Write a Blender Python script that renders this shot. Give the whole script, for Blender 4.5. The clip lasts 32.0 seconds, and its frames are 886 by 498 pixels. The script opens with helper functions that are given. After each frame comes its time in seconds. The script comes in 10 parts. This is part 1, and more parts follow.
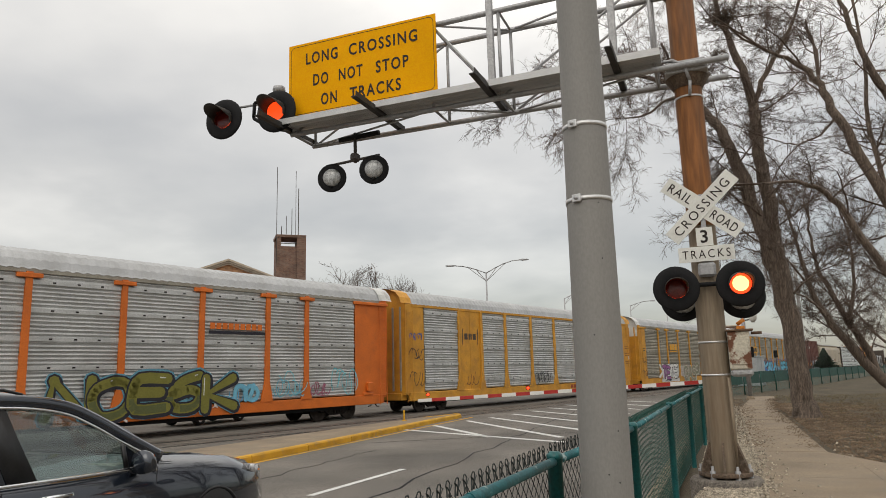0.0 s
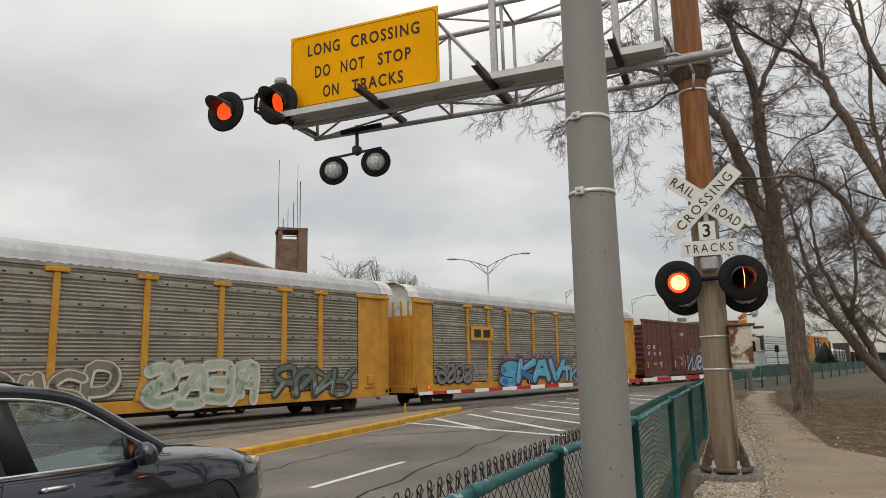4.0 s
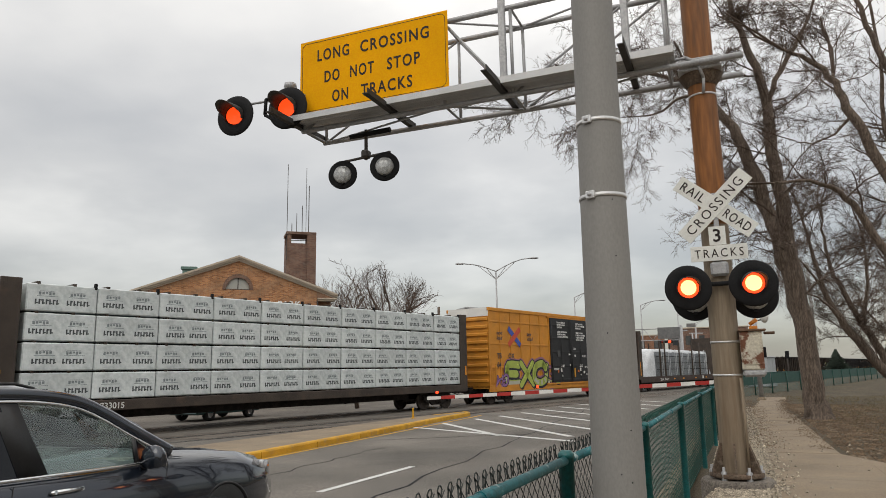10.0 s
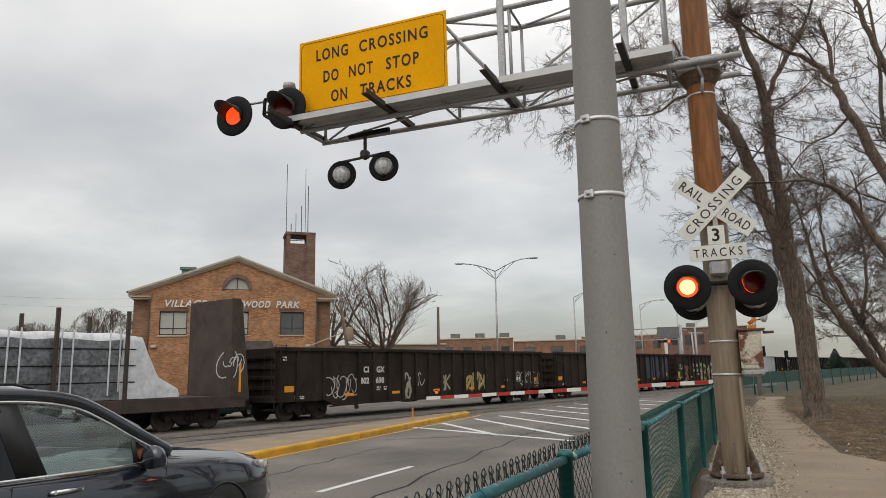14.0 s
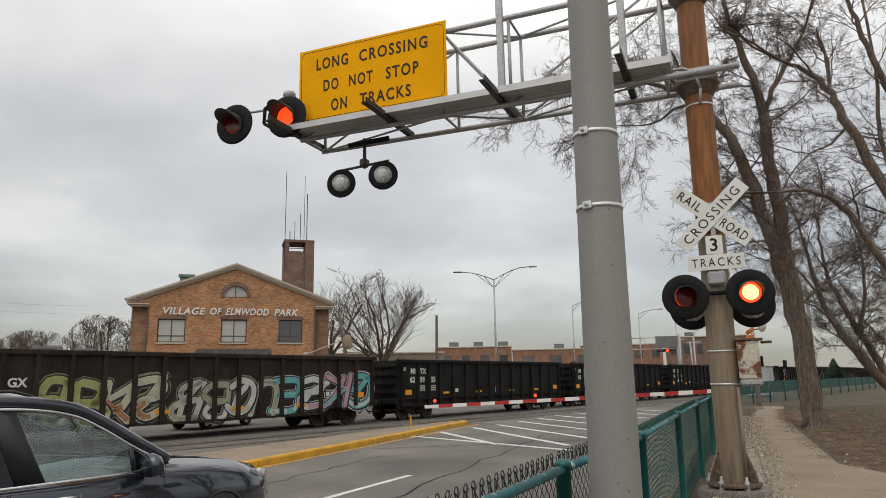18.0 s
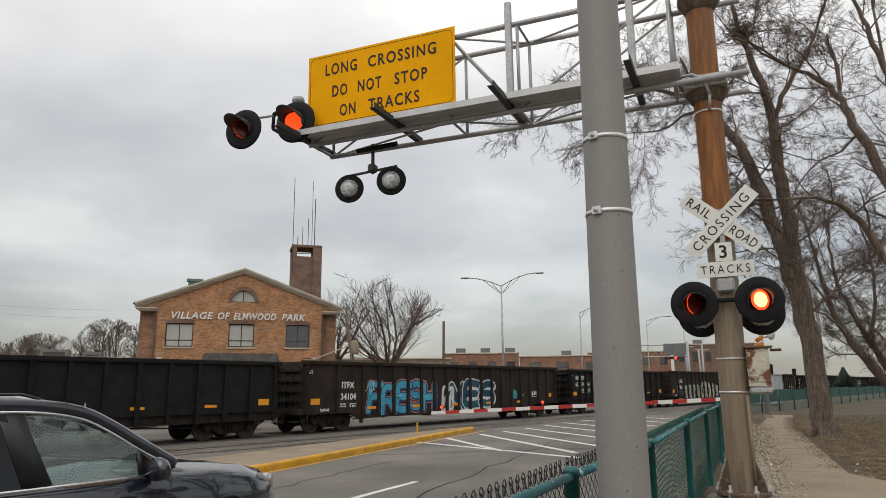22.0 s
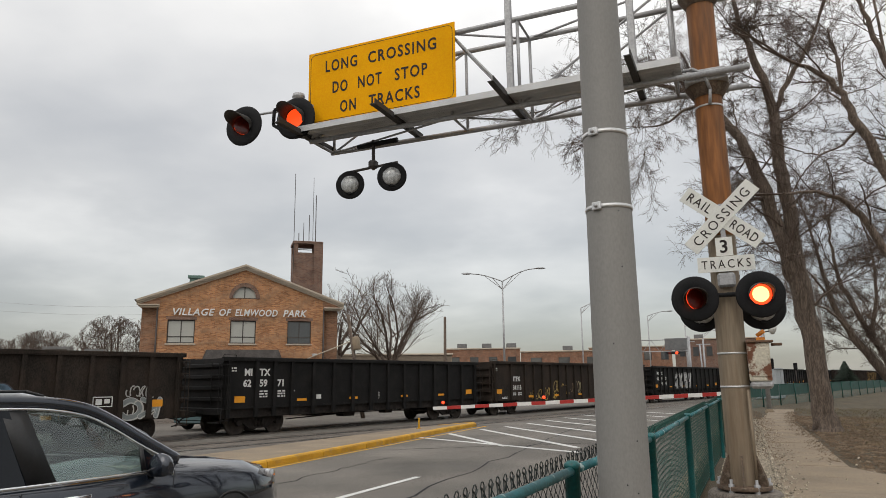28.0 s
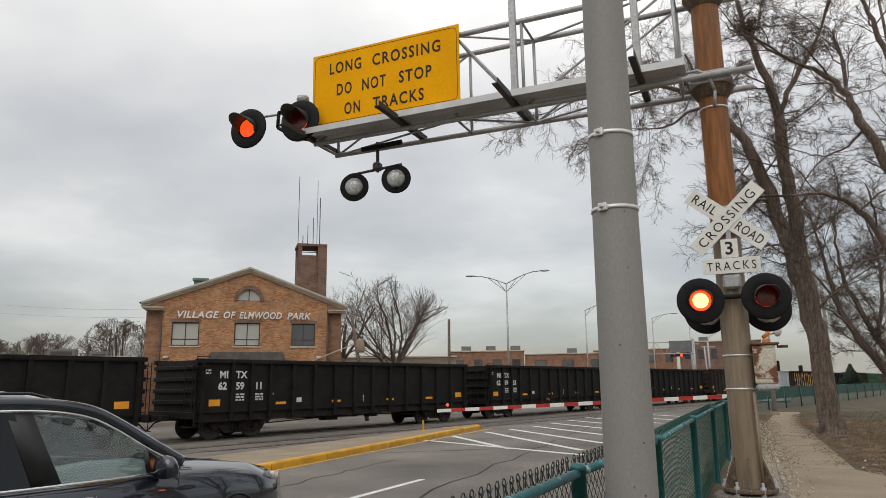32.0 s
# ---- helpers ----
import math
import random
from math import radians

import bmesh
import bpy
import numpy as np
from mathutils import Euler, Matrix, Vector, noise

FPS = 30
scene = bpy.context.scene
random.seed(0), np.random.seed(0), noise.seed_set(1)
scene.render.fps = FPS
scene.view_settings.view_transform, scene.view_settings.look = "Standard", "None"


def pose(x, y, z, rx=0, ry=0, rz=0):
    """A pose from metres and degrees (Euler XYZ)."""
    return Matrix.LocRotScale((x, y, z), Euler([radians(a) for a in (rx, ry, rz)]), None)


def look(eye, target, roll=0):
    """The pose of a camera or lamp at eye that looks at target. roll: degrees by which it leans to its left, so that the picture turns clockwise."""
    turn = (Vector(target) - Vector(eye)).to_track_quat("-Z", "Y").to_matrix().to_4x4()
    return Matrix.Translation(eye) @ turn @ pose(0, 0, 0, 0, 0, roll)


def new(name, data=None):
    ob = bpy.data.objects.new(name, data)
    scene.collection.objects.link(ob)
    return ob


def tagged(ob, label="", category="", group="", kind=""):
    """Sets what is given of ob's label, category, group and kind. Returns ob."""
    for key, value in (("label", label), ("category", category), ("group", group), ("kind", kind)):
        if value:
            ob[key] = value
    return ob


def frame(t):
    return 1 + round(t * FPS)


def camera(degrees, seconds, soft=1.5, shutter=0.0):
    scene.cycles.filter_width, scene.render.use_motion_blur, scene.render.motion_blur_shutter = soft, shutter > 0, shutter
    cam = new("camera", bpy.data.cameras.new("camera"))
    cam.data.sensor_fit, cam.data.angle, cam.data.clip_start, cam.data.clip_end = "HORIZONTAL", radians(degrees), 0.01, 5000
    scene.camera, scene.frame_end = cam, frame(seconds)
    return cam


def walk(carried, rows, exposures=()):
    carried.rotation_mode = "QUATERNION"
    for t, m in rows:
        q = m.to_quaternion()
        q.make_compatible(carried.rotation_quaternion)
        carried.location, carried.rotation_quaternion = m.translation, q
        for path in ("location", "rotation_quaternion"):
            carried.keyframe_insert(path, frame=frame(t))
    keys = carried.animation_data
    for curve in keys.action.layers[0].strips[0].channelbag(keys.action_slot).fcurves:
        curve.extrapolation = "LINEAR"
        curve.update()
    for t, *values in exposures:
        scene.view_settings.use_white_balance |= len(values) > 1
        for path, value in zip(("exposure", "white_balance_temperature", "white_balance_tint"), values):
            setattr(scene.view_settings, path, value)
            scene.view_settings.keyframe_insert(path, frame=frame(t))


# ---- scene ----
cam = camera(64.7, 32.0, soft=0.6)
PATH = [
    (0, (0.008, -0.001, 1.454), (0.043, 1.968, 1.803), -1.5),
    (0.5, (0.01, 0.004, 1.454), (0.044, 1.975, 1.794), -1.5),
    (1, (0.009, 0.005, 1.451), (0.041, 1.976, 1.785), -1.4),
    (1.5, (0.006, 0.007, 1.453), (0.029, 1.979, 1.784), -1.4),
    (2, (0.007, 0.003, 1.452), (0.031, 1.974, 1.788), -1.5),
    (2.5, (0.009, 0.014, 1.453), (0.039, 1.985, 1.788), -1.6),
    (3, (0.003, 0.011, 1.451), (0.021, 1.983, 1.785), -1.4),
    (3.5, (0.008, 0.014, 1.453), (0.04, 1.985, 1.786), -1.3),
    (5.5, (0.003, 0.02, 1.449), (0.023, 1.994, 1.772), -1.0),
    (6, (0.005, 0.016, 1.453), (0.04, 1.985, 1.799), -0.7),
    (6.5, (0.002, 0.01, 1.452), (0.034, 1.981, 1.793), -0.9),
    (7, (0.002, 0.01, 1.454), (0.034, 1.98, 1.794), -0.8),
    (7.5, (0.001, 0.01, 1.452), (0.019, 1.982, 1.787), -0.8),
    (8, (0.004, 0.018, 1.452), (0.026, 1.99, 1.786), -1.0),
    (8.5, (0.0, 0.008, 1.45), (0.022, 1.979, 1.789), -1.0),
    (9, (0.001, 0.012, 1.449), (0.025, 1.984, 1.779), -1.0),
    (9.5, (0.001, 0.012, 1.453), (0.021, 1.982, 1.798), -1.1),
    (10, (-0.001, 0.026, 1.451), (0.006, 1.996, 1.795), -1.0),
    (10.5, (-0.003, 0.021, 1.449), (-0.011, 1.989, 1.802), -1.1),
    (11, (-0.005, 0.018, 1.449), (-0.009, 1.987, 1.802), -1.1),
    (11.5, (-0.01, 0.006, 1.452), (-0.013, 1.972, 1.817), -1.1),
    (12, (-0.006, 0.013, 1.45), (-0.01, 1.981, 1.805), -1.2),
    (12.5, (-0.008, 0.011, 1.448), (-0.011, 1.979, 1.808), -0.6),
    (13, (-0.006, 0.017, 1.448), (-0.006, 1.984, 1.807), -0.8),
    (13.5, (-0.003, 0.024, 1.448), (-0.003, 1.994, 1.794), -1.2),
    (14, (0.001, 0.024, 1.448), (0.01, 1.994, 1.792), -1.1),
    (14.5, (-0.001, 0.014, 1.45), (0.009, 1.981, 1.812), -1.0),
    (16.5, (0.0, 0.001, 1.45), (0.004, 1.968, 1.814), -0.8),
    (17, (0.004, 0.002, 1.45), (0.033, 1.969, 1.809), -0.6),
    (17.5, (0.002, 0.001, 1.452), (0.02, 1.968, 1.812), -0.7),
    (18, (-0.001, 0.0, 1.452), (0.012, 1.966, 1.819), -0.9),
    (18.5, (-0.002, -0.002, 1.452), (0.005, 1.963, 1.821), -1.0),
    (19, (-0.001, 0.0, 1.451), (0.007, 1.965, 1.826), -1.1),
    (19.5, (-0.002, -0.006, 1.449), (0.016, 1.958, 1.822), -0.9),
    (20, (-0.002, 0.009, 1.447), (0.008, 1.976, 1.809), -0.9),
    (20.5, (-0.003, 0.016, 1.449), (0.002, 1.982, 1.818), -1.0),
    (21, (-0.008, 0.013, 1.447), (-0.014, 1.977, 1.827), -0.7),
    (21.5, (-0.009, 0.01, 1.447), (-0.023, 1.972, 1.833), -0.6),
    (22, (-0.006, 0.011, 1.449), (-0.014, 1.974, 1.833), -0.5),
    (22.5, (-0.005, 0.007, 1.449), (-0.01, 1.97, 1.833), -0.7),
    (23, (-0.009, 0.002, 1.448), (-0.02, 1.965, 1.833), -0.7),
    (23.5, (-0.011, 0.001, 1.448), (-0.027, 1.962, 1.839), -0.6),
    (24, (-0.011, 0.006, 1.448), (-0.028, 1.968, 1.836), -0.5),
    (24.5, (-0.01, 0.014, 1.448), (-0.027, 1.977, 1.832), -0.6),
    (25, (-0.008, 0.005, 1.449), (-0.022, 1.968, 1.836), -0.6),
    (25.5, (-0.01, -0.003, 1.449), (-0.034, 1.958, 1.838), -0.7),
    (27.5, (-0.006, 0.006, 1.447), (-0.017, 1.97, 1.826), -0.4),
    (28, (-0.004, 0.0, 1.449), (-0.015, 1.966, 1.821), -0.7),
    (28.5, (-0.005, 0.004, 1.449), (-0.013, 1.969, 1.822), -0.8),
    (29, (-0.006, 0.009, 1.448), (-0.021, 1.974, 1.82), -0.8),
    (29.5, (-0.007, 0.005, 1.447), (-0.026, 1.97, 1.816), -0.7),
    (30, (-0.007, 0.004, 1.448), (-0.021, 1.969, 1.816), -0.5),
    (30.5, (-0.004, 0.002, 1.448), (-0.01, 1.968, 1.814), -0.8),
    (31, (-0.006, 0.004, 1.448), (-0.021, 1.97, 1.815), -0.8),
    (31.5, (-0.009, 0.006, 1.447), (-0.023, 1.971, 1.822), -0.7),
    (32, (-0.011, 0.009, 1.445), (-0.033, 1.973, 1.824), -0.7),
]
walk(cam, [(t, look(e, g, r)) for t, e, g, r in PATH], exposures=[(0, 0.0, 6950, 10), (7, 0.0, 6880, 10), (14, 0.0, 6760, 10), (32, 0.0, 6720, 10)])

# ---- directions of the plan: tracks and road ----
TRACK_YAW, ROAD_YAW = 38.7, 22.5
U = Vector((math.sin(radians(TRACK_YAW)), math.cos(radians(TRACK_YAW)), 0))
N = Vector((-math.cos(radians(TRACK_YAW)), math.sin(radians(TRACK_YAW)), 0))
RU = Vector((math.sin(radians(ROAD_YAW)), math.cos(radians(ROAD_YAW)), 0))
RL = Vector((-math.cos(radians(ROAD_YAW)), math.sin(radians(ROAD_YAW)), 0))
RAIL_Z = -0.5


def road_height(p):
    return -0.3 - 0.2 * min(1, max(0, (p.dot(N) - 6) / 13))


def on_road(a, b, lift=0.0):
    """The point a metres along the road and b metres to its left, on its surface."""
    p = RU * a + RL * b
    return Vector((p.x, p.y, road_height(p) + lift))


def along_track(s, d, z=0.0):
    p = U * s + N * d
    return Vector((p.x, p.y, z))


# ---- world and sun: an overcast winter sky ----
world = bpy.data.worlds.new("overcast_sky")
scene.world = world
world.use_nodes = True
wn, wl = world.node_tree.nodes, world.node_tree.links
wn.clear()
w_out, w_bg = wn.new("ShaderNodeOutputWorld"), wn.new("ShaderNodeBackground")
w_co, w_sep = wn.new("ShaderNodeTexCoord"), wn.new("ShaderNodeSeparateXYZ")
w_up = wn.new("ShaderNodeMath"); w_up.operation = "MAXIMUM"; w_up.inputs[1].default_value = 0.0
w_add = wn.new("ShaderNodeMath"); w_add.operation = "ADD"; w_add.inputs[1].default_value = 0.22
w_div = wn.new("ShaderNodeVectorMath"); w_div.operation = "DIVIDE"
w_n1, w_n2 = wn.new("ShaderNodeTexNoise"), wn.new("ShaderNodeTexNoise")
w_n1.inputs["Scale"].default_value, w_n1.inputs["Detail"].default_value = 0.62, 5
w_n1.inputs["Roughness"].default_value = 0.5
w_n2.inputs["Scale"].default_value, w_n2.inputs["Detail"].default_value = 2.1, 8
w_mix = wn.new("ShaderNodeMix"); w_mix.data_type = "FLOAT"; w_mix.inputs[0].default_value = 0.3
w_ramp = wn.new("ShaderNodeValToRGB")
w_ramp.color_ramp.elements[0].position, w_ramp.color_ramp.elements[0].color = 0.34, (0.41, 0.415, 0.42, 1)
w_ramp.color_ramp.elements[1].position, w_ramp.color_ramp.elements[1].color = 0.66, (0.9, 0.89, 0.865, 1)
w_mid = w_ramp.color_ramp.elements.new(0.5); w_mid.color = (0.585, 0.582, 0.572, 1)
w_sky = wn.new("ShaderNodeTexSky"); w_sky.sky_type = "NISHITA"; w_sky.sun_disc = False
w_sky.sun_elevation, w_sky.sun_rotation = radians(40), radians(200)
w_gain = wn.new("ShaderNodeMix"); w_gain.data_type = "RGBA"; w_gain.blend_type = "MIX"; w_gain.inputs[0].default_value = 0.03
w_off = wn.new("ShaderNodeVectorMath"); w_off.operation = "ADD"; w_off.inputs[1].default_value = (3.3, 1.9, 0.4)
wl.new(w_co.outputs["Generated"], w_sep.inputs[0])
wl.new(w_sep.outputs["Z"], w_up.inputs[0]); wl.new(w_up.outputs[0], w_add.inputs[0])
wl.new(w_co.outputs["Generated"], w_div.inputs[0]); wl.new(w_add.outputs[0], w_div.inputs[1])
wl.new(w_div.outputs[0], w_off.inputs[0])
wl.new(w_off.outputs[0], w_n1.inputs["Vector"]); wl.new(w_off.outputs[0], w_n2.inputs["Vector"])
wl.new(w_n1.outputs[0], w_mix.inputs[2]); wl.new(w_n2.outputs[0], w_mix.inputs[3])
w_drift = wn.new("ShaderNodeMath"); w_drift.operation = "MULTIPLY_ADD"; w_drift.inputs[1].default_value = 0.015
wl.new(w_sep.outputs["X"], w_drift.inputs[0]); wl.new(w_mix.outputs[0], w_drift.inputs[2])
wl.new(w_drift.outputs[0], w_ramp.inputs[0])
w_lift = wn.new("ShaderNodeMapRange"); w_lift.inputs["From Max"].default_value = 0.7
w_lift.inputs["To Min"].default_value, w_lift.inputs["To Max"].default_value = 0.4, 2.03
w_scale = wn.new("ShaderNodeVectorMath"); w_scale.operation = "SCALE"
wl.new(w_up.outputs[0], w_lift.inputs["Value"]); wl.new(w_lift.outputs[0], w_scale.inputs["Scale"])
wl.new(w_ramp.outputs[0], w_scale.inputs[0])
wl.new(w_scale.outputs[0], w_gain.inputs[6]); wl.new(w_sky.outputs[0], w_gain.inputs[7])
wl.new(w_gain.outputs[2], w_bg.inputs[0]); wl.new(w_bg.outputs[0], w_out.inputs[0])
w_bg.inputs[1].default_value = 1.0

sun_data = bpy.data.lights.new("sun", "SUN")
sun_data.energy, sun_data.angle, sun_data.color = 0.6, radians(40), (1.0, 0.97, 0.92)
sun = new("sun", sun_data)
sun.matrix_world = look((-20, -40, 50), (0, 0, 0))


# ---- materials ----
def nodes_of(name):
    m = bpy.data.materials.new(name)
    m.use_nodes = True
    return m, m.node_tree.nodes, m.node_tree.links, m.node_tree.nodes["Principled BSDF"]


def rgba(c):
    return (c[0], c[1], c[2], 1)


def tone(c, k):
    return tuple(min(1.0, v * k) for v in c)


def mat(name, base, rough=0.6, metal=0.0, spread=0.2, scale=3.0, fine=60.0, bump=0.15, second=None, cover=0.5, edge=0.12,
        vary=0.0, streak=(1, 1, 1), gloss=0.5, coat=0.0):
    """Paint, metal, stone or soil: a base colour with broad and fine variation, and a second colour in patches."""
    m, n, l, b = nodes_of(name)
    co, mp = n.new("ShaderNodeTexCoord"), n.new("ShaderNodeMapping")
    mp.inputs["Scale"].default_value = streak
    l.new(co.outputs["Object"], mp.inputs[0])
    broad, grain = n.new("ShaderNodeTexNoise"), n.new("ShaderNodeTexNoise")
    broad.inputs["Scale"].default_value, broad.inputs["Detail"].default_value = scale, 6
    grain.inputs["Scale"].default_value, grain.inputs["Detail"].default_value = fine, 4
    l.new(mp.outputs[0], broad.inputs["Vector"]); l.new(mp.outputs[0], grain.inputs["Vector"])
    ramp = n.new("ShaderNodeValToRGB")
    ramp.color_ramp.elements[0].position, ramp.color_ramp.elements[0].color = 0.3, rgba(tone(base, 1 - spread))
    ramp.color_ramp.elements[1].position, ramp.color_ramp.elements[1].color = 0.7, rgba(tone(base, 1 + spread))
    l.new(broad.outputs[0], ramp.inputs[0])
    mul = n.new("ShaderNodeMix"); mul.data_type, mul.blend_type = "RGBA", "OVERLAY"; mul.inputs[0].default_value = min(0.6, spread * 1.5)
    crisp = n.new("ShaderNodeMapRange"); crisp.inputs["From Min"].default_value, crisp.inputs["From Max"].default_value = 0.3, 0.7
    l.new(grain.outputs[0], crisp.inputs["Value"])
    l.new(ramp.outputs[0], mul.inputs[6]); l.new(crisp.outputs[0], mul.inputs[7])
    colour = mul.outputs[2]
    if second:
        patch = n.new("ShaderNodeTexNoise"); patch.inputs["Scale"].default_value, patch.inputs["Detail"].default_value = scale * 1.7, 9
        patch.inputs["Roughness"].default_value = 0.62
        l.new(mp.outputs[0], patch.inputs["Vector"])
        mask = n.new("ShaderNodeValToRGB")
        mask.color_ramp.elements[0].position, mask.color_ramp.elements[1].position = 1 - cover - edge * 0.5, 1 - cover + edge
        l.new(patch.outputs[0], mask.inputs[0])
        mix = n.new("ShaderNodeMix"); mix.data_type = "RGBA"
        l.new(mask.outputs[0], mix.inputs[0]); l.new(colour, mix.inputs[6]); mix.inputs[7].default_value = rgba(second)
        colour = mix.outputs[2]
    if vary:
        info, hsv, span = n.new("ShaderNodeObjectInfo"), n.new("ShaderNodeHueSaturation"), n.new("ShaderNodeMapRange")
        span.inputs["To Min"].default_value, span.inputs["To Max"].default_value = 1 - vary, 1 + vary
        l.new(info.outputs["Random"], span.inputs["Value"]); l.new(span.outputs[0], hsv.inputs["Value"])
        l.new(colour, hsv.inputs["Color"]); colour = hsv.outputs[0]
    l.new(colour, b.inputs["Base Color"])
    b.inputs["Roughness"].default_value, b.inputs["Metallic"].default_value = rough, metal
    b.inputs["Specular IOR Level"].default_value = gloss
    b.inputs["Coat Weight"].default_value = coat
    if bump:
        bp = n.new("ShaderNodeBump"); bp.inputs["Strength"].default_value, bp.inputs["Distance"].default_value = bump, 0.02
        l.new(grain.outputs[0], bp.inputs["Height"]); l.new(bp.outputs[0], b.inputs["Normal"])
    return m


def glow(name, colour, strength):
    m, n, l, b = nodes_of(name)
    b.inputs["Base Color"].default_value = rgba(colour)
    b.inputs["Emission Color"].default_value = rgba(colour)
    b.inputs["Emission Strength"].default_value = strength
    return m


def brick_mat(name, c1, c2, mortar, length=0.2, height=0.067, along=(1, 0)):
    """Brickwork for far walls, laid along the wall's own x or y and its z."""
    m, n, l, b = nodes_of(name)
    co, sep, com, tex = n.new("ShaderNodeTexCoord"), n.new("ShaderNodeSeparateXYZ"), n.new("ShaderNodeCombineXYZ"), n.new("ShaderNodeTexBrick")
    add = n.new("ShaderNodeMath"); add.operation = "ADD"
    l.new(co.outputs["Object"], sep.inputs[0])
    l.new(sep.outputs["X"], add.inputs[0]); l.new(sep.outputs["Y"], add.inputs[1])
    l.new(add.outputs[0], com.inputs[0]); l.new(sep.outputs["Z"], com.inputs[1])
    l.new(com.outputs[0], tex.inputs["Vector"])
    tex.inputs["Color1"].default_value, tex.inputs["Color2"].default_value, tex.inputs["Mortar"].default_value = rgba(c1), rgba(c2), rgba(mortar)
    tex.inputs["Scale"].default_value = 1.0
    tex.inputs["Brick Width"].default_value, tex.inputs["Row Height"].default_value, tex.inputs["Mortar Size"].default_value = length, height, 0.006
    tex.inputs["Bias"].default_value = -0.1
    big = n.new("ShaderNodeTexNoise"); big.inputs["Scale"].default_value, big.inputs["Detail"].default_value = 1.3, 8
    l.new(co.outputs["Object"], big.inputs["Vector"])
    mix = n.new("ShaderNodeMix"); mix.data_type, mix.blend_type = "RGBA", "OVERLAY"; mix.inputs[0].default_value = 0.55
    l.new(tex.outputs[0], mix.inputs[6]); l.new(big.outputs[0], mix.inputs[7])
    l.new(mix.outputs[2], b.inputs["Base Color"])
    b.inputs["Roughness"].default_value = 0.9
    bp = n.new("ShaderNodeBump"); bp.inputs["Strength"].default_value, bp.inputs["Distance"].default_value = 0.5, 0.01
    l.new(tex.outputs["Fac"], bp.inputs["Height"]); bp.invert = True
    l.new(bp.outputs[0], b.inputs["Normal"])
    return m


def glass_mat(name, tint, rough=0.0):
    """Thin tinted glass: light passes straight through it, and its gloss follows the angle."""
    m, n, l, b = nodes_of(name)
    n.remove(b)
    clear, shine, face, mix = n.new("ShaderNodeBsdfTransparent"), n.new("ShaderNodeBsdfGlossy"), n.new("ShaderNodeLayerWeight"), n.new("ShaderNodeMixShader")
    rise, span = n.new("ShaderNodeMath"), n.new("ShaderNodeMapRange")
    rise.operation, rise.inputs[1].default_value = "POWER", 4.0
    span.inputs["To Min"].default_value, span.inputs["To Max"].default_value = 0.1, 0.5
    clear.inputs[0].default_value = rgba(tint)
    shine.inputs["Roughness"].default_value = rough
    l.new(face.outputs["Facing"], rise.inputs[0]); l.new(rise.outputs[0], span.inputs["Value"]); l.new(span.outputs[0], mix.inputs[0])
    l.new(clear.outputs[0], mix.inputs[1]); l.new(shine.outputs[0], mix.inputs[2])
    out = [k for k in n if k.type == "OUTPUT_MATERIAL"][0]
    l.new(mix.outputs[0], out.inputs[0])
    return m


M_ASPHALT = mat("asphalt", (0.138, 0.124, 0.107), 0.9, spread=0.4, scale=0.35, fine=42, bump=0.5, second=(0.12, 0.112, 0.1), cover=0.42, edge=0.25)
M_PANEL = mat("crossing_panel", (0.115, 0.097, 0.08), 0.85, spread=0.3, scale=1.2, fine=50, bump=0.4, second=(0.06, 0.052, 0.045), cover=0.45, vary=0.2)
M_CONCRETE = mat("concrete", (0.245, 0.188, 0.128), 0.9, spread=0.2, scale=0.8, fine=55, bump=0.35, second=(0.185, 0.155, 0.118), cover=0.42, edge=0.3)
M_GRASS = mat("dry_grass", (0.072, 0.053, 0.03), 0.95, spread=0.4, scale=0.7, fine=30, bump=0.9, second=(0.06, 0.052, 0.029), cover=0.48, edge=0.2)
M_GRAVEL = mat("gravel", (0.36, 0.31, 0.24), 0.95, spread=0.5, scale=9, fine=50, bump=0.8, second=(0.17, 0.145, 0.11), cover=0.42)
M_BALLAST = mat("ballast", (0.2, 0.185, 0.17), 0.95, spread=0.4, scale=9, fine=30, bump=1.0)
M_WHITE_LINE = mat("road_white", (0.62, 0.62, 0.6), 0.85, spread=0.1, scale=3, fine=60, bump=0.2, second=(0.2, 0.2, 0.19), cover=0.3, edge=0.2)
M_YELLOW_LINE = mat("kerb_yellow", (0.56, 0.29, 0.012), 0.75, spread=0.25, scale=2.2, fine=50, bump=0.3, second=(0.3, 0.2, 0.085), cover=0.4, edge=0.16)
M_RAIL = mat("rail_steel", (0.25, 0.23, 0.21), 0.35, metal=0.9, spread=0.15, bump=0.05)
M_RUST_RAIL = mat("rail_rust", (0.13, 0.075, 0.045), 0.8, spread=0.25)
M_GALV = mat("galvanised_steel", (0.37, 0.37, 0.375), 0.5, metal=0.4, spread=0.14, scale=2, fine=35, bump=0.06, second=(0.28, 0.28, 0.285), cover=0.4, edge=0.3)
M_ALU = mat("aluminium_plank", (0.5, 0.5, 0.5), 0.5, metal=0.3, spread=0.12, scale=3, bump=0.08)
M_POLE = mat("grey_pole", (0.235, 0.227, 0.214), 0.62, metal=0.1, spread=0.05, scale=0.9, fine=110, bump=0.05, second=(0.205, 0.2, 0.19), cover=0.36, edge=0.4, streak=(1, 1, 0.5))
M_BAND = mat("steel_band", (0.62, 0.62, 0.62), 0.4, metal=0.6, spread=0.1)
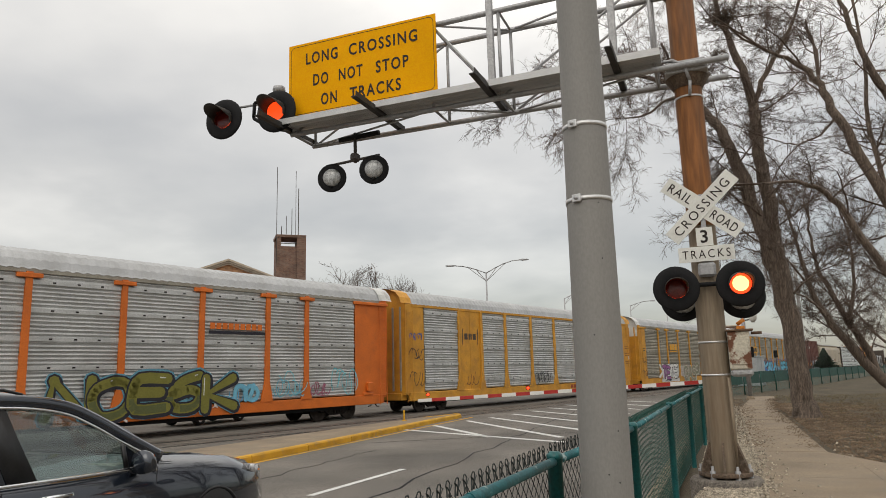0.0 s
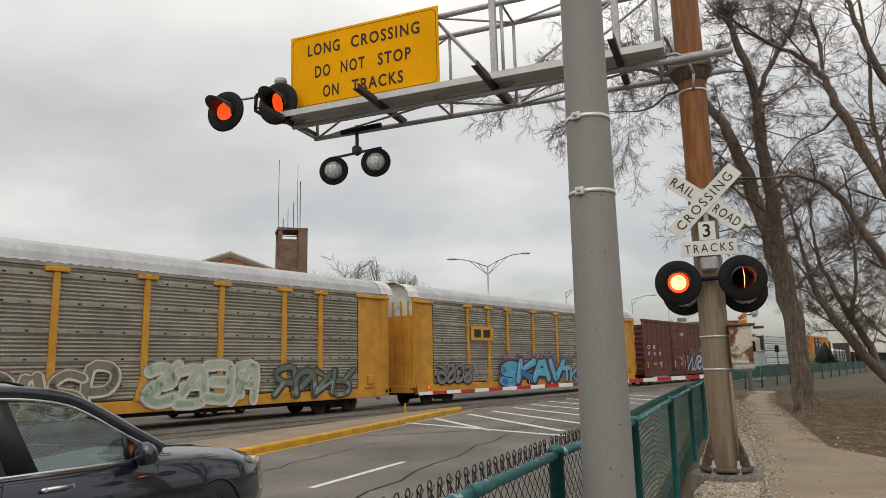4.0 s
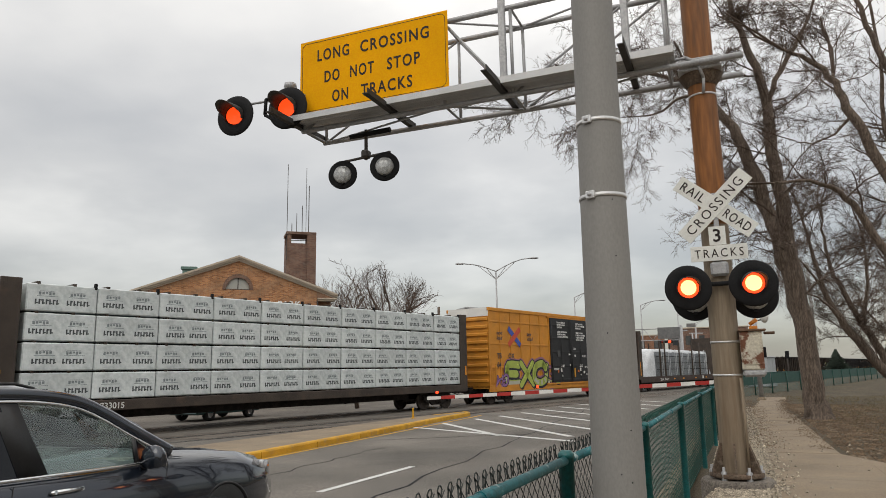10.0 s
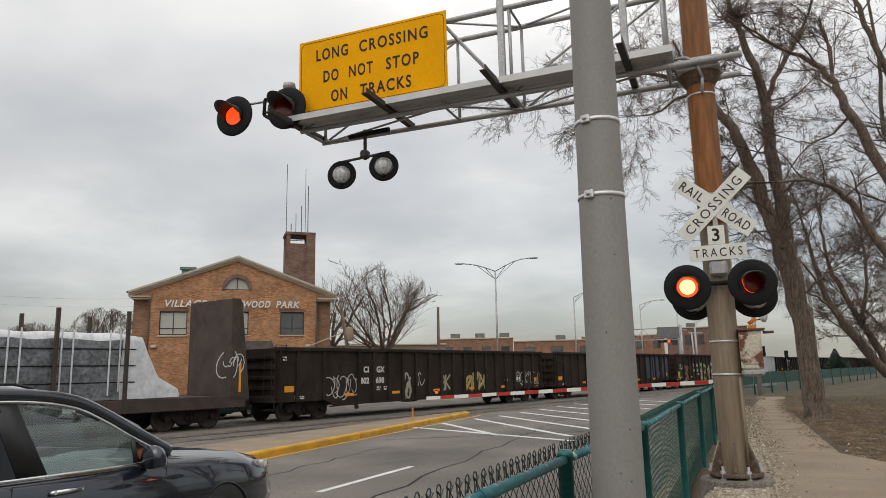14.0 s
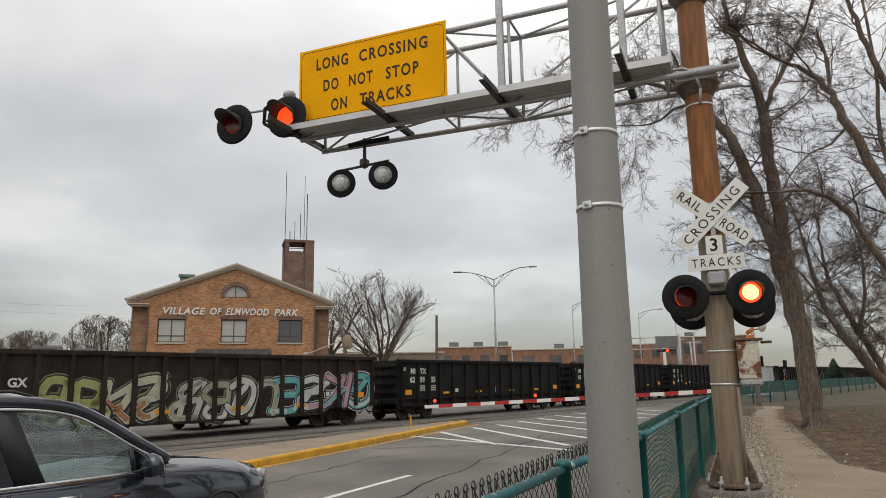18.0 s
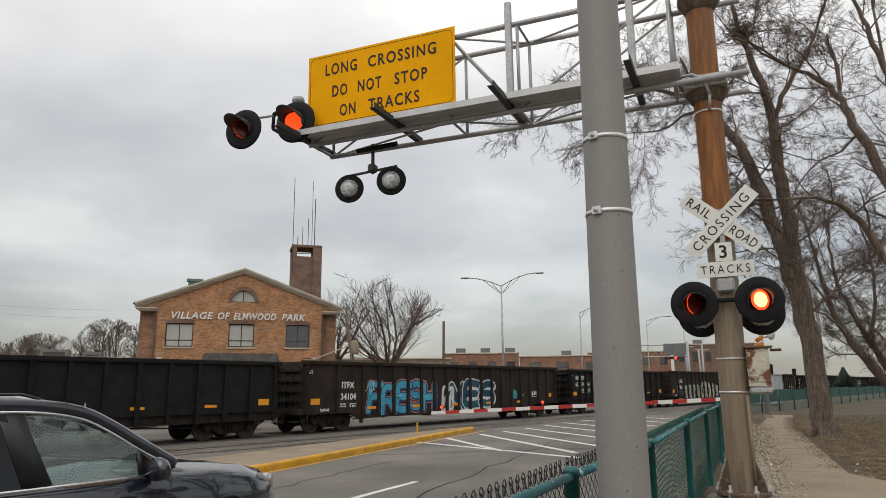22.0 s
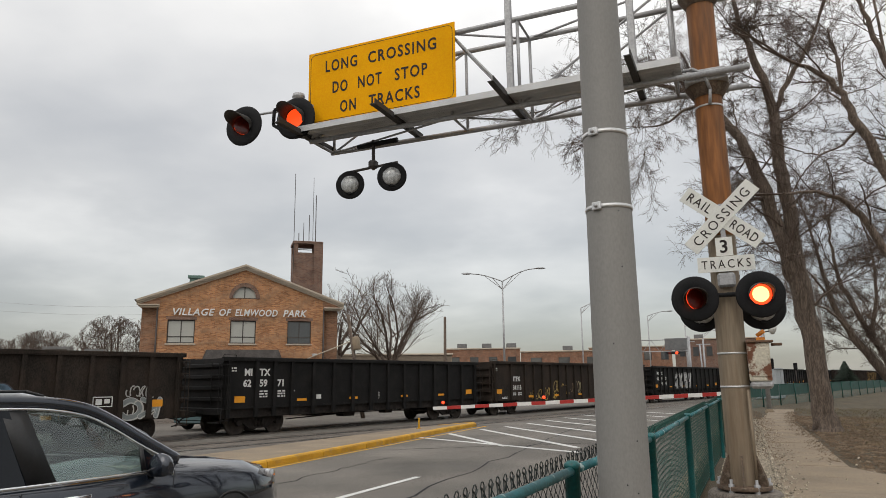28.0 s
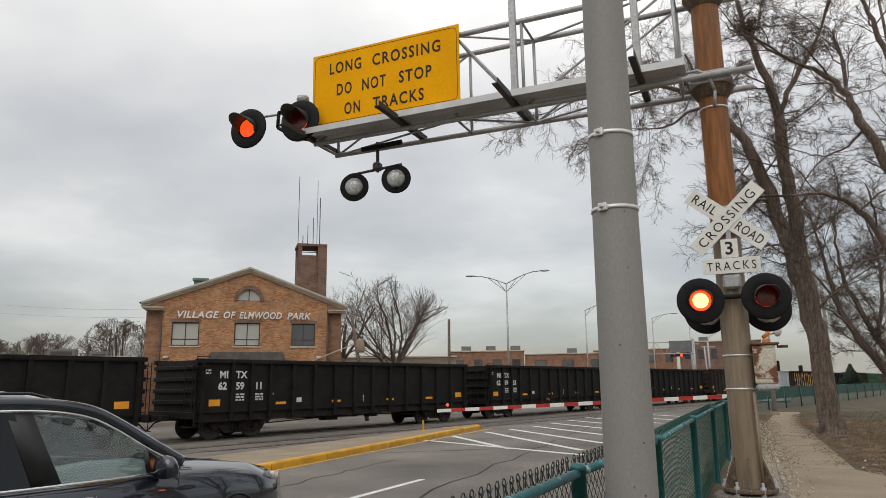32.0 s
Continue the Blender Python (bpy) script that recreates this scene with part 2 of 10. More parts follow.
M_MAST = mat("rusty_mast", (0.235, 0.185, 0.13), 0.65, metal=0.15, spread=0.12, scale=1.3, fine=14, bump=0.08, second=(0.15, 0.092, 0.05), cover=0.4, edge=0.3, streak=(2.4, 2.4, 0.22))
M_MAST_TOP = mat("rusty_mast_upper", (0.235, 0.09, 0.024), 0.7, metal=0.1, spread=0.22, scale=1.5, fine=12, bump=0.1, second=(0.115, 0.075, 0.05), cover=0.42, edge=0.25, streak=(1.5, 1.5, 0.16))
M_BLACK = mat("black_paint", (0.009, 0.009, 0.01), 0.75, spread=0.2, scale=4, bump=0.05, gloss=0.25)
M_SIGN_YELLOW = mat("sign_yellow", (0.82, 0.37, 0.0), 0.8, gloss=0.15, spread=0.07, scale=1.5, fine=40, bump=0.03)
M_SIGN_BLACK = mat("sign_black", (0.02, 0.013, 0.011), 0.6, spread=0.1, gloss=0.3)
M_SIGN_WHITE = mat("sign_white", (0.66, 0.66, 0.62), 0.6, spread=0.08, scale=3, second=(0.42, 0.4, 0.35), cover=0.3, edge=0.3, bump=0.03)
M_GREEN = mat("green_fence_paint", (0.006, 0.1, 0.1), 0.4, spread=0.2, scale=5, fine=60, bump=0.08, second=(0.02, 0.1, 0.085), cover=0.4)
M_RAIL_GREEN = mat("worn_green_rail", (0.005, 0.115, 0.13), 0.4, spread=0.25, scale=7, fine=60, bump=0.1, second=(0.36, 0.45, 0.44), cover=0.39, edge=0.05)
M_WIRE = mat("green_wire", (0.014, 0.075, 0.058), 0.5, spread=0.2, scale=8, bump=0)
M_WIRE_DARK = mat("dark_wire", (0.03, 0.034, 0.032), 0.5, metal=0.3, spread=0.2, scale=8, bump=0)
M_RED_STRIPE = mat("red_stripe", (0.4, 0.022, 0.016), 0.5, spread=0.1, bump=0.03)
M_WHITE_PAINT = mat("white_paint", (0.72, 0.71, 0.68), 0.6, spread=0.07, scale=2, bump=0.04)
M_LAMP_ON = glow("red_lamp_lit", (1.0, 0.05, 0.012), 2.4)
M_LAMP_CORE = glow("red_lamp_core", (1.0, 0.37, 0.12), 4.6)
M_LAMP_DIM = glow("red_lamp_lit_aside", (1.0, 0.075, 0.012), 1.1)
M_LAMP_OFF = mat("red_lens_dark", (0.13, 0.012, 0.008), 0.25, spread=0.25, scale=20, bump=0.02)
M_LENS_CLEAR = mat("clear_lens_back", (0.42, 0.43, 0.43), 0.35, metal=0.3, spread=0.35, scale=14, bump=0.1)
M_BRICK = brick_mat("orange_brick", (0.47, 0.225, 0.1), (0.24, 0.098, 0.042), (0.34, 0.25, 0.17), 0.2, 0.067)
M_BRICK_DARK = brick_mat("brown_brick", (0.21, 0.115, 0.078), (0.115, 0.06, 0.044), (0.22, 0.18, 0.15), 0.2, 0.067)
# the front's brick again, darkened: the recessed bays' shade is in the colour
M_BRICK_BAY = brick_mat("shaded_bay_brick", (0.3, 0.15, 0.08), (0.17, 0.078, 0.042), (0.26, 0.2, 0.15))
M_BRACKET = mat("bracket_steel", (0.045, 0.042, 0.04), 0.6, metal=0.3, spread=0.2)
M_HOLE = mat("hole_shadow", (0.16, 0.16, 0.16), 0.8, spread=0.1, bump=0)
M_BRICK_FAR = brick_mat("far_brick", (0.28, 0.132, 0.075), (0.17, 0.08, 0.05), (0.27, 0.2, 0.15))
M_TRIM = mat("cornice_cream", (0.44, 0.37, 0.29), 0.7, spread=0.1, scale=2)
M_ROOF = mat("roof_shingle", (0.1, 0.09, 0.085), 0.9, spread=0.25, scale=3, bump=0.5)
M_LOW_ROOF = mat("brown_roof", (0.2, 0.16, 0.12), 0.9, spread=0.2, scale=1.5, bump=0.3, streak=(1, 1, 6))
M_FRAME_DARK = mat("window_frame_bronze", (0.05, 0.04, 0.035), 0.5, spread=0.1)
M_PANE = mat("window_pane", (0.05, 0.055, 0.06), 0.04, spread=0.2, scale=0.6, bump=0.0, gloss=1.0)
M_BLIND = mat("window_blind", (0.4, 0.4, 0.36), 0.35, spread=0.06, scale=1, bump=0.0, gloss=0.9)
M_BARK = mat("bark", (0.12, 0.09, 0.07), 0.95, spread=0.4, scale=5, fine=26, bump=1.0, second=(0.215, 0.172, 0.135), cover=0.42, streak=(3, 3, 0.5))
M_TWIG = mat("twig_bark", (0.105, 0.076, 0.06), 0.95, spread=0.35, scale=3, bump=0.2)
M_CONIFER = mat("conifer", (0.03, 0.045, 0.032), 0.9, spread=0.3, scale=3, bump=0.2)

M_STRAW = mat("straw", (0.15, 0.115, 0.06), 0.95, spread=0.35, scale=0.8, fine=20, bump=0.0, second=(0.08, 0.085, 0.035), cover=0.4)
M_LITTER = mat("dead_leaves", (0.13, 0.088, 0.054), 0.95, spread=0.45, scale=2, bump=0.0, second=(0.28, 0.22, 0.16), cover=0.42)
M_HOOD = mat("hood_inside", (0.09, 0.085, 0.08), 0.8, spread=0.2, scale=5, bump=0.05, gloss=0.2)


# ---- mesh helpers ----
def finish(name, bm, material, smooth=False):
    me = bpy.data.meshes.new(name)
    bm.normal_update()
    bm.to_mesh(me)
    bm.free()
    for m in (material if isinstance(material, (list, tuple)) else [material]):
        me.materials.append(m)
    if smooth:
        me.polygons.foreach_set("use_smooth", [True] * len(me.polygons))
    return me


def part(name, bm, material, parent, label="", smooth=False):
    """One mesh object under a thing or under one of its parts; bm may be a mesh that is shared."""
    me = bm if isinstance(bm, bpy.types.Mesh) else finish(name, bm, material, smooth)
    ob = new(name, me)
    ob.parent = parent
    if label:
        tagged(ob, label)
    return ob


def placed(ob, m):
    ob.matrix_basis = m
    return ob


def thing(name, m, label, category, group=""):
    ob = new(name)
    ob.empty_display_size = 0.2
    ob.matrix_basis = m
    return tagged(ob, label, category, group)


def single(name, bm, material, label, category, m=None, group="", kind="", smooth=False):
    ob = new(name, bm if isinstance(bm, bpy.types.Mesh) else finish(name, bm, material, smooth))
    if m is not None:
        ob.matrix_basis = m
    return tagged(ob, label, category, group, kind)


def box(bm, x0, x1, y0, y1, z0, z1, bevel=0.0, m=None, index=0):
    v = [bm.verts.new((x, y, z)) for x in (x0, x1) for y in (y0, y1) for z in (z0, z1)]
    f = [bm.faces.new([v[i] for i in q]) for q in ((0, 1, 3, 2), (4, 6, 7, 5), (0, 4, 5, 1), (2, 3, 7, 6), (0, 2, 6, 4), (1, 5, 7, 3))]
    for face in f:
        face.material_index = index
    if m is not None:
        bmesh.ops.transform(bm, matrix=m, verts=v)
    if bevel:
        bmesh.ops.bevel(bm, geom=list({e for face in f for e in face.edges}), offset=bevel, segments=1, profile=0.5, affect="EDGES")
    return bm


def boxes(rows, bevel=0.0):
    bm = bmesh.new()
    for r in rows:
        box(bm, *r, bevel=bevel)
    return bm


def rod(bm, p, q, r, r2=None, n=10, caps=True, index=0):
    """A round bar from p to q, r thick there and r2 here."""
    p, q = Vector(p), Vector(q)
    r2 = r if r2 is None else r2
    turn = (q - p).to_track_quat("Z", "Y").to_matrix()
    ring = [[], []]
    for k in range(n):
        a = 2 * math.pi * k / n
        d = turn @ Vector((math.cos(a), math.sin(a), 0))
        ring[0].append(bm.verts.new(p + d * r))
        ring[1].append(bm.verts.new(q + d * r2))
    for k in range(n):
        f = bm.faces.new((ring[0][k], ring[0][(k + 1) % n], ring[1][(k + 1) % n], ring[1][k]))
        f.smooth, f.material_index = n > 6, index
    if caps:
        bm.faces.new(ring[0][::-1]).material_index = index
        bm.faces.new(ring[1]).material_index = index
    return bm


def rods(rows, n=8):
    bm = bmesh.new()
    for r in rows:
        rod(bm, *r, n=n)
    return bm


def tube(bm, pts, r, n=8):
    for p, q in zip(pts, pts[1:]):
        rod(bm, p, q, r, n=n)
    return bm


def lathe(bm, profile, n=24, m=None, closed=False):
    """Turns (radius, height) pairs round z."""
    made, rings = [], []
    for r, z in profile:
        ring = [bm.verts.new((r * math.cos(2 * math.pi * k / n), r * math.sin(2 * math.pi * k / n), z)) for k in range(n)] if r > 1e-6 else [bm.verts.new((0, 0, z))]
        rings.append(ring)
        made += ring
    for a, b in zip(rings, rings[1:]):
        for k in range(n):
            j = (k + 1) % n
            if len(a) == 1 and len(b) == 1:
                continue
            if len(a) == 1:
                f = bm.faces.new((a[0], b[j], b[k]))
            elif len(b) == 1:
                f = bm.faces.new((a[k], a[j], b[0]))
            else:
                f = bm.faces.new((a[k], a[j], b[j], b[k]))
            f.smooth = True
    if m is not None:
        bmesh.ops.transform(bm, matrix=m, verts=made)
    return bm


def prism(bm, outline, y0, y1, m=None, index=0):
    """A solid with an (x, z) outline, from y0 to y1."""
    a = [bm.verts.new((x, y0, z)) for x, z in outline]
    b = [bm.verts.new((x, y1, z)) for x, z in outline]
    k = len(a)
    faces = [bm.faces.new(a), bm.faces.new(b[::-1])] + [bm.faces.new((a[i], b[i], b[(i + 1) % k], a[(i + 1) % k])) for i in range(k)]
    for f in faces:
        f.material_index = index
    bmesh.ops.recalc_face_normals(bm, faces=faces)
    if m is not None:
        bmesh.ops.transform(bm, matrix=m, verts=a + b)
    return bm


def plates(quads, thick=0.004):
    """Thin slabs on four ground points each."""
    bm = bmesh.new()
    for q in quads:
        top = [bm.verts.new(Vector(p) + Vector((0, 0, thick))) for p in q]
        low = [bm.verts.new(p) for p in q]
        fs = [bm.faces.new(top), bm.faces.new(low[::-1])] + [bm.faces.new((low[i], low[(i + 1) % 4], top[(i + 1) % 4], top[i])) for i in range(4)]
        bmesh.ops.recalc_face_normals(bm, faces=fs)
    return bm


LETTERS = {}


def lettering(text, height, material, parent, m, bold=0.0, shear=0.0, width=0.0, thick=0.006, name="lettering", label="", narrow=1.0, space=1.0):
    """Raised letters whose baseline starts at m, reading along its x with their top towards its y."""
    key = (text, height, bold, shear, width, thick, material.name, narrow, space)
    if key not in LETTERS:
        cu = bpy.data.curves.new("letters", "FONT")
        cu.body, cu.size, cu.extrude, cu.shear, cu.offset = text, height * 1.38, thick / 2, shear, bold
        cu.resolution_u, cu.space_character = 3, space
        tmp = bpy.data.objects.new("letters", cu)
        me = bpy.data.meshes.new_from_object(tmp)
        bpy.data.objects.remove(tmp)
        co = np.empty(len(me.vertices) * 3)
        me.vertices.foreach_get("co", co)
        co = co.reshape(-1, 3)
        co[:, 0] *= narrow
        if width:
            co[:, 0] = (co[:, 0] - co[:, 0].min()) * width / (co[:, 0].max() - co[:, 0].min())
        me.vertices.foreach_set("co", co.ravel())
        me.materials.clear()
        me.materials.append(material)
        LETTERS[key] = me
    ob = part(name, LETTERS[key], None, parent, label)
    ob.matrix_basis = m
    return ob


# ---- ground, road, kerbs, tracks ----
def ground_height(a, b):
    """a along the road, b to its left."""
    far = min(1, max(0, (a - 24) / 30))
    right = -0.03 - 0.5 * far + (0.35 * min(1, max(0, (-b - 6) / 14)) if b < -6 else 0)
    if b <= 0.35:
        return right + 0.03 * noise.noise((a * 0.4, b * 0.4, 0)) * (1 if b < -2.5 else 0)
    return -0.62 if b >= 0.95 else right + (-0.62 - right) * (b - 0.35) / 0.6


def build_ground():
    bs = [-2600, -900, -300, -120, -60, -40, -30, -24] + [-20 + 1.5 * i for i in range(11)] + [-4, -3.2, -2.4, -1.6, -0.8, 0, 0.35, 0.95, 2, 6, 12, 20, 40, 80, 160, 400, 1200, 2600]
    as_ = [-2600, -800, -200, -60, -20, -8] + [-4 + 2 * i for i in range(30)] + [60, 70, 85, 100, 130, 180, 260, 400, 900, 2600]
    bm = bmesh.new()
    grid = [[bm.verts.new((*(RU * a + RL * b).xy, ground_height(a, b))) for b in bs] for a in as_]
    for i in range(len(as_) - 1):
        for j in range(len(bs) - 1):
            bm.faces.new((grid[i][j], grid[i + 1][j], grid[i + 1][j + 1], grid[i][j + 1])).smooth = True
    bmesh.ops.recalc_face_normals(bm, faces=bm.faces)
    single("ground", bm, M_GRASS, "dormant brown winter grass with bare soil", "ground", kind="structure")


def build_road():
    # one paved sheet: the road and, past it, the wide street and lot beyond the tracks
    bm = bmesh.new()
    bs = [0.95, 2.5, 4, 5.5, 7, 8.5, 10, 12, 14, 17, 20, 25, 30, 40, 60, 90]
    as_ = [-60, -30, -15, -6] + [2 * i for i in range(32)] + [68, 76, 90, 110, 140]
    grid = [[bm.verts.new(on_road(a, b)) for b in bs] for a in as_]
    for i in range(len(as_) - 1):
        for j in range(len(bs) - 1):
            bm.faces.new((grid[i][j], grid[i][j + 1], grid[i + 1][j + 1], grid[i + 1][j]))
    ext = bmesh.ops.extrude_face_region(bm, geom=bm.faces[:])
    bmesh.ops.translate(bm, vec=(0, 0, -0.1), verts=[v for v in ext["geom"] if isinstance(v, bmesh.types.BMVert)])
    bmesh.ops.recalc_face_normals(bm, faces=bm.faces)
    single("road", bm, M_ASPHALT, "worn grey asphalt road with cracks and tyre marks", "road", kind="structure")


def strip(a0, b0, a1, b1, w, lift=0.003):
    """A painted line between two points of the road."""
    n = max(1, int(math.hypot(a1 - a0, b1 - b0) / 2.5))
    da, db = a1 - a0, b1 - b0
    k = w / 2 / math.hypot(da, db)
    out = []
    for i in range(n):
        s, e = i / n, (i + 1) / n
        out.append([on_road(a0 + da * t + x * db * k, b0 + db * t - x * da * k, lift) for t, x in ((s, -1), (e, -1), (e, 1), (s, 1))])
    return out


def build_markings():
    single("lane_dash", plates(strip(9.6, 6.05, 12.7, 5.93, 0.13)), M_WHITE_LINE, "worn white dashed lane line on asphalt", "lane line")
    rows = [((23.5, 11.6), (18.0, 3.9)), ((24.8, 10.3), (19.6, 6.4)), ((27.3, 9.9), (19.4, 4.3)), ((29.2, 9.5), (21.9, 4.2)), ((31.6, 9.2), (24.6, 4.1)),
            ((34.2, 9.0), (27.4, 4.0)), ((37, 8.8), (30.4, 3.9)), ((40.2, 8.6), (33.6, 3.8)), ((43.6, 8.4), (37.0, 3.7)), ((47.2, 8.2), (40.8, 3.6))]
    for p, q in rows:
        single("hatch_line", plates(strip(*p, *q, 0.2)), M_WHITE_LINE, "worn white hatching line painted on asphalt", "road marking", group="hatching lines")
    rng = random.Random(31)
    for a0, b0, a1, b1, w in ((8.5, 4.9, 33, 6.6, 0.035), (18, 9.6, 21.0, 4.2, 0.03), (6.8, 7.9, 16, 8.3, 0.025), (25.5, 8.9, 36, 5.0, 0.03)):
        pts = [(a0 + (a1 - a0) * k / 24 + rng.uniform(-0.1, 0.1), b0 + (b1 - b0) * k / 24 + rng.uniform(-0.12, 0.12)) for k in range(25)]
        quads = []
        for p, q in zip(pts, pts[1:]):
            quads += strip(*p, *q, w * rng.uniform(0.6, 1.4), 0.0025)
        single("tar_seam", plates(quads, 0.002), M_BLACK, "dark crack in the asphalt", "crack", group="asphalt cracks")
    single("edge_line", plates(strip(12.0, 9.85, 29.6, 10.5, 0.12)), M_YELLOW_LINE, "yellow line along the median kerb", "road marking")


def build_median():
    # raised median: concrete top, yellow kerb stones along the traffic side and round the nose
    front = [(8.0, 9.75), (13.5, 10.05), (18.5, 10.3), (22.5, 10.55), (26.4, 10.83), (29.2, 10.85)]
    back = [(29.9, 11.3), (27.5, 11.95), (24, 12.35), (18, 12.75), (13, 12.9), (8.0, 12.9)]
    outline = front + back
    bm = bmesh.new()
    top = [bm.verts.new(on_road(a, b, 0.155)) for a, b in outline]
    low = [bm.verts.new(on_road(a, b, -0.05)) for a, b in outline]
    bm.faces.new(top)
    for i in range(len(top)):
        j = (i + 1) % len(top)
        bm.faces.new((low[i], low[j], top[j], top[i]))
    bmesh.ops.recalc_face_normals(bm, faces=bm.faces)
    med = single("median", bm, M_CONCRETE, "raised concrete traffic median between the lanes", "median", kind="structure")
    line = front + back[:2]
    w = 0.17
    for (a0, b0), (a1, b1) in zip(line, line[1:]):
        k = max(1, round(math.hypot(a1 - a0, b1 - b0) / 2.4))
        for i in range(k):
            s, e = i / k, (i + 1) / k - 0.004
            pa, pb = (a0 + (a1 - a0) * s, b0 + (b1 - b0) * s), (a0 + (a1 - a0) * e, b0 + (b1 - b0) * e)
            da, db = pb[0] - pa[0], pb[1] - pa[1]
            ln = math.hypot(da, db)
            na, nb = db / ln, -da / ln
            stone = bmesh.new()
            prof = [(0.03, -0.05), (0.02, 0.13), (-0.01, 0.165), (-w, 0.167), (-w, -0.05)]
            ends = [[stone.verts.new(on_road(p[0] + na * o, p[1] + nb * o, h)) for o, h in prof] for p in (pa, pb)]
            stone.faces.new(ends[0]); stone.faces.new(ends[1][::-1])
            for q in range(len(prof)):
                r = (q + 1) % len(prof)
                stone.faces.new((ends[0][q], ends[0][r], ends[1][r], ends[1][q]))
            bmesh.ops.recalc_face_normals(stone, faces=stone.faces)
            part("kerb_stone", stone, M_YELLOW_LINE, med)
    # yellow marker post on the nose
    base = on_road(25.3, 11.75, 0.155)
    t = thing("marker_post", Matrix.Translation(base), "short yellow flexible marker post on the median", "marker post")
    part("post", lathe(bmesh.new(), [(0.035, 0.02), (0.04, 0.05), (0.033, 0.2), (0.036, 0.36), (0.03, 0.4), (0, 0.41)], 12), M_YELLOW_LINE, t)
    part("base_plate", lathe(bmesh.new(), [(0, 0), (0.1, 0), (0.1, 0.02), (0.05, 0.03), (0, 0.03)], 12), M_YELLOW_LINE, t)


def build_tracks():
    for d, shiny in ((20.35, True), (24.7, True), (35.5, False)):
        t = tagged(new("track"), "railway track with steel rails set in the crossing pavement", "railway track", kind="structure")
        t["group"] = "tracks"
        for e in (-0.7525, 0.7525):
            bm = bmesh.new()
            prof = [(-0.036, 0.0), (0.036, 0.0), (0.036, -0.03), (0.012, -0.045), (0.012, -0.12), (-0.012, -0.12), (-0.012, -0.045), (-0.036, -0.03)]
            ends = [[bm.verts.new(along_track(s, d + e + o, RAIL_Z + h + 0.012)) for o, h in prof] for s in (-160, 700)]
            bm.faces.new(ends[0]); bm.faces.new(ends[1][::-1])
            for q in range(8):
                bm.faces.new((ends[0][q], ends[0][(q + 1) % 8], ends[1][(q + 1) % 8], ends[1][q]))
            bmesh.ops.recalc_face_normals(bm, faces=bm.faces)
            part("rail", bm, M_RAIL, t)
            # flat black strip: the shade in the gaps along the rail, laid as colour
            q = [along_track(sx, d + e + y, RAIL_Z + 0.0075) for sx, y in ((-40, -0.12), (70, -0.12), (70, 0.12), (-40, 0.12))]
            part("flangeway", plates([q], 0.003), M_BLACK, t, "black strip painted as the shade in the gaps beside the rail")
        # rubber and timber panels between and beside the rails over the crossing
        for o0, o1 in ((-1.5, -0.83), (-0.68, 0.68), (0.83, 1.5)):
            for i in range(34):
                s = -14 + i * 2.44
                q = [along_track(s + x, d + y, RAIL_Z - 0.02) for x, y in ((0.01, o0), (2.43, o0), (2.43, o1), (0.01, o1))]
                part("crossing_panel", plates([q], 0.026), M_PANEL, t)
        bm = bmesh.new()
        q = [along_track(s, d + y, RAIL_Z - h) for s, y, h in ((68, -2.2, 0.3), (700, -2.2, 0.3), (700, 2.2, 0.3), (68, 2.2, 0.3), (68, -1.6, 0.06), (700, -1.6, 0.06), (700, 1.6, 0.06), (68, 1.6, 0.06))]
        v = [bm.verts.new(p) for p in q]
        for f in ((4, 5, 6, 7), (0, 1, 5, 4), (2, 3, 7, 6), (3, 0, 4, 7), (1, 2, 6, 5)):
            bm.faces.new([v[i] for i in f])
        part("ballast_bed", bm, M_BALLAST, t, "grey crushed stone ballast")


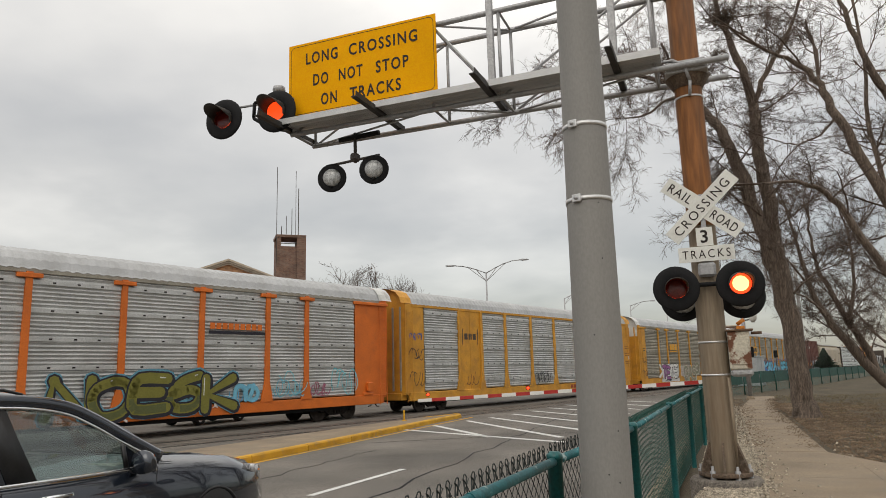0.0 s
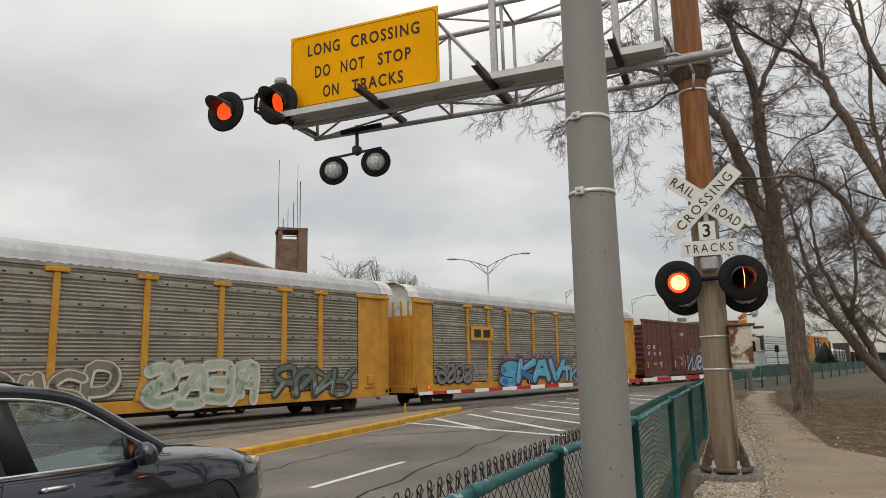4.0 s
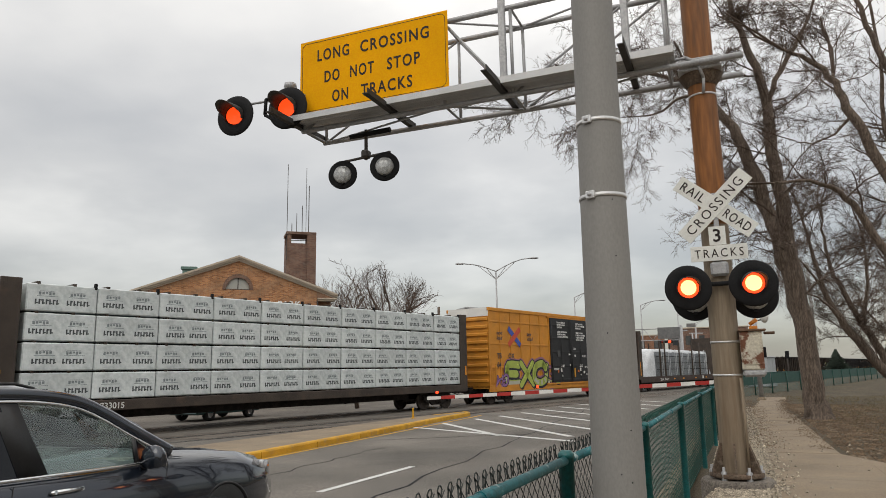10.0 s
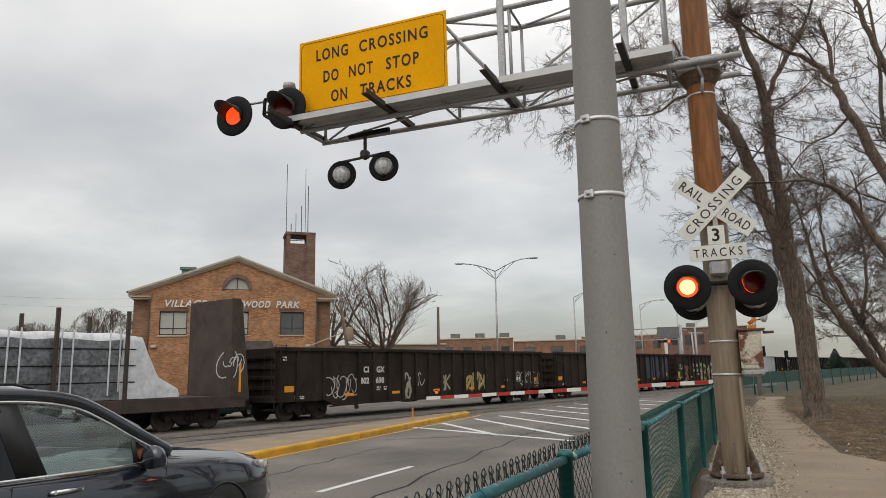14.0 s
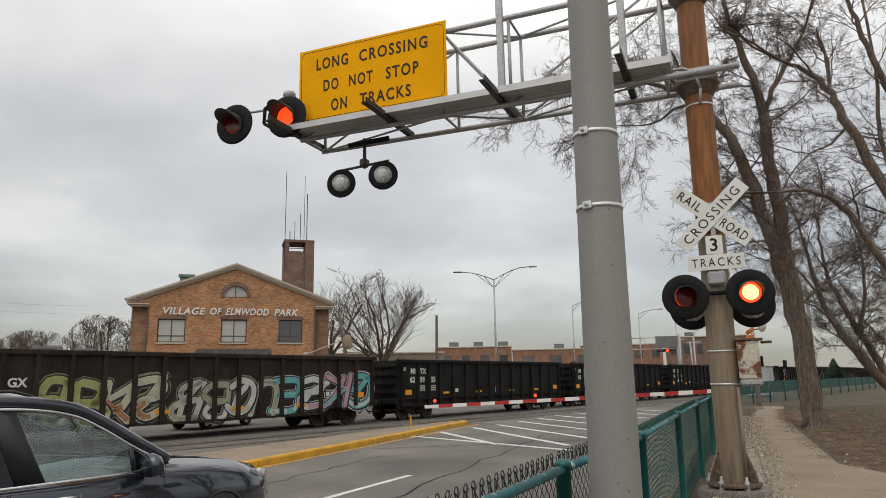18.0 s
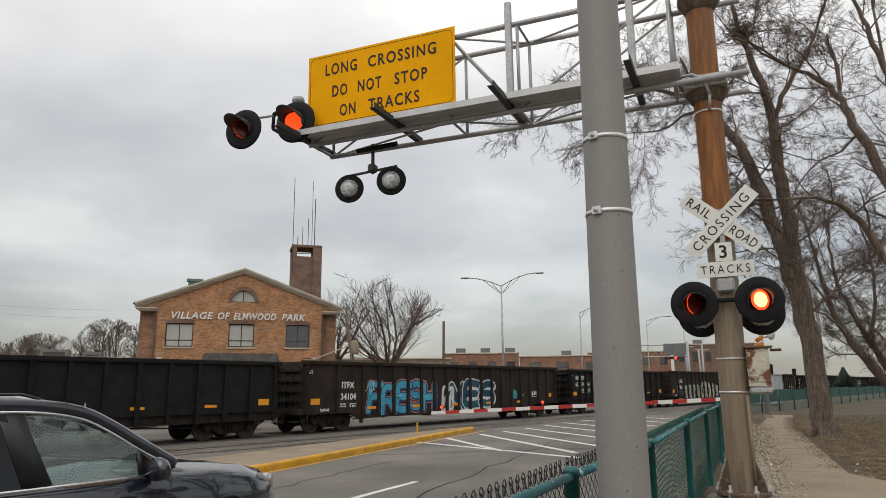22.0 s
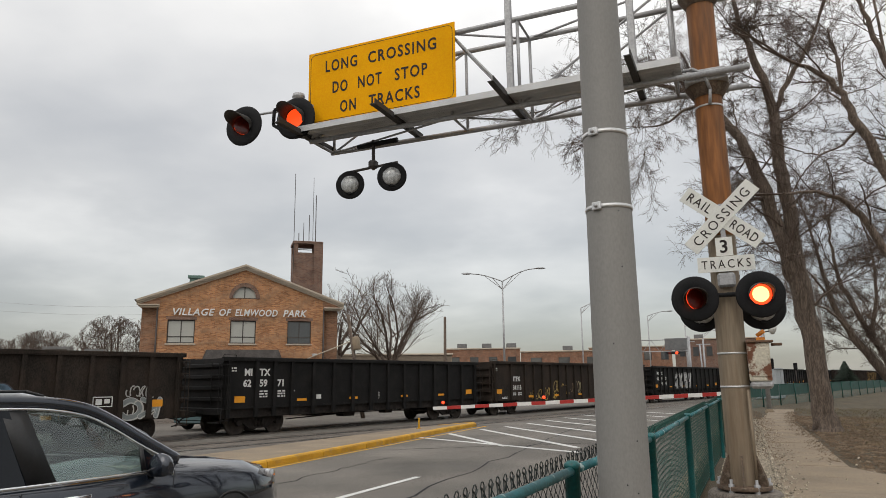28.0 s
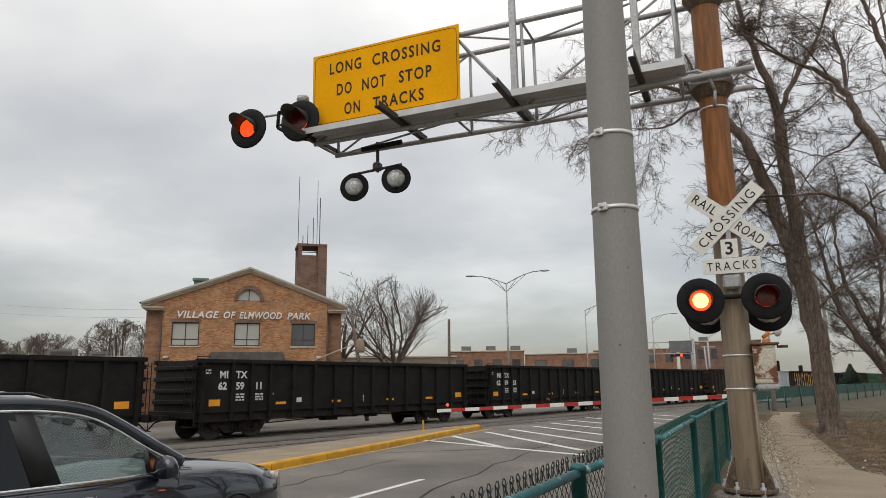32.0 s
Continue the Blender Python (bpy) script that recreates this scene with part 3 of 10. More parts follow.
def build_sidewalk():
    # concrete walk along the fence, laid in slabs, wider near the corner
    walk_thing = tagged(new("pavement"), "worn pale concrete footpath with gravel along its edge", "pavement", kind="structure")
    rng = random.Random(4)
    for i in range(34):
        a0 = -6 + i * 1.5
        a1 = a0 + 1.496
        r = -0.3
        near = a0 < 12
        z = [ground_height(a, -2) + 0.033 + rng.uniform(-0.003, 0.003) for a in (a0, a1)]
        lane = [(r, -1.7), (-1.704, -3.3), (-3.304, -4.9), (-4.904, -6.5)] if near else [(0, 0)]
        left, right = [[v - 0.055 * max(0, a - 27) for v in (-0.3, -2.1 if a < 12.6 else -1.45)] for a in (a0, a1)]
        for rr, ll in lane:
            bm = bmesh.new()
            for a, b, zz in ((a0, rr, z[0]), (a1, rr, z[1]), (a1, ll, z[1]), (a0, ll, z[0])) if near else ((a0, left[0], z[0]), (a1, right[0], z[1]), (a1, right[1], z[1]), (a0, left[1], z[0])):
                p = RU * a + RL * b
                bm.verts.new((p.x, p.y, zz))
            bm.verts.ensure_lookup_table()
            bm.faces.new(bm.verts[:])
            ext = bmesh.ops.extrude_face_region(bm, geom=bm.faces[:])
            bmesh.ops.translate(bm, vec=(0, 0, -0.12), verts=[v for v in ext["geom"] if isinstance(v, bmesh.types.BMVert)])
            bmesh.ops.recalc_face_normals(bm, faces=bm.faces)
            part("slab", bm, M_CONCRETE, walk_thing)
    # kerb along the road edge
    kerb = tagged(new("kerb"), "concrete kerb along the road below the fence", "kerb", kind="structure")
    for i in range(22):
        a0 = -6 + i * 3
        bm = bmesh.new()
        ends = [[bm.verts.new(on_road(a, b, h)) for b, h in ((1.1, -0.05), (1.08, 0.14), (0.92, 0.15), (0.9, -0.05))] for a in (a0, a0 + 2.99)]
        bm.faces.new(ends[0]); bm.faces.new(ends[1][::-1])
        for q in range(4):
            bm.faces.new((ends[0][q], ends[0][(q + 1) % 4], ends[1][(q + 1) % 4], ends[1][q]))
        bmesh.ops.recalc_face_normals(bm, faces=bm.faces)
        part("kerb_stone", bm, M_CONCRETE, kerb)


def scatter_stones(name, spots, size, material, label, category, seed):
    """Many small loose stones in one object."""
    rng = random.Random(seed)
    verts, faces = [], []
    for x, y, z in spots:
        k = len(verts)
        s = size * rng.uniform(0.5, 1.5)
        for dx, dy, dz in ((1, 0, 0), (0, 1, 0), (-1, 0, 0), (0, -1, 0), (0, 0, 0.8), (0, 0, -0.5)):
            verts.append((x + s * (dx + rng.uniform(-.3, .3)), y + s * (dy + rng.uniform(-.3, .3)), z + s * (dz + rng.uniform(-.2, .2))))
        faces += [(k, k + 1, k + 4), (k + 1, k + 2, k + 4), (k + 2, k + 3, k + 4), (k + 3, k, k + 4), (k + 1, k, k + 5), (k + 2, k + 1, k + 5), (k + 3, k + 2, k + 5), (k, k + 3, k + 5)]
    me = bpy.data.meshes.new(name)
    me.from_pydata(verts, [], faces)
    me.materials.append(material)
    return tagged(new(name, me), label, category, kind="stuff")


def build_gravel():
    rng = random.Random(11)
    spots = []
    for _ in range(24000):
        a = rng.uniform(6, 30) if rng.random() < 0.5 else rng.uniform(7, 16)
        b = rng.gauss(0.08, 0.28) if rng.random() < 0.985 else rng.uniform(-1.8, 0.5)
        if b < -0.34 and rng.random() < 0.75:
            continue
        if b > 0.5 or b < -1.9:
            continue
        p = RU * a + RL * b
        spots.append((p.x, p.y, max(ground_height(a, b), -0.002 if b < -0.3 and a < 24 else -9) + 0.012))
    scatter_stones("gravel", spots, 0.02, M_GRAVEL, "pale limestone gravel along the fence", "gravel", 5)
    # grit washed over the walk's edges
    spots = []
    for _ in range(5200):
        a = rng.uniform(14.0, 40)
        b = -1.45 - 0.05 * max(0, a - 27) + rng.gauss(0, 0.16) + 0.25 * noise.noise((a * 0.8, 7, 0)) if rng.random() < 0.6 else rng.gauss(-0.35, 0.22)
        p = RU * a + RL * b
        spots.append((p.x, p.y, max(ground_height(a, b), ground_height(a, -2) + 0.035, -0.005 if a < 24 else -9) + 0.004))
    scatter_stones("grit", spots, 0.011, M_LITTER, "brown grit and leaves along the footpath edge", "grit", 9)
    spots = []
    for _ in range(16000):
        a, b = rng.uniform(11, 34), -1.6 - abs(rng.gauss(0, 1.6))
        if a < 12.4 and b > -6.5:
            continue
        p = RU * a + RL * b
        spots.append((p.x, p.y, ground_height(a, b) + 0.008))
    scatter_stones("leaf_litter", spots, 0.02, M_LITTER, "dead leaves and clods on bare soil", "leaf litter", 6)


def build_grass_blades():
    rng = random.Random(21)
    verts, faces = [], []
    for _ in range(26000):
        a = rng.uniform(11, 48)
        b = rng.uniform(-22, -1.8)
        if b > -2.3 - 0.6 * noise.noise((a * 0.5, 3, 0)):
            continue
        p = RU * a + RL * b
        z = ground_height(a, b) - 0.01
        h, w, t = rng.uniform(0.04, 0.13), rng.uniform(0.006, 0.014), rng.uniform(0, 6.28)
        k = len(verts)
        dx, dy = math.cos(t) * w, math.sin(t) * w
        lx, ly = rng.uniform(-0.08, 0.08), rng.uniform(-0.08, 0.08)
        verts += [(p.x - dx, p.y - dy, z), (p.x + dx, p.y + dy, z), (p.x + lx, p.y + ly, z + h)]
        faces.append((k, k + 1, k + 2))
    me = bpy.data.meshes.new("grass")
    me.from_pydata(verts, [], faces)
    me.materials.append(M_STRAW)
    tagged(new("grass", me), "thin dead straw-coloured grass blades", "grass", kind="stuff")


build_ground()
build_road()
build_markings()
build_median()
build_tracks()
build_sidewalk()
build_gravel()
build_grass_blades()


# ---- near street pole ----
def build_street_pole():
    t = thing("street_pole", pose(0.75, 3.16, 0, 0, 0, 20), "tapered grey steel street pole with two steel bands", "street pole")
    bm = bmesh.new()
    lathe(bm, [(0.114, 0.0), (0.1135, 0.6), (0.1075, 1.6), (0.101, 2.6), (0.095, 3.6), (0.09, 5.2), (0.085, 7.2), (0, 7.2)], 40)
    part("shaft", bm, M_POLE, t)
    part("base_flange", lathe(bmesh.new(), [(0.2, -0.02), (0.2, 0.03), (0.13, 0.035), (0.125, 0.09), (0.105, 0.1)], 32), M_POLE, t)
    for z in (2.22, 2.575):
        b = bmesh.new()
        r = 0.1065 - (z - 1.6) * 0.0065 + 0.002
        lathe(b, [(r, z - 0.009), (r + 0.003, z - 0.009), (r + 0.003, z + 0.009), (r, z + 0.009)], 40)
        band = part("band", b, M_BAND, t, "bright stainless steel strap")
        ang = radians(208)
        cx, cy = (r + 0.006) * math.cos(ang), (r + 0.006) * math.sin(ang)
        buckle = bmesh.new()
        box(buckle, -0.022, 0.022, -0.008, 0.008, -0.018, 0.018, 0.003)
        bolt = bmesh.new()
        lathe(bolt, [(0.009, 0.008), (0.009, 0.016), (0, 0.018)], 6, pose(0, 0, 0, 90, 0, 0))
        bk = part("buckle", buckle, M_BAND, band)
        bk.matrix_basis = pose(cx, cy, z, 0, 0, math.degrees(ang) + 90)
        part("bolt", bolt, M_GALV, bk)
    rng = random.Random(3)
    for k in range(7):
        z, a = rng.uniform(0.6, 2.2), radians(rng.uniform(225, 300))
        r = 0.1075 - (z - 1.6) * 0.0065
        mk = bmesh.new()
        lathe(mk, [(0.0, 0.0015), (0.003, 0.001), (0.0034, -0.002)], 8, pose(0, 0, 0, 90, 0, 0))
        placed(part("rivet_hole", mk, M_BLACK, t), pose(r * math.cos(a), r * math.sin(a), z, 0, 0, math.degrees(a) + 90))


# ---- crossing signal lamps ----
TURNING = []


def signal_lamp(parent, m, phase, size=1.0, name="lamp", dim=False):
    """A black round background with a hooded red lens. An added two-faced disc turns in place of flashing: one side
    lit, the other dark.
    """
    bm = bmesh.new()
    lathe(bm, [(0.15, 0.0), (0.16, 0.012), (0.3, 0.004), (0.325, -0.012), (0.325, -0.02), (0.3, -0.01), (0.16, -0.004), (0.15, 0.0)], 40)
    lathe(bm, [(0.15, 0.0), (0.155, -0.03), (0.15, -0.12), (0.12, -0.2), (0.0, -0.21)], 32)
    lamp = part(name, bm, M_BLACK, parent, "round black signal background")
    lamp.matrix_basis = m @ Matrix.Diagonal((size, size, size, 1))
    hood = bmesh.new()
    n = 18
    rows = []
    for k in range(n + 1):
        a = radians(-28 + 236 * k / n)
        reach = 0.1 + 0.3 * max(0, math.sin(a)) ** 0.6 if math.sin(a) > 0 else 0.1 + 0.1 * math.sin(a)
        rows.append([(r * math.cos(a), r * math.sin(a) - 0.05 * (z / 0.4) ** 2, z) for r, z in ((0.162, 0.006), (0.166, reach), (0.158, reach), (0.155, 0.006))])
    vs = [[hood.verts.new(p) for p in row] for row in rows]
    for a, b in zip(vs, vs[1:]):
        for q in range(4):
            hood.faces.new((a[q], b[q], b[(q + 1) % 4], a[(q + 1) % 4])).smooth = True
    bmesh.ops.recalc_face_normals(hood, faces=hood.faces)
    part("hood", hood, M_HOOD, lamp)
    refl = bmesh.new()
    for side, idx in ((1, 0), (-1, 2)):
        prev = None
        for r, z, i in ((0.146, 0.004, idx), (0.108, 0.012, idx), (0.0, 0.02, idx + 1 if idx == 0 else idx)):
            ring = [refl.verts.new((r * math.cos(2 * math.pi * k / 28), r * math.sin(2 * math.pi * k / 28), z * side)) for k in range(28)] if r else [refl.verts.new((0, 0, z * side))]
            if prev:
                for k in range(28):
                    j = (k + 1) % 28
                    pts = (prev[k], prev[j], ring[j], ring[k]) if len(ring) > 1 else (prev[k], prev[j], ring[0])
                    f = refl.faces.new(pts if side > 0 else pts[::-1])
                    f.material_index = i
            prev = ring
    r = part("reflector", refl, [M_LAMP_DIM, M_LAMP_DIM, M_LAMP_OFF] if dim else [M_LAMP_ON, M_LAMP_CORE, M_LAMP_OFF], lamp, "red lens disc with a lit and a dark face, turned over to flash")
    TURNING.append((r, phase))
    return lamp


def dark_back_lamp(parent, m, size=1.0):
    """A lamp seen from behind: background, domed grey back and rim."""
    bm = bmesh.new()
    lathe(bm, [(0.14, 0.0), (0.3, 0.008), (0.325, -0.01), (0.325, 0.0), (0.3, 0.02), (0.14, 0.012)], 36)
    lamp = part("lamp", bm, M_BLACK, parent, "round black signal background seen from behind")
    lamp.matrix_basis = m @ Matrix.Diagonal((size, size, size, 1))
    dome = bmesh.new()
    lathe(dome, [(0.2, 0.014), (0.195, 0.05), (0.16, 0.1), (0.08, 0.125), (0.0, 0.13)], 28)
    part("housing", dome, M_LENS_CLEAR, lamp, "pale grey domed back cover")
    for y in (0.21, -0.21):
        part("latch", boxes([(-0.03, 0.03, y - 0.02, y + 0.02, 0.02, 0.06)]), M_BLACK, lamp)
    hood = bmesh.new()
    lathe(hood, [(0.16, 0.0), (0.16, -0.2), (0.155, -0.2), (0.155, 0.0)], 20)
    part("hood", hood, M_BLACK, lamp)
    return lamp


FACING = pose(0, 0, 0, 90, 0, 180)  # local x to the reader's right, y up, z towards the road's traffic


def build_signal_mast():
    t = thing("cantilever_signal", pose(3.69, 9.2, 0, 0, -0.35, 0) @ pose(0, 0, 0, 0, 0, 180 - ROAD_YAW),
              "rusty crossing signal mast with flashing lights and a grey truss arm", "crossing signal")
    # mast: x runs along the arm, y towards the traffic
    part("foundation", lathe(bmesh.new(), [(0.44, -0.3), (0.44, 0.03), (0.41, 0.06), (0, 0.06)], 32), M_FOOTING, t, "dark round concrete foundation")
    part("base_plate", lathe(bmesh.new(), [(0, 0.085), (0.32, 0.085), (0.325, 0.095), (0.325, 0.125), (0.32, 0.135), (0, 0.135)], 32), M_PLATE, t, "rusty round base flange")
    for k in range(6):
        g = bmesh.new()
        prism(g, [(0.168, 0.136), (0.32, 0.136), (0.32, 0.18), (0.19, 0.5), (0.168, 0.5)], -0.012, 0.012)
        placed(part("gusset", g, M_PLATE, t), pose(0, 0, 0, 0, 0, 30 + 60 * k))
        b = bmesh.new()
        lathe(b, [(0.036, 0.06), (0.036, 0.085), (0.036, 0.136), (0.036, 0.165), (0.018, 0.166), (0.018, 0.22), (0, 0.222)], 6)
        placed(part("anchor_bolt", b, M_GALV, t), pose(0.29 * math.cos(radians(60 * k)), 0.29 * math.sin(radians(60 * k)), 0))
    low = bmesh.new()
    lathe(low, [(0.178, 0.135), (0.176, 1.5), (0.176, 3.3)], 32)
    part("lower_mast", low, M_MAST, t, "weathered tan and rust streaked steel tube")
    up = bmesh.new()
    lathe(up, [(0.176, 3.3), (0.18, 3.32), (0.182, 5.0), (0.183, 5.42), (0.185, 5.43), (0.186, 7.9), (0, 7.95)], 32)
    part("upper_mast", up, M_MAST_TOP, t, "rust-brown steel tube")
    for z in (5.12, 6.72, 1.76, 1.34):
        r = 0.183 if z < 3 else 0.191
        part("clamp_band", lathe(bmesh.new(), [(r - 0.012, z - 0.012), (r, z - 0.012), (r, z + 0.012), (r - 0.012, z + 0.012)], 32), M_BAND, t)
    # clamps that hold the chords
    for z in (5.52, 6.9):
        part("collar", lathe(bmesh.new(), [(0.19, z - 0.26), (0.2, z - 0.25), (0.29, z - 0.1), (0.29, z - 0.02), (0.22, z + 0.08), (0.19, z + 0.1)], 28), M_PLATE, t, "dark flared clamp")
        for y in (-0.31, 0.31):
            part("saddle", boxes([(-0.26, 0.26, min(y * 0.55, y), max(y * 0.55, y), z - 0.07, z + 0.07)], 0.015), M_GALV, t)
    cable = bmesh.new()
    tube(cable, [(0.3, 0.25, 5.62), (0.16, 0.33, 5.6), (0.02, 0.32, 5.5), (-0.04, 0.26, 5.3), (-0.02, 0.21, 5.1)], 0.022)
    part("cable", cable, M_GALV, t, "grey flexible conduit loop")
    # truss arm
    arm = part("truss_arm", boxes([(-0.28, 0.28, -0.3, 0.3, 5.42, 5.46)], 0.01), M_GALV, t, "grey galvanised steel truss")
    for y, z in ((-0.34, 5.5), (0.34, 5.5), (-0.34, 6.9), (0.34, 6.9)):
        part("chord", rods([((-0.55, y, z), (6.3, y, z), 0.042)], 12), M_GALV, arm)
    xs = [0.4, 2.6, 3.7, 6.25]
    for k, x in enumerate(xs):
        for y in (-0.34, 0.34):
            part("strut", rods([((x, y, 5.5), (x, y, 6.9), 0.026)]), M_GALV, arm)
        part("strut", rods([((x, -0.34, 6.9), (x, 0.34, 6.9), 0.02)]), M_GALV, arm)
        part("strut", rods([((x, -0.34, 5.5), (x, 0.34, 5.5), 0.02)]), M_GALV, arm)
        if k + 1 < len(xs):
            x2 = xs[k + 1]
            a, b = (5.5, 6.9) if k % 2 else (6.9, 5.5)
            for y in (-0.34, 0.34):
                part("diagonal", rods([((x, y, a), (x2, y, b), 0.02)]), M_GALV, arm)
            part("diagonal", rods([((x, -0.34 if k % 2 else 0.34, 5.5), (x2, 0.34 if k % 2 else -0.34, 5.5), 0.018)]), M_GALV, arm)
            part("diagonal", rods([((x, -0.34 if k % 2 else 0.34, 6.9), (x2, 0.34 if k % 2 else -0.34, 6.9), 0.018)]), M_GALV, arm)
    for x in (2.72, 0.92):
        part("upright", boxes([(x - 0.05, x + 0.05, 0.36, 0.44, 5.6, 7.25)], 0.01), M_GALV, arm)
    # maintenance walkway: planks with a perforated underside
    for k in range(4):
        y0 = 0.0 + k * 0.158
        w = bmesh.new()
        box(w, 0.3, 6.42, y0, y0 + 0.15, 5.6, 5.635, 0.006)
        part("plank", w, M_ALU, arm, "grey perforated aluminium walkway plank")
    # flat grey squares under the solid planks: the holes' shade as colour
    holes = bmesh.new()
    for i in range(150):
        for k in range(4):
            for j in (0.045, 0.105):
                x, y = 0.36 + i * 0.04, k * 0.158 + j
                vs = [holes.verts.new((x + dx, y + dy, 5.5985)) for dx, dy in ((-0.006, -0.006), (-0.006, 0.006), (0.006, 0.006), (0.006, -0.006))]
                holes.faces.new(vs)
    tagged(part("perforation", holes, M_HOLE, arm), kind="stuff")
    part("toe_board", boxes([(0.3, 6.42, 0.64, 0.652, 5.58, 5.68)]), M_ALU, arm)
    for x in (6.32, 4.6, 2.75, 0.9):
        b = bmesh.new()
        box(b, x - 0.045, x + 0.045, -0.45, 1.27, 5.535, 5.548)
        box(b, x - 0.045, x - 0.032, -0.45, 1.27, 5.548, 5.62)
        part("bracket", b, M_BRACKET, arm, "dark steel angle bracket")
    # sign
    sign = part("sign_panel", boxes([(3.6, 6.31, 0.4, 0.408, 5.76, 7.06)], 0.002), M_SIGN_YELLOW, t, "yellow warning sign with black lettering")
    for x in (4.2, 5.8):
        part("backing_bar", boxes([(x - 0.03, x + 0.03, 0.384, 0.399, 5.7, 7.05)]), M_GALV, sign)
    rim = bmesh.new()
    x0, x1, z0, z1, r, w = 3.64, 6.27, 5.8, 7.02, 0.09, 0.008
    pts = []
    for cx, cz, s in ((x1 - r, z1 - r, 0), (x0 + r, z1 - r, 90), (x0 + r, z0 + r, 180), (x1 - r, z0 + r, 270)):
        for k in range(6):
            a = radians(s + 18 * k)
            pts.append((cx, cz, math.cos(a), math.sin(a)))
    outer = [rim.verts.new((cx + r * c, 0.4105, cz + r * s)) for cx, cz, c, s in pts]
    inner = [rim.verts.new((cx + (r - w) * c, 0.4105, cz + (r - w) * s)) for cx, cz, c, s in pts]
    for k in range(len(pts)):
        j = (k + 1) % len(pts)
        rim.faces.new((outer[k], inner[k], inner[j], outer[j]))
    ext = bmesh.ops.extrude_face_region(rim, geom=rim.faces[:])
    bmesh.ops.translate(rim, vec=(0, -0.002, 0), verts=[v for v in ext["geom"] if isinstance(v, bmesh.types.BMVert)])
    bmesh.ops.recalc_face_normals(rim, faces=rim.faces)
    part("border", rim, M_SIGN_BLACK, sign)
    for words, xl, wd, z in (("LONG", 5.97, 0.61, 6.67), ("CROSSING", 5.15, 1.23, 6.67), ("DO", 5.83, 0.29, 6.27), ("NOT", 5.34, 0.44, 6.27), ("STOP", 4.66, 0.58, 6.27), ("ON", 5.68, 0.3, 5.905), ("TRACKS", 5.14, 0.92, 5.905)):
        lettering(words, 0.205, M_SIGN_BLACK, sign, pose(xl, 0.411, z, 90, 0, 180), bold=0.005, width=wd, thick=0.003, space=1.22)
    # tip lights on a cross bar, facing the traffic
    part("lamp_bar", rods([((6.2, 0.42, 6.1), (7.6, 0.42, 6.15), 0.022)]), M_GALV, t)
    hoop = bmesh.new()
    tube(hoop, [(6.3 + 0.25, 0.5, 6.15), (6.9, 0.55, 6.1), (6.95, 0.5, 5.85), (6.6, 0.45, 5.62), (6.3, 0.4, 5.56)], 0.03)
    part("hoop", hoop, M_BLACK, t, "dark curved cable conduit")
    part("junction_box", lathe(bmesh.new(), [(0.0, 6.5), (0.1, 6.5), (0.11, 6.44), (0.09, 6.42), (0.09, 6.28), (0, 6.28)], 20, pose(6.5, 0.42, -0.14)), M_GALV, t)
    signal_lamp(t, pose(7.49, 0.62, 5.89) @ pose(0, 0, 0, 0, 0, 4) @ FACING, 0, 1.1, dim=True)
    signal_lamp(t, pose(6.42, 0.62, 5.85) @ pose(0, 0, 0, 0, 0, 4) @ FACING, 1, 1.12, dim=True)
    # pair that hangs below and faces the other way
    part("hanger", rods([((5.3, -0.05, 5.5), (5.3, -0.05, 4.98), 0.03), ((5.75, -0.05, 5.0), (4.85, -0.05, 5.05), 0.024)]), M_FRAME_DARK, t)
    part("hanger_head", boxes([(5.23, 5.37, -0.12, 0.03, 5.0, 5.14)], 0.03), M_FRAME_DARK, t)
    part("saddle_bar", rods([((4.85, -0.05, 5.44), (5.6, -0.05, 5.42), 0.045)]), M_BLACK, t)
    for x in (5.72, 4.93):
        dark_back_lamp(t, pose(x, 0.0, 4.76 if x > 5.3 else 4.8) @ pose(0, 0, 0, 0, 0, 16) @ FACING, 0.76)
    # crossbuck
    for ang, words, lift in ((-40, ("RAIL", "ROAD"), 0.255), (44, ("CROSSING",), 0.268)):
        blade = bmesh.new()
        box(blade, -0.57, 0.57, -0.108, 0.108, -0.004, 0.004, 0.002)
        b = part("crossbuck_blade", blade, M_SIGN_WHITE, t, "white crossbuck blade with black lettering")
        b.matrix_basis = pose(-0.03, lift, 3.52) @ FACING @ pose(0, 0, 0, 0, 0, ang)
        if len(words) == 1:
            lettering(words[0], 0.125, M_SIGN_BLACK, b, pose(-0.48, -0.058, 0.0055), bold=0.0, width=0.95, thick=0.003, space=1.25)
        else:
            lettering(words[0], 0.125, M_SIGN_BLACK, b, pose(-0.5, -0.058, 0.0055), bold=0.001, width=0.34, thick=0.003, space=1.2)
            lettering(words[1], 0.125, M_SIGN_BLACK, b, pose(0.15, -0.058, 0.0055), bold=0.001, width=0.37, thick=0.003, space=1.15)
    plate = part("number_plate", boxes([(-0.13, 0.075, 0.25, 0.256, 3.005, 3.25)], 0.002), M_SIGN_WHITE, t, "white plate with the track count")
    lettering("3", 0.17, M_SIGN_BLACK, plate, pose(0.035, 0.258, 3.05, 90, 0, 180), bold=0.004, thick=0.003)
    plate = part("tracks_plate", boxes([(-0.375, 0.315, 0.25, 0.256, 2.8, 3.0)], 0.002), M_SIGN_WHITE, t, "white plate with black lettering")
    lettering("TRACKS", 0.115, M_SIGN_BLACK, plate, pose(0.265, 0.258, 2.845, 90, 0, 180), bold=0.0, width=0.59, thick=0.003, space=1.35)
    part("sign_bracket", boxes([(-0.06, 0.0, 0.19, 0.25, 2.8, 3.7)]), M_GALV, t)
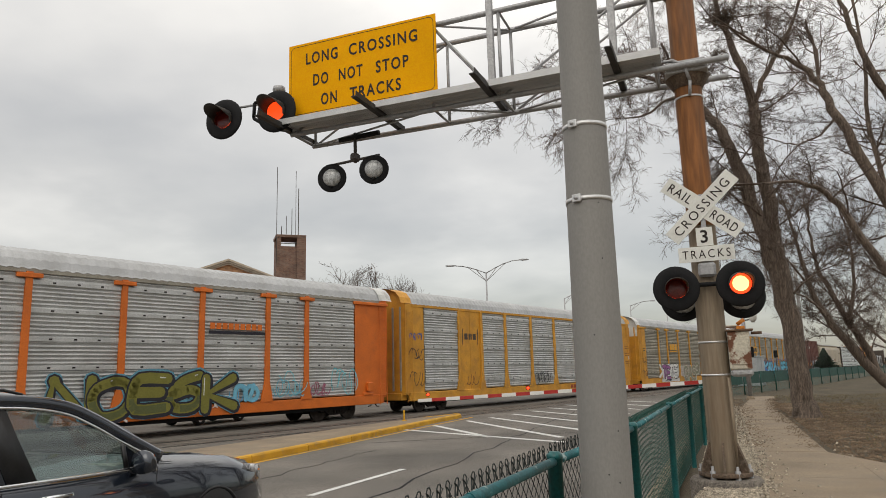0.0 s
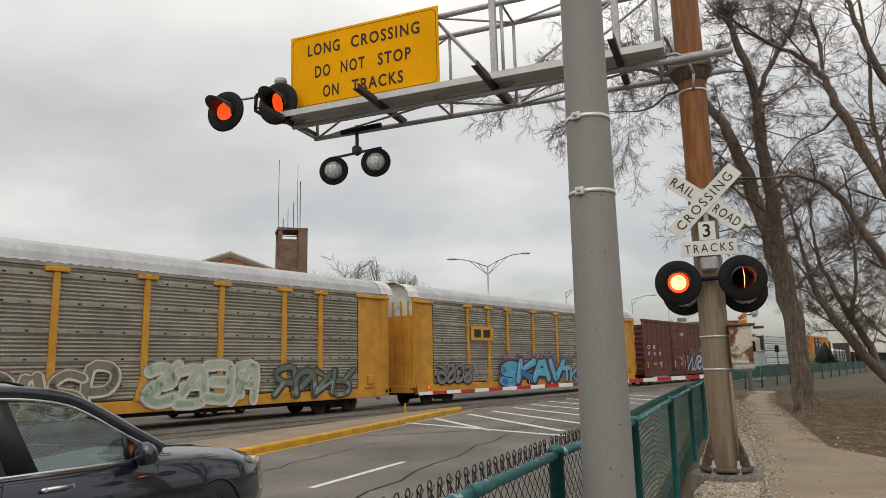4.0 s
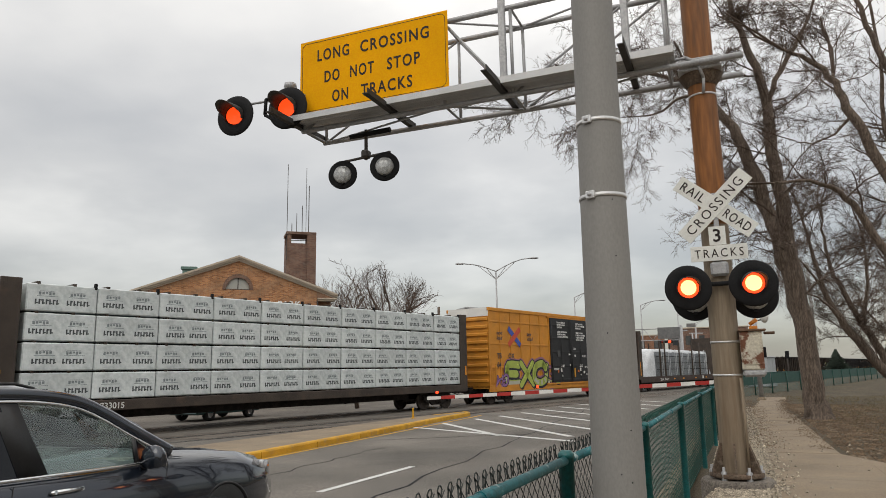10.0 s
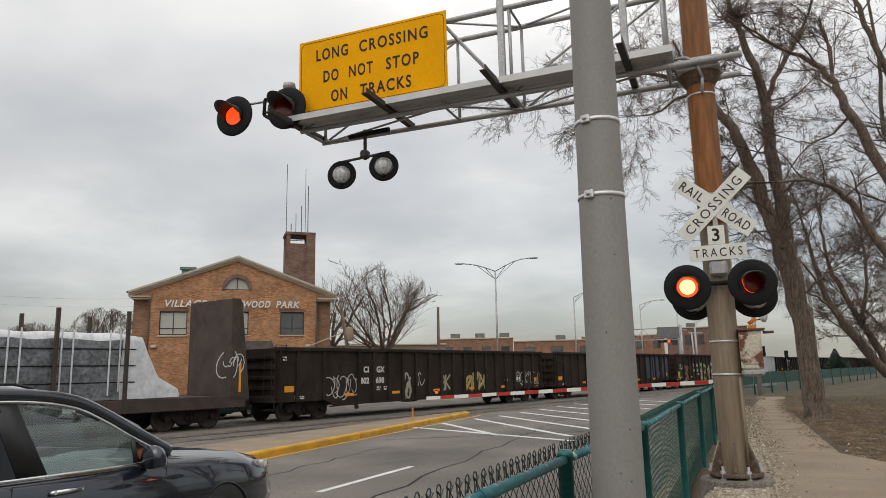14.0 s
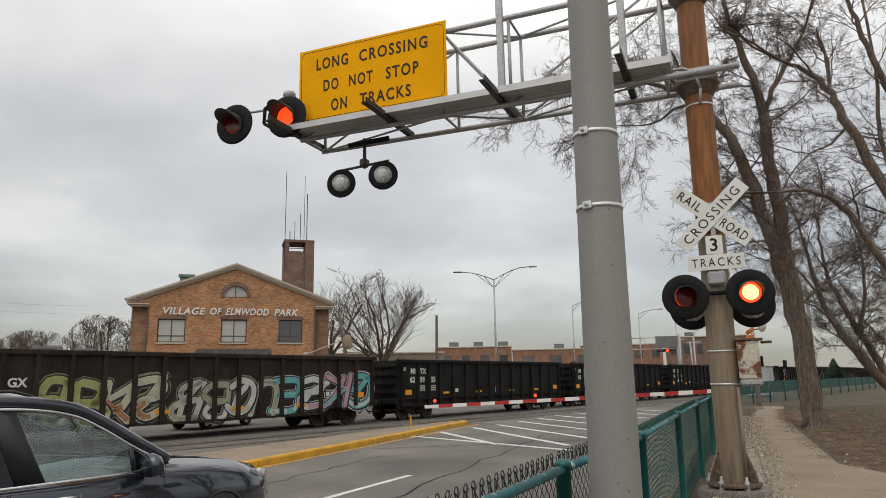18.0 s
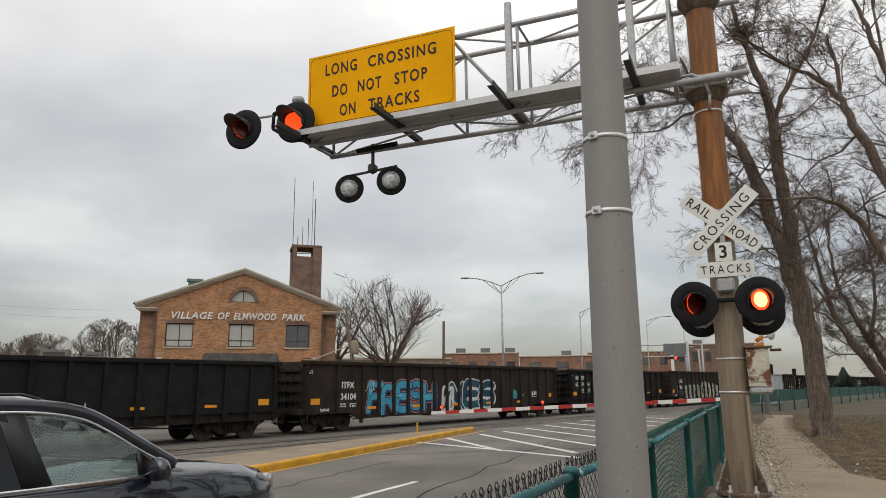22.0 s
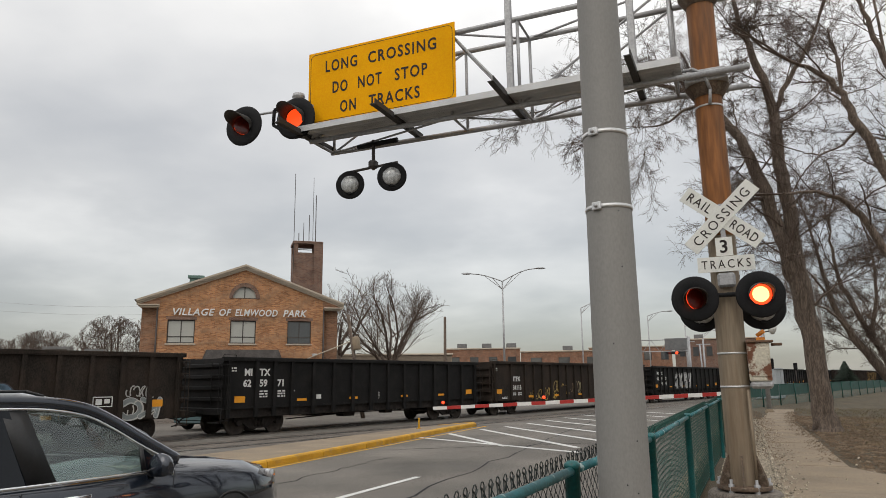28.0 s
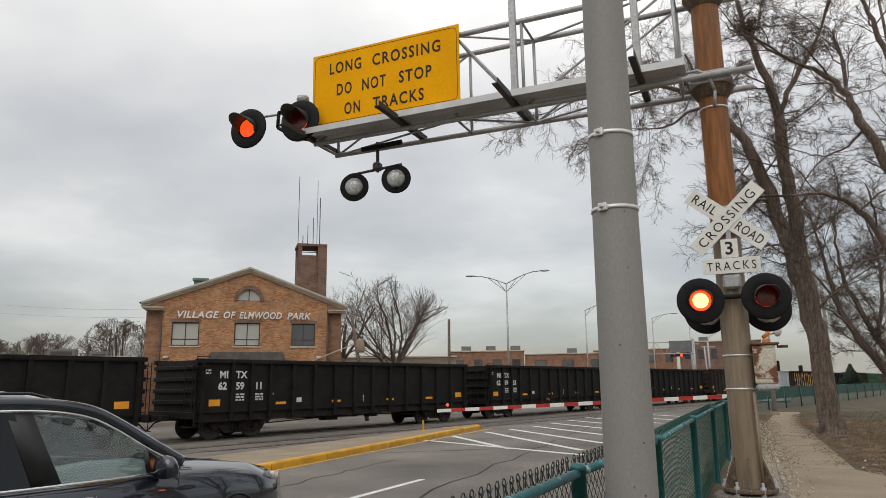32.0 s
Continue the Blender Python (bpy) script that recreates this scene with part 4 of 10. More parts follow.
    # front and rear flashing pairs
    for y, turn in ((0.34, 0), (-0.3, 180)):
        part("cross_arm", rods([((-0.5, y * 0.7, 2.5), (0.5, y * 0.7, 2.5), 0.03)]), M_BLACK, t)
    part("arm_box", boxes([(-0.13, 0.09, 0.18, 0.26, 2.6, 2.79)], 0.03), M_GALV, t, "pale grey terminal box")
    signal_lamp(t, pose(0.375, 0.36, 2.46) @ pose(0, 0, 0, 0, 0, 6) @ FACING, 0, 0.9)
    signal_lamp(t, pose(-0.4, 0.36, 2.47) @ pose(0, 0, 0, 0, 0, 6) @ FACING, 1, 0.9)
    for x in (0.34, -0.42):
        dark_back_lamp(t, pose(x, -0.3, 2.36) @ FACING, 0.9)
    # rusty control box with a lid, a small orange lamp on top and strap bands
    cab = part("control_box", boxes([(-0.44, -0.18, -0.02, 0.22, 1.4, 1.88)], 0.012), M_BOX, t, "white box with peeling paint and rust")
    part("lid", boxes([(-0.49, -0.17, -0.05, 0.25, 1.88, 1.905)], 0.006), M_RUST_RAIL, cab)
    part("skirt", boxes([(-0.45, -0.18, -0.03, 0.23, 1.31, 1.4)], 0.03), M_GALV, cab, "crumpled foil skirt")
    part("door_edge", boxes([(-0.42, -0.2, 0.22, 0.232, 1.46, 1.82)], 0.006), M_BOX, cab)
    part("hasp", boxes([(-0.475, -0.44, 0.05, 0.12, 1.55, 1.68)], 0.008), M_BLACK, cab)
    lid_lamp = bmesh.new()
    box(lid_lamp, -0.4, -0.3, 0.06, 0.12, 1.91, 1.95, 0.005)
    rod(lid_lamp, (-0.31, 0.09, 1.97), (-0.4, 0.1, 2.03), 0.025)
    part("small_lamp", lid_lamp, M_ORANGE, cab, "small orange fitting")
    part("conduit", rods([((-0.15, 0.16, 0.15), (-0.15, 0.16, 1.3), 0.018)]), M_MAST, t)
    part("side_arm", rods([((-0.47, -0.05, 1.86), (-0.6, -0.05, 1.86), 0.018)]), M_RUST_RAIL, t)


M_BOX = mat("peeling_box_paint", (0.5, 0.46, 0.37), 0.7, spread=0.12, scale=3.2, fine=40, bump=0.2, second=(0.14, 0.05, 0.022), cover=0.5, edge=0.05)
M_FOOTING = mat("dark_concrete", (0.15, 0.13, 0.11), 0.95, spread=0.3, scale=5, fine=40, bump=0.5)
M_PLATE = mat("rusty_plate", (0.1, 0.068, 0.046), 0.8, spread=0.3, scale=6, fine=40, bump=0.2, second=(0.2, 0.16, 0.12), cover=0.4)
M_ORANGE = mat("orange_paint", (0.75, 0.25, 0.03), 0.5, spread=0.15)


# ---- green chain-link fence ----
M_FENCE_DARK = mat("fence_dark_green", (0.008, 0.062, 0.05), 0.6, spread=0.2, scale=2, bump=0.05)


def knuckle_mesh():
    """The loop in which two wires end above the rail."""
    bm = bmesh.new()
    # drawn at full size, then set small
    pts = [(-0.012, 0, -0.05), (-0.004, 0.003, 0.0), (-0.014, 0.002, 0.02), (-0.008, 0, 0.04), (0.004, -0.002, 0.042), (0.012, -0.003, 0.024), (0.004, -0.003, 0.0), (0.014, 0, -0.05)]
    tube(bm, [(x * 0.8, y, z * 0.66 - 0.004) for x, y, z in pts], 0.0028, 4)
    return finish("knuckle", bm, M_WIRE_DARK)


def build_fence():
    pts = [Vector((-0.62, 0.9)), Vector((0.57, 3.42)), Vector((1.41, 5.1)), Vector((2.6, 7.88)), Vector((3.86, 10.77)), Vector((5.15, 13.7)), Vector((6.4, 16.6)), Vector((7.65, 19.5)), Vector((8.9, 22.4)), Vector((10.15, 25.3)), Vector((11.4, 28.2))]
    knuckle = knuckle_mesh()
    knuckle_green = knuckle.copy()
    knuckle_green.materials[0] = M_WIRE
    top = 1.06
    for k, (p, q) in enumerate(zip(pts, pts[1:])):
        d = q - p
        ln = d.length
        ang = math.degrees(math.atan2(d.y, d.x))
        za = 0.0 if p.y < 22 else -0.08 - 0.014 * (p.y - 22)
        t = thing("fence_panel", pose(p.x, p.y, za, 0, 0, ang), "green painted chain-link fence panel with round posts and top rail", "fence", "fence panels along the footpath")
        post = bmesh.new()
        lathe(post, [(0.036, -0.03), (0.036, top - 0.02), (0.0385, top - 0.02), (0.0385, top + 0.0), (0.025, top + 0.014), (0, top + 0.016)], 16)
        part("post", post, M_GREEN, t)
        rail = bmesh.new()
        rod(rail, (0, 0, top - 0.03), (ln, 0, top - 0.03), 0.021, n=14)
        rl = part("top_rail", rail, M_RAIL_GREEN, t, "green rail with worn paint")
        slv = bmesh.new()
        rod(slv, (ln * 0.62, 0, top - 0.03), (ln * 0.62 + 0.16, 0, top - 0.03), 0.0245, n=14)
        part("sleeve", slv, M_RAIL_GREEN, rl)
        part("bottom_wire", rods([((0, 0.026, 0.06), (ln, 0.026, 0.06), 0.003)], 4), M_WIRE, t)
        # woven wire: two sets of slanting wires
        verts, faces = [], []
        r, lo, hi = 0.0019, 0.03, top + 0.03
        pitch = 0.072
        h = hi - lo
        count = int((ln + h) / pitch) + 1
        for s in (1, -1):
            for i in range(count):
                x0 = i * pitch - h if s > 0 else i * pitch
                za0, zb0 = lo, hi
                xa, xb = x0, x0 + s * h
                seg = [(xa, lo), (xb, hi)]
                if s > 0:
                    t0, t1 = max(0, -x0 / h), min(1, (ln - x0) / h)
                else:
                    t0, t1 = max(0, (x0 - ln) / h), min(1, x0 / h)
                if t1 - t0 < 0.02:
                    continue
                a = (x0 + s * h * t0, lo + h * t0)
                b = (x0 + s * h * t1, lo + h * t1)
                k0 = len(verts)
                y = 0.028 + 0.003 * s
                n = (-(b[1] - a[1]), (b[0] - a[0]))
                m = math.hypot(*n)
                n = (n[0] / m * r, n[1] / m * r)
                for px, pz in (a, b):
                    verts += [(px + n[0], y, pz + n[1]), (px - n[0], y, pz - n[1]), (px, y - 1.6 * r, pz)]
                faces += [(k0, k0 + 1, k0 + 4, k0 + 3), (k0 + 1, k0 + 2, k0 + 5, k0 + 4), (k0 + 2, k0, k0 + 3, k0 + 5)]
        me = bpy.data.meshes.new("wire_mesh")
        me.from_pydata(verts, [], faces)
        me.materials.append(M_WIRE if k > 1 else M_WIRE_DARK)
        tagged(part("wire_mesh", me, None, t, "green coated diamond wire mesh"), kind="stuff")
        if k < 4:
            for i in range(int(ln / pitch)):
                placed(part("knuckle", knuckle if k < 2 else knuckle_green, None, t), pose(i * pitch + 0.03, 0.026, top + 0.025, (i * 37) % 15 - 7, 0, 0))
    # far fence along the tracks
    for i in range(23):
        s = 46 + 4.0 * i
        base = along_track(s, 13.2 - 0.02 * (s - 62), -0.5)
        t = thing("far_fence_panel", pose(*base, 0, 0, 90 - TRACK_YAW - 0.3), "green chain-link fence panel along the railway", "fence", "far fence panels")
        part("post", rods([((0, 0, 0), (0, 0, 1.5), 0.045)]), M_FENCE_DARK, t)
        part("top_rail", rods([((0, 0, 1.46), (4, 0, 1.46), 0.03)]), M_FENCE_DARK, t)
        verts, faces = [], []
        for j in range(34):
            x = j * 0.12
            k0 = len(verts)
            verts += [(x, 0, 0.05), (x + 0.012, 0, 0.05), (x + 0.012, 0.01, 1.46), (x, 0.01, 1.46)]
            faces.append((k0, k0 + 1, k0 + 2, k0 + 3))
            k0 = len(verts)
            z = 0.05 + j * 0.042
            verts += [(0, 0, z), (4, 0, z), (4, 0.01, z + 0.012), (0, 0.01, z + 0.012)]
            faces.append((k0, k0 + 1, k0 + 2, k0 + 3))
        me = bpy.data.meshes.new("wire_mesh")
        me.from_pydata(verts, [], faces)
        me.materials.append(M_FENCE_DARK)
        tagged(part("wire_mesh", me, None, t), kind="stuff")
        if i < 13:
            part("screen", boxes([(0.05, 3.95, -0.01, 0.004, 0.7, 1.44)]), M_FENCE_DARK, t, "green privacy screen")


# ---- crossing gate ----
def build_gate():
    base = Vector((7.9, 20.0, -0.45))
    t = thing("crossing_gate", Matrix.Translation(base), "lowered red and white striped railway crossing gate", "crossing gate")
    part("mast", rods([((0, 0, 0), (0, 0, 1.9), 0.06)], 14), M_GALV, t)
    part("mechanism", boxes([(-0.18, 0.18, -0.25, 0.25, 0.9, 1.5)], 0.03), M_GALV, t, "grey gate motor housing")
    part("counterweight", boxes([(-0.12, 0.05, 0.25, 0.8, 1.2, 1.5)], 0.02), M_BLACK, t)
    tip, hinge = Vector((-0.45, 20.0, 0.71)) - base, Vector((7.75, 19.7, 1.03)) - base
    n = 21
    for k in range(n):
        a, b = hinge + (tip - hinge) * (k / n), hinge + (tip - hinge) * ((k + 1) / n)
        bm = bmesh.new()
        h = 0.052 - 0.008 * k / n
        v = [bm.verts.new(p + Vector((0, y, z))) for p in (a, b) for y, z in ((-0.03, -h), (0.03, -h), (0.03, h), (-0.03, h))]
        for q in ((0, 1, 2, 3), (7, 6, 5, 4), (0, 4, 5, 1), (1, 5, 6, 2), (2, 6, 7, 3), (3, 7, 4, 0)):
            bm.faces.new([v[i] for i in q])
        bmesh.ops.recalc_face_normals(bm, faces=bm.faces)
        part("arm_segment", bm, M_RED_STRIPE if k % 2 else M_WHITE_PAINT, t)
    for f, ph in ((0.965, None), (0.625, 1), (0.3, 0)):
        p = hinge + (tip - hinge) * f + Vector((0, -0.02, 0.15))
        lamp = part("gate_lamp", lathe(bmesh.new(), [(0.0, -0.05), (0.055, -0.05), (0.06, 0.03), (0.05, 0.05)], 16, Matrix.Translation(p) @ pose(0, 0, 0, 90, 0, 0)), M_BLACK, t)
        lens = bmesh.new()
        lathe(lens, [(0.042, 0.0), (0.034, 0.016), (0, 0.024)], 16)
        lathe(lens, [(0.042, 0.0), (0.034, -0.016), (0, -0.024)], 16)
        bmesh.ops.recalc_face_normals(lens, faces=lens.faces)
        # flashing lenses: glowing front, made-up dark back, turned over instead of switched
        for fc in lens.faces:
            fc.material_index = 0 if fc.calc_center_median().z > 0 or ph is None else 1
        r = part("gate_lens", lens, [M_LAMP_ON, M_LAMP_OFF], lamp, "red gate light")
        r.matrix_basis = Matrix.Translation(p + Vector((0, -0.06, 0))) @ pose(0, 0, 0, 90, 0, 0)
        if ph is not None:
            TURNING.append((r, ph))


build_street_pole()
build_signal_mast()
build_fence()
build_gate()


# ---- cars ----
M_CAR_BODY = mat("car_dark_blue", (0.016, 0.022, 0.034), 0.12, metal=0.35, spread=0.1, scale=2, bump=0.0, gloss=0.6, coat=1.0)
M_CAR_TEAL = mat("car_dark_teal", (0.015, 0.06, 0.06), 0.3, metal=0.2, spread=0.1, scale=2, bump=0.0, coat=0.8)
M_CHROME = mat("chrome", (0.75, 0.76, 0.77), 0.12, metal=1.0, spread=0.03, bump=0.0)
M_TRIM_BLACK = mat("black_plastic", (0.012, 0.012, 0.013), 0.45, spread=0.15, bump=0.02)
M_CAR_GLASS = glass_mat("tinted_glass", (0.74, 0.8, 0.78))
M_CAR_GLASS_DARK = mat("privacy_glass", (0.006, 0.008, 0.011), 0.06, spread=0.1, bump=0.0, gloss=0.35)
M_INTERIOR = mat("car_interior", (0.6, 0.6, 0.56), 0.8, spread=0.15, scale=5, bump=0.1)
M_TYRE = mat("tyre_rubber", (0.018, 0.018, 0.018), 0.85, spread=0.15, scale=10, bump=0.2)
M_RIM = mat("alloy_rim", (0.45, 0.45, 0.46), 0.3, metal=0.8, spread=0.08, bump=0.0)
M_HEADLAMP = mat("headlamp_lens", (0.45, 0.45, 0.46), 0.08, metal=0.2, spread=0.4, scale=14, bump=0.0, gloss=0.9)
M_AMBER = mat("amber_lens", (0.7, 0.2, 0.03), 0.2, spread=0.15, bump=0.0)


def loft(bm, sections, index=0, close=True):
    """Skins rings of equal count, given as lists of points."""
    rings = [[bm.verts.new(p) for p in s] for s in sections]
    for a, b in zip(rings, rings[1:]):
        for i in range(len(a) - (0 if close else 1)):
            j = (i + 1) % len(a)
            f = bm.faces.new((a[i], a[j], b[j], b[i]))
            f.smooth, f.material_index = True, index
    if close:
        bm.faces.new(rings[0][::-1]); bm.faces.new(rings[-1])
    return bm


def eased(pts, k=6):
    """More points along a flowing line through the given ones."""
    out = []
    for i in range(len(pts) - 1):
        p0, p1, p2, p3 = (Vector(pts[max(i - 1, 0)]), Vector(pts[i]), Vector(pts[i + 1]), Vector(pts[min(i + 2, len(pts) - 1)]))
        for j in range(k):
            f = j / k
            out.append(0.5 * (2 * p1 + (p2 - p0) * f + (2 * p0 - 5 * p1 + 4 * p2 - p3) * f * f + (3 * p1 - p0 - 3 * p2 + p3) * f ** 3))
    return out + [Vector(pts[-1])]


def sweep(pts, r, flat=1.0, n=10):
    """One closed bar along a flowing line; flat squashes it sideways."""
    line = eased(pts)
    rings = []
    for i, p in enumerate(line):
        d = (line[min(i + 1, len(line) - 1)] - line[max(i - 1, 0)]).normalized()
        side = Vector((0, 1, 0))
        side = (side - d * side.dot(d)).normalized()
        up = d.cross(side)
        rings.append([p + side * math.cos(2 * math.pi * a / n) * r * flat + up * math.sin(2 * math.pi * a / n) * r for a in range(n)])
    bm = loft(bmesh.new(), rings)
    bmesh.ops.recalc_face_normals(bm, faces=bm.faces)
    return bm


def build_suv():
    """x ahead from the nose (0), y to the car's left, its right side at y = 0; z from the road."""
    base = on_road(6.42, 4.66)
    t = thing("suv", pose(base.x, base.y, -0.3, 0, 0, 90 - ROAD_YAW), "dark blue sport utility car with chrome trim waiting on the road", "car")
    W = 1.9
    # body: stations along x with the height of shoulder and hood
    def ring(x, z_low, z_sh, z_top, inset_low, inset_sh, inset_top):
        l = [(x, inset_low, z_low), (x, inset_sh - 0.02, (z_low + z_sh) * 0.5), (x, inset_sh, z_sh - 0.06), (x, inset_sh + 0.05, z_sh), (x, inset_top, z_top), (x, W / 2, z_top + 0.025)]
        return l + [(x, W - p[1], p[2]) for p in l[-2::-1]]
    def ahead(x):
        return x + 0.36 * max(0.0, 1 + x / 1.4)
    st = [ring(0.02, 0.32, 0.62, 0.68, 0.5, 0.38, 0.6), ring(-0.1, 0.26, 0.72, 0.8, 0.22, 0.16, 0.36), ring(-0.3, 0.24, 0.83, 0.9, 0.1, 0.05, 0.2), ring(-0.6, 0.24, 0.92, 0.985, 0.05, 0.02, 0.15),
          ring(-1.0, 0.24, 0.975, 1.04, 0.03, 0.0, 0.13), ring(-1.45, 0.24, 1.01, 1.085, 0.03, 0.0, 0.12), ring(-1.9, 0.24, 1.02, 1.05, 0.03, 0.0, 0.1), ring(-2.8, 0.24, 1.05, 1.06, 0.03, 0.0, 0.09),
          ring(-3.8, 0.24, 1.09, 1.1, 0.03, 0.01, 0.09), ring(-4.5, 0.26, 1.12, 1.14, 0.08, 0.05, 0.13), ring(-4.75, 0.35, 1.08, 1.1, 0.2, 0.14, 0.22)]
    st = [[(ahead(x), y, zz) for x, y, zz in r] for r in st]
    part("body", loft(bmesh.new(), st), M_CAR_BODY, t, "glossy dark blue body")
    # roof shell and pillars
    def roof_ring(x, z, ins, thick=0.045):
        top = [(x, ins, z - 0.03), (x, ins + 0.1, z + 0.012), (x, ins + 0.3, z + 0.04), (x, W / 2, z + 0.055)]
        return top + [(x, W - p[1], p[2]) for p in top[-2::-1]] + [(x, W - ins - 0.05, z - 0.03 - thick), (x, W / 2, z - 0.02), (x, ins + 0.05, z - 0.03 - thick)]
    rr = [roof_ring(-2.14, 1.56, 0.235), roof_ring(-2.4, 1.635, 0.22), roof_ring(-2.8, 1.69, 0.21), roof_ring(-3.4, 1.7, 0.205), roof_ring(-4.0, 1.67, 0.21), roof_ring(-4.55, 1.6, 0.24)]
    part("roof", loft(bmesh.new(), rr), M_CAR_BODY, t)
    for side in (0, 1):
        def s(y):
            return W - y if side else y
        def bar(name, pts, w, material, depth=0.05):
            bm = bmesh.new()
            secs = []
            for (x, y, z), ww in zip(pts, w if isinstance(w, (list, tuple)) else [w] * len(pts)):
                secs.append([(x - ww, s(y), z), (x + ww, s(y), z), (x + ww, s(y + depth), z), (x - ww, s(y + depth), z)])
            loft(bm, secs)
            bmesh.ops.recalc_face_normals(bm, faces=bm.faces)
            return part(name, bm, material, t)
        bar("a_pillar", [(-1.36, 0.09, 1.04), (-1.72, 0.15, 1.34), (-2.16, 0.24, 1.57)], [0.05, 0.05, 0.06], M_CAR_BODY)
        bar("b_pillar", [(-2.71, 0.05, 1.055), (-2.81, 0.13, 1.35), (-2.88, 0.195, 1.58)], [0.115, 0.105, 0.1], M_TRIM_BLACK)
        bar("c_pillar", [(-3.95, 0.07, 1.09), (-3.99, 0.15, 1.4), (-4.02, 0.225, 1.63)], [0.06, 0.06, 0.06], M_TRIM_BLACK)
        bar("d_pillar", [(-4.62, 0.14, 1.12), (-4.56, 0.2, 1.4), (-4.45, 0.25, 1.6)], [0.12, 0.1, 0.12], M_CAR_BODY)
        def pane(name, pts, material):
            bm = bmesh.new()
            a = [bm.verts.new((x, s(y), z)) for x, y, z in pts]
            b = [bm.verts.new((x, s(y + 0.006), z)) for x, y, z in pts]
            bm.faces.new(a); bm.faces.new(b[::-1])
            for i in range(len(a)):
                j = (i + 1) % len(a)
                bm.faces.new((a[i], b[i], b[j], a[j]))
            bmesh.ops.recalc_face_normals(bm, faces=bm.faces)
            ob = part(name, bm, material, t)
            ob.visible_shadow = False
            return ob
        pane("front_window", [(-1.78, 0.055, 1.04), (-2.6, 0.06, 1.053), (-2.8, 0.2, 1.56), (-2.55, 0.205, 1.55), (-2.32, 0.195, 1.5), (-1.95, 0.15, 1.35), (-1.78, 0.1, 1.23)], M_CAR_GLASS)
        pane("corner_window", [(-1.5, 0.06, 1.045), (-1.74, 0.055, 1.042), (-1.75, 0.1, 1.22)], M_CAR_GLASS_DARK)
        bar("window_bar", [(-1.76, 0.05, 1.04), (-1.77, 0.095, 1.23)], [0.02, 0.018], M_TRIM_BLACK, 0.02)
        pane("rear_window", [(-2.78, 0.06, 1.062), (-3.95, 0.06, 1.09), (-4.0, 0.205, 1.6), (-2.93, 0.205, 1.625)], M_CAR_GLASS_DARK)
        pane("quarter_window", [(-4.0, 0.06, 1.1), (-4.5, 0.11, 1.13), (-4.4, 0.2, 1.52), (-4.05, 0.205, 1.6)], M_CAR_GLASS_DARK)
        # chrome line under and over the glass
        low = [(-1.55, 0.03, 1.03), (-2.2, 0.022, 1.04), (-3.0, 0.022, 1.06), (-4.0, 0.03, 1.095), (-4.5, 0.09, 1.13)]
        top = [(-1.42, 0.075, 1.075), (-1.74, 0.125, 1.24), (-2.02, 0.165, 1.4), (-2.3, 0.19, 1.52), (-2.7, 0.195, 1.58), (-3.2, 0.195, 1.59), (-4.0, 0.2, 1.57), (-4.45, 0.22, 1.49)]
        part("cant_rail", sweep([(-1.34, s(0.1), 1.09), (-1.72, s(0.15), 1.295), (-2.0, s(0.195), 1.455), (-2.28, s(0.22), 1.57), (-2.7, s(0.23), 1.63), (-3.2, s(0.23), 1.64), (-4.0, s(0.235), 1.62), (-4.45, s(0.255), 1.54)], 0.05, 0.55), M_CAR_BODY, t)
        for pts, r in ((low, 0.013), (top, 0.011)):
            part("chrome_trim", sweep([(x, s(y), z) for x, y, z in pts], r, 0.7, 8), M_CHROME, t, "bright chrome window line")
        rail = bmesh.new()
        tube(rail, [(-2.6, s(0.27), 1.675), (-2.75, s(0.27), 1.712), (-4.2, s(0.27), 1.725), (-4.4, s(0.27), 1.66)], 0.011, 8)
        part("roof_rail", rail, M_TRIM_BLACK, t, "black roof rail")
        mir = bmesh.new()
        loft(mir, [[(-1.72 + dx * k, s(y), 1.055 + dz * k) for dx, dz in ((0.085, -0.06), (0.095, 0.02), (0.06, 0.11), (0.0, 0.15), (-0.05, 0.15), (-0.07, 0.05), (-0.06, -0.07))] for y, k in ((0.02, 0.5), (-0.03, 0.78), (-0.1, 0.86), (-0.16, 0.76), (-0.19, 0.4))])
        bmesh.ops.recalc_face_normals(mir, faces=mir.faces)
        m = part("mirror", mir, M_CAR_BODY, t, "dark wing mirror with a clear indicator strip")
        part("mirror_foot", boxes([(-1.74, -1.66, min(s(0.06), s(-0.02)), max(s(0.06), s(-0.02)), 0.99, 1.04)], 0.012), M_TRIM_BLACK, m)
        part("mirror_trim", boxes([(-1.66, -1.628, min(s(-0.02), s(-0.15)), max(s(-0.02), s(-0.15)), 1.0, 1.028)], 0.006), M_CHROME, m)
        part("mirror_indicator", boxes([(-1.642, -1.63, min(s(-0.04), s(-0.15)), max(s(-0.04), s(-0.15)), 1.035, 1.06)], 0.004), M_HEADLAMP, m)
        lamp = bmesh.new()
        loft(lamp, [[(x, s(y - 0.004), z), (x + 0.004, s(y + 0.1), z + 0.005), (x + 0.004, s(y + 0.1), z2), (x, s(y - 0.004), z2)] for x, y, z, z2 in ((0.27, 0.27, 0.66, 0.76), (0.17, 0.135, 0.69, 0.81), (0.03, 0.066, 0.74, 0.855), (-0.14, 0.036, 0.82, 0.875))])
        bmesh.ops.recalc_face_normals(lamp, faces=lamp.faces)
        hl = part("headlight", lamp, M_HEADLAMP, t, "clear swept-back headlight")
        part("amber_strip", boxes([(0.03, 0.09, min(s(0.075), s(0.095)), max(s(0.075), s(0.095)), 0.785, 0.8)]), M_AMBER, hl)
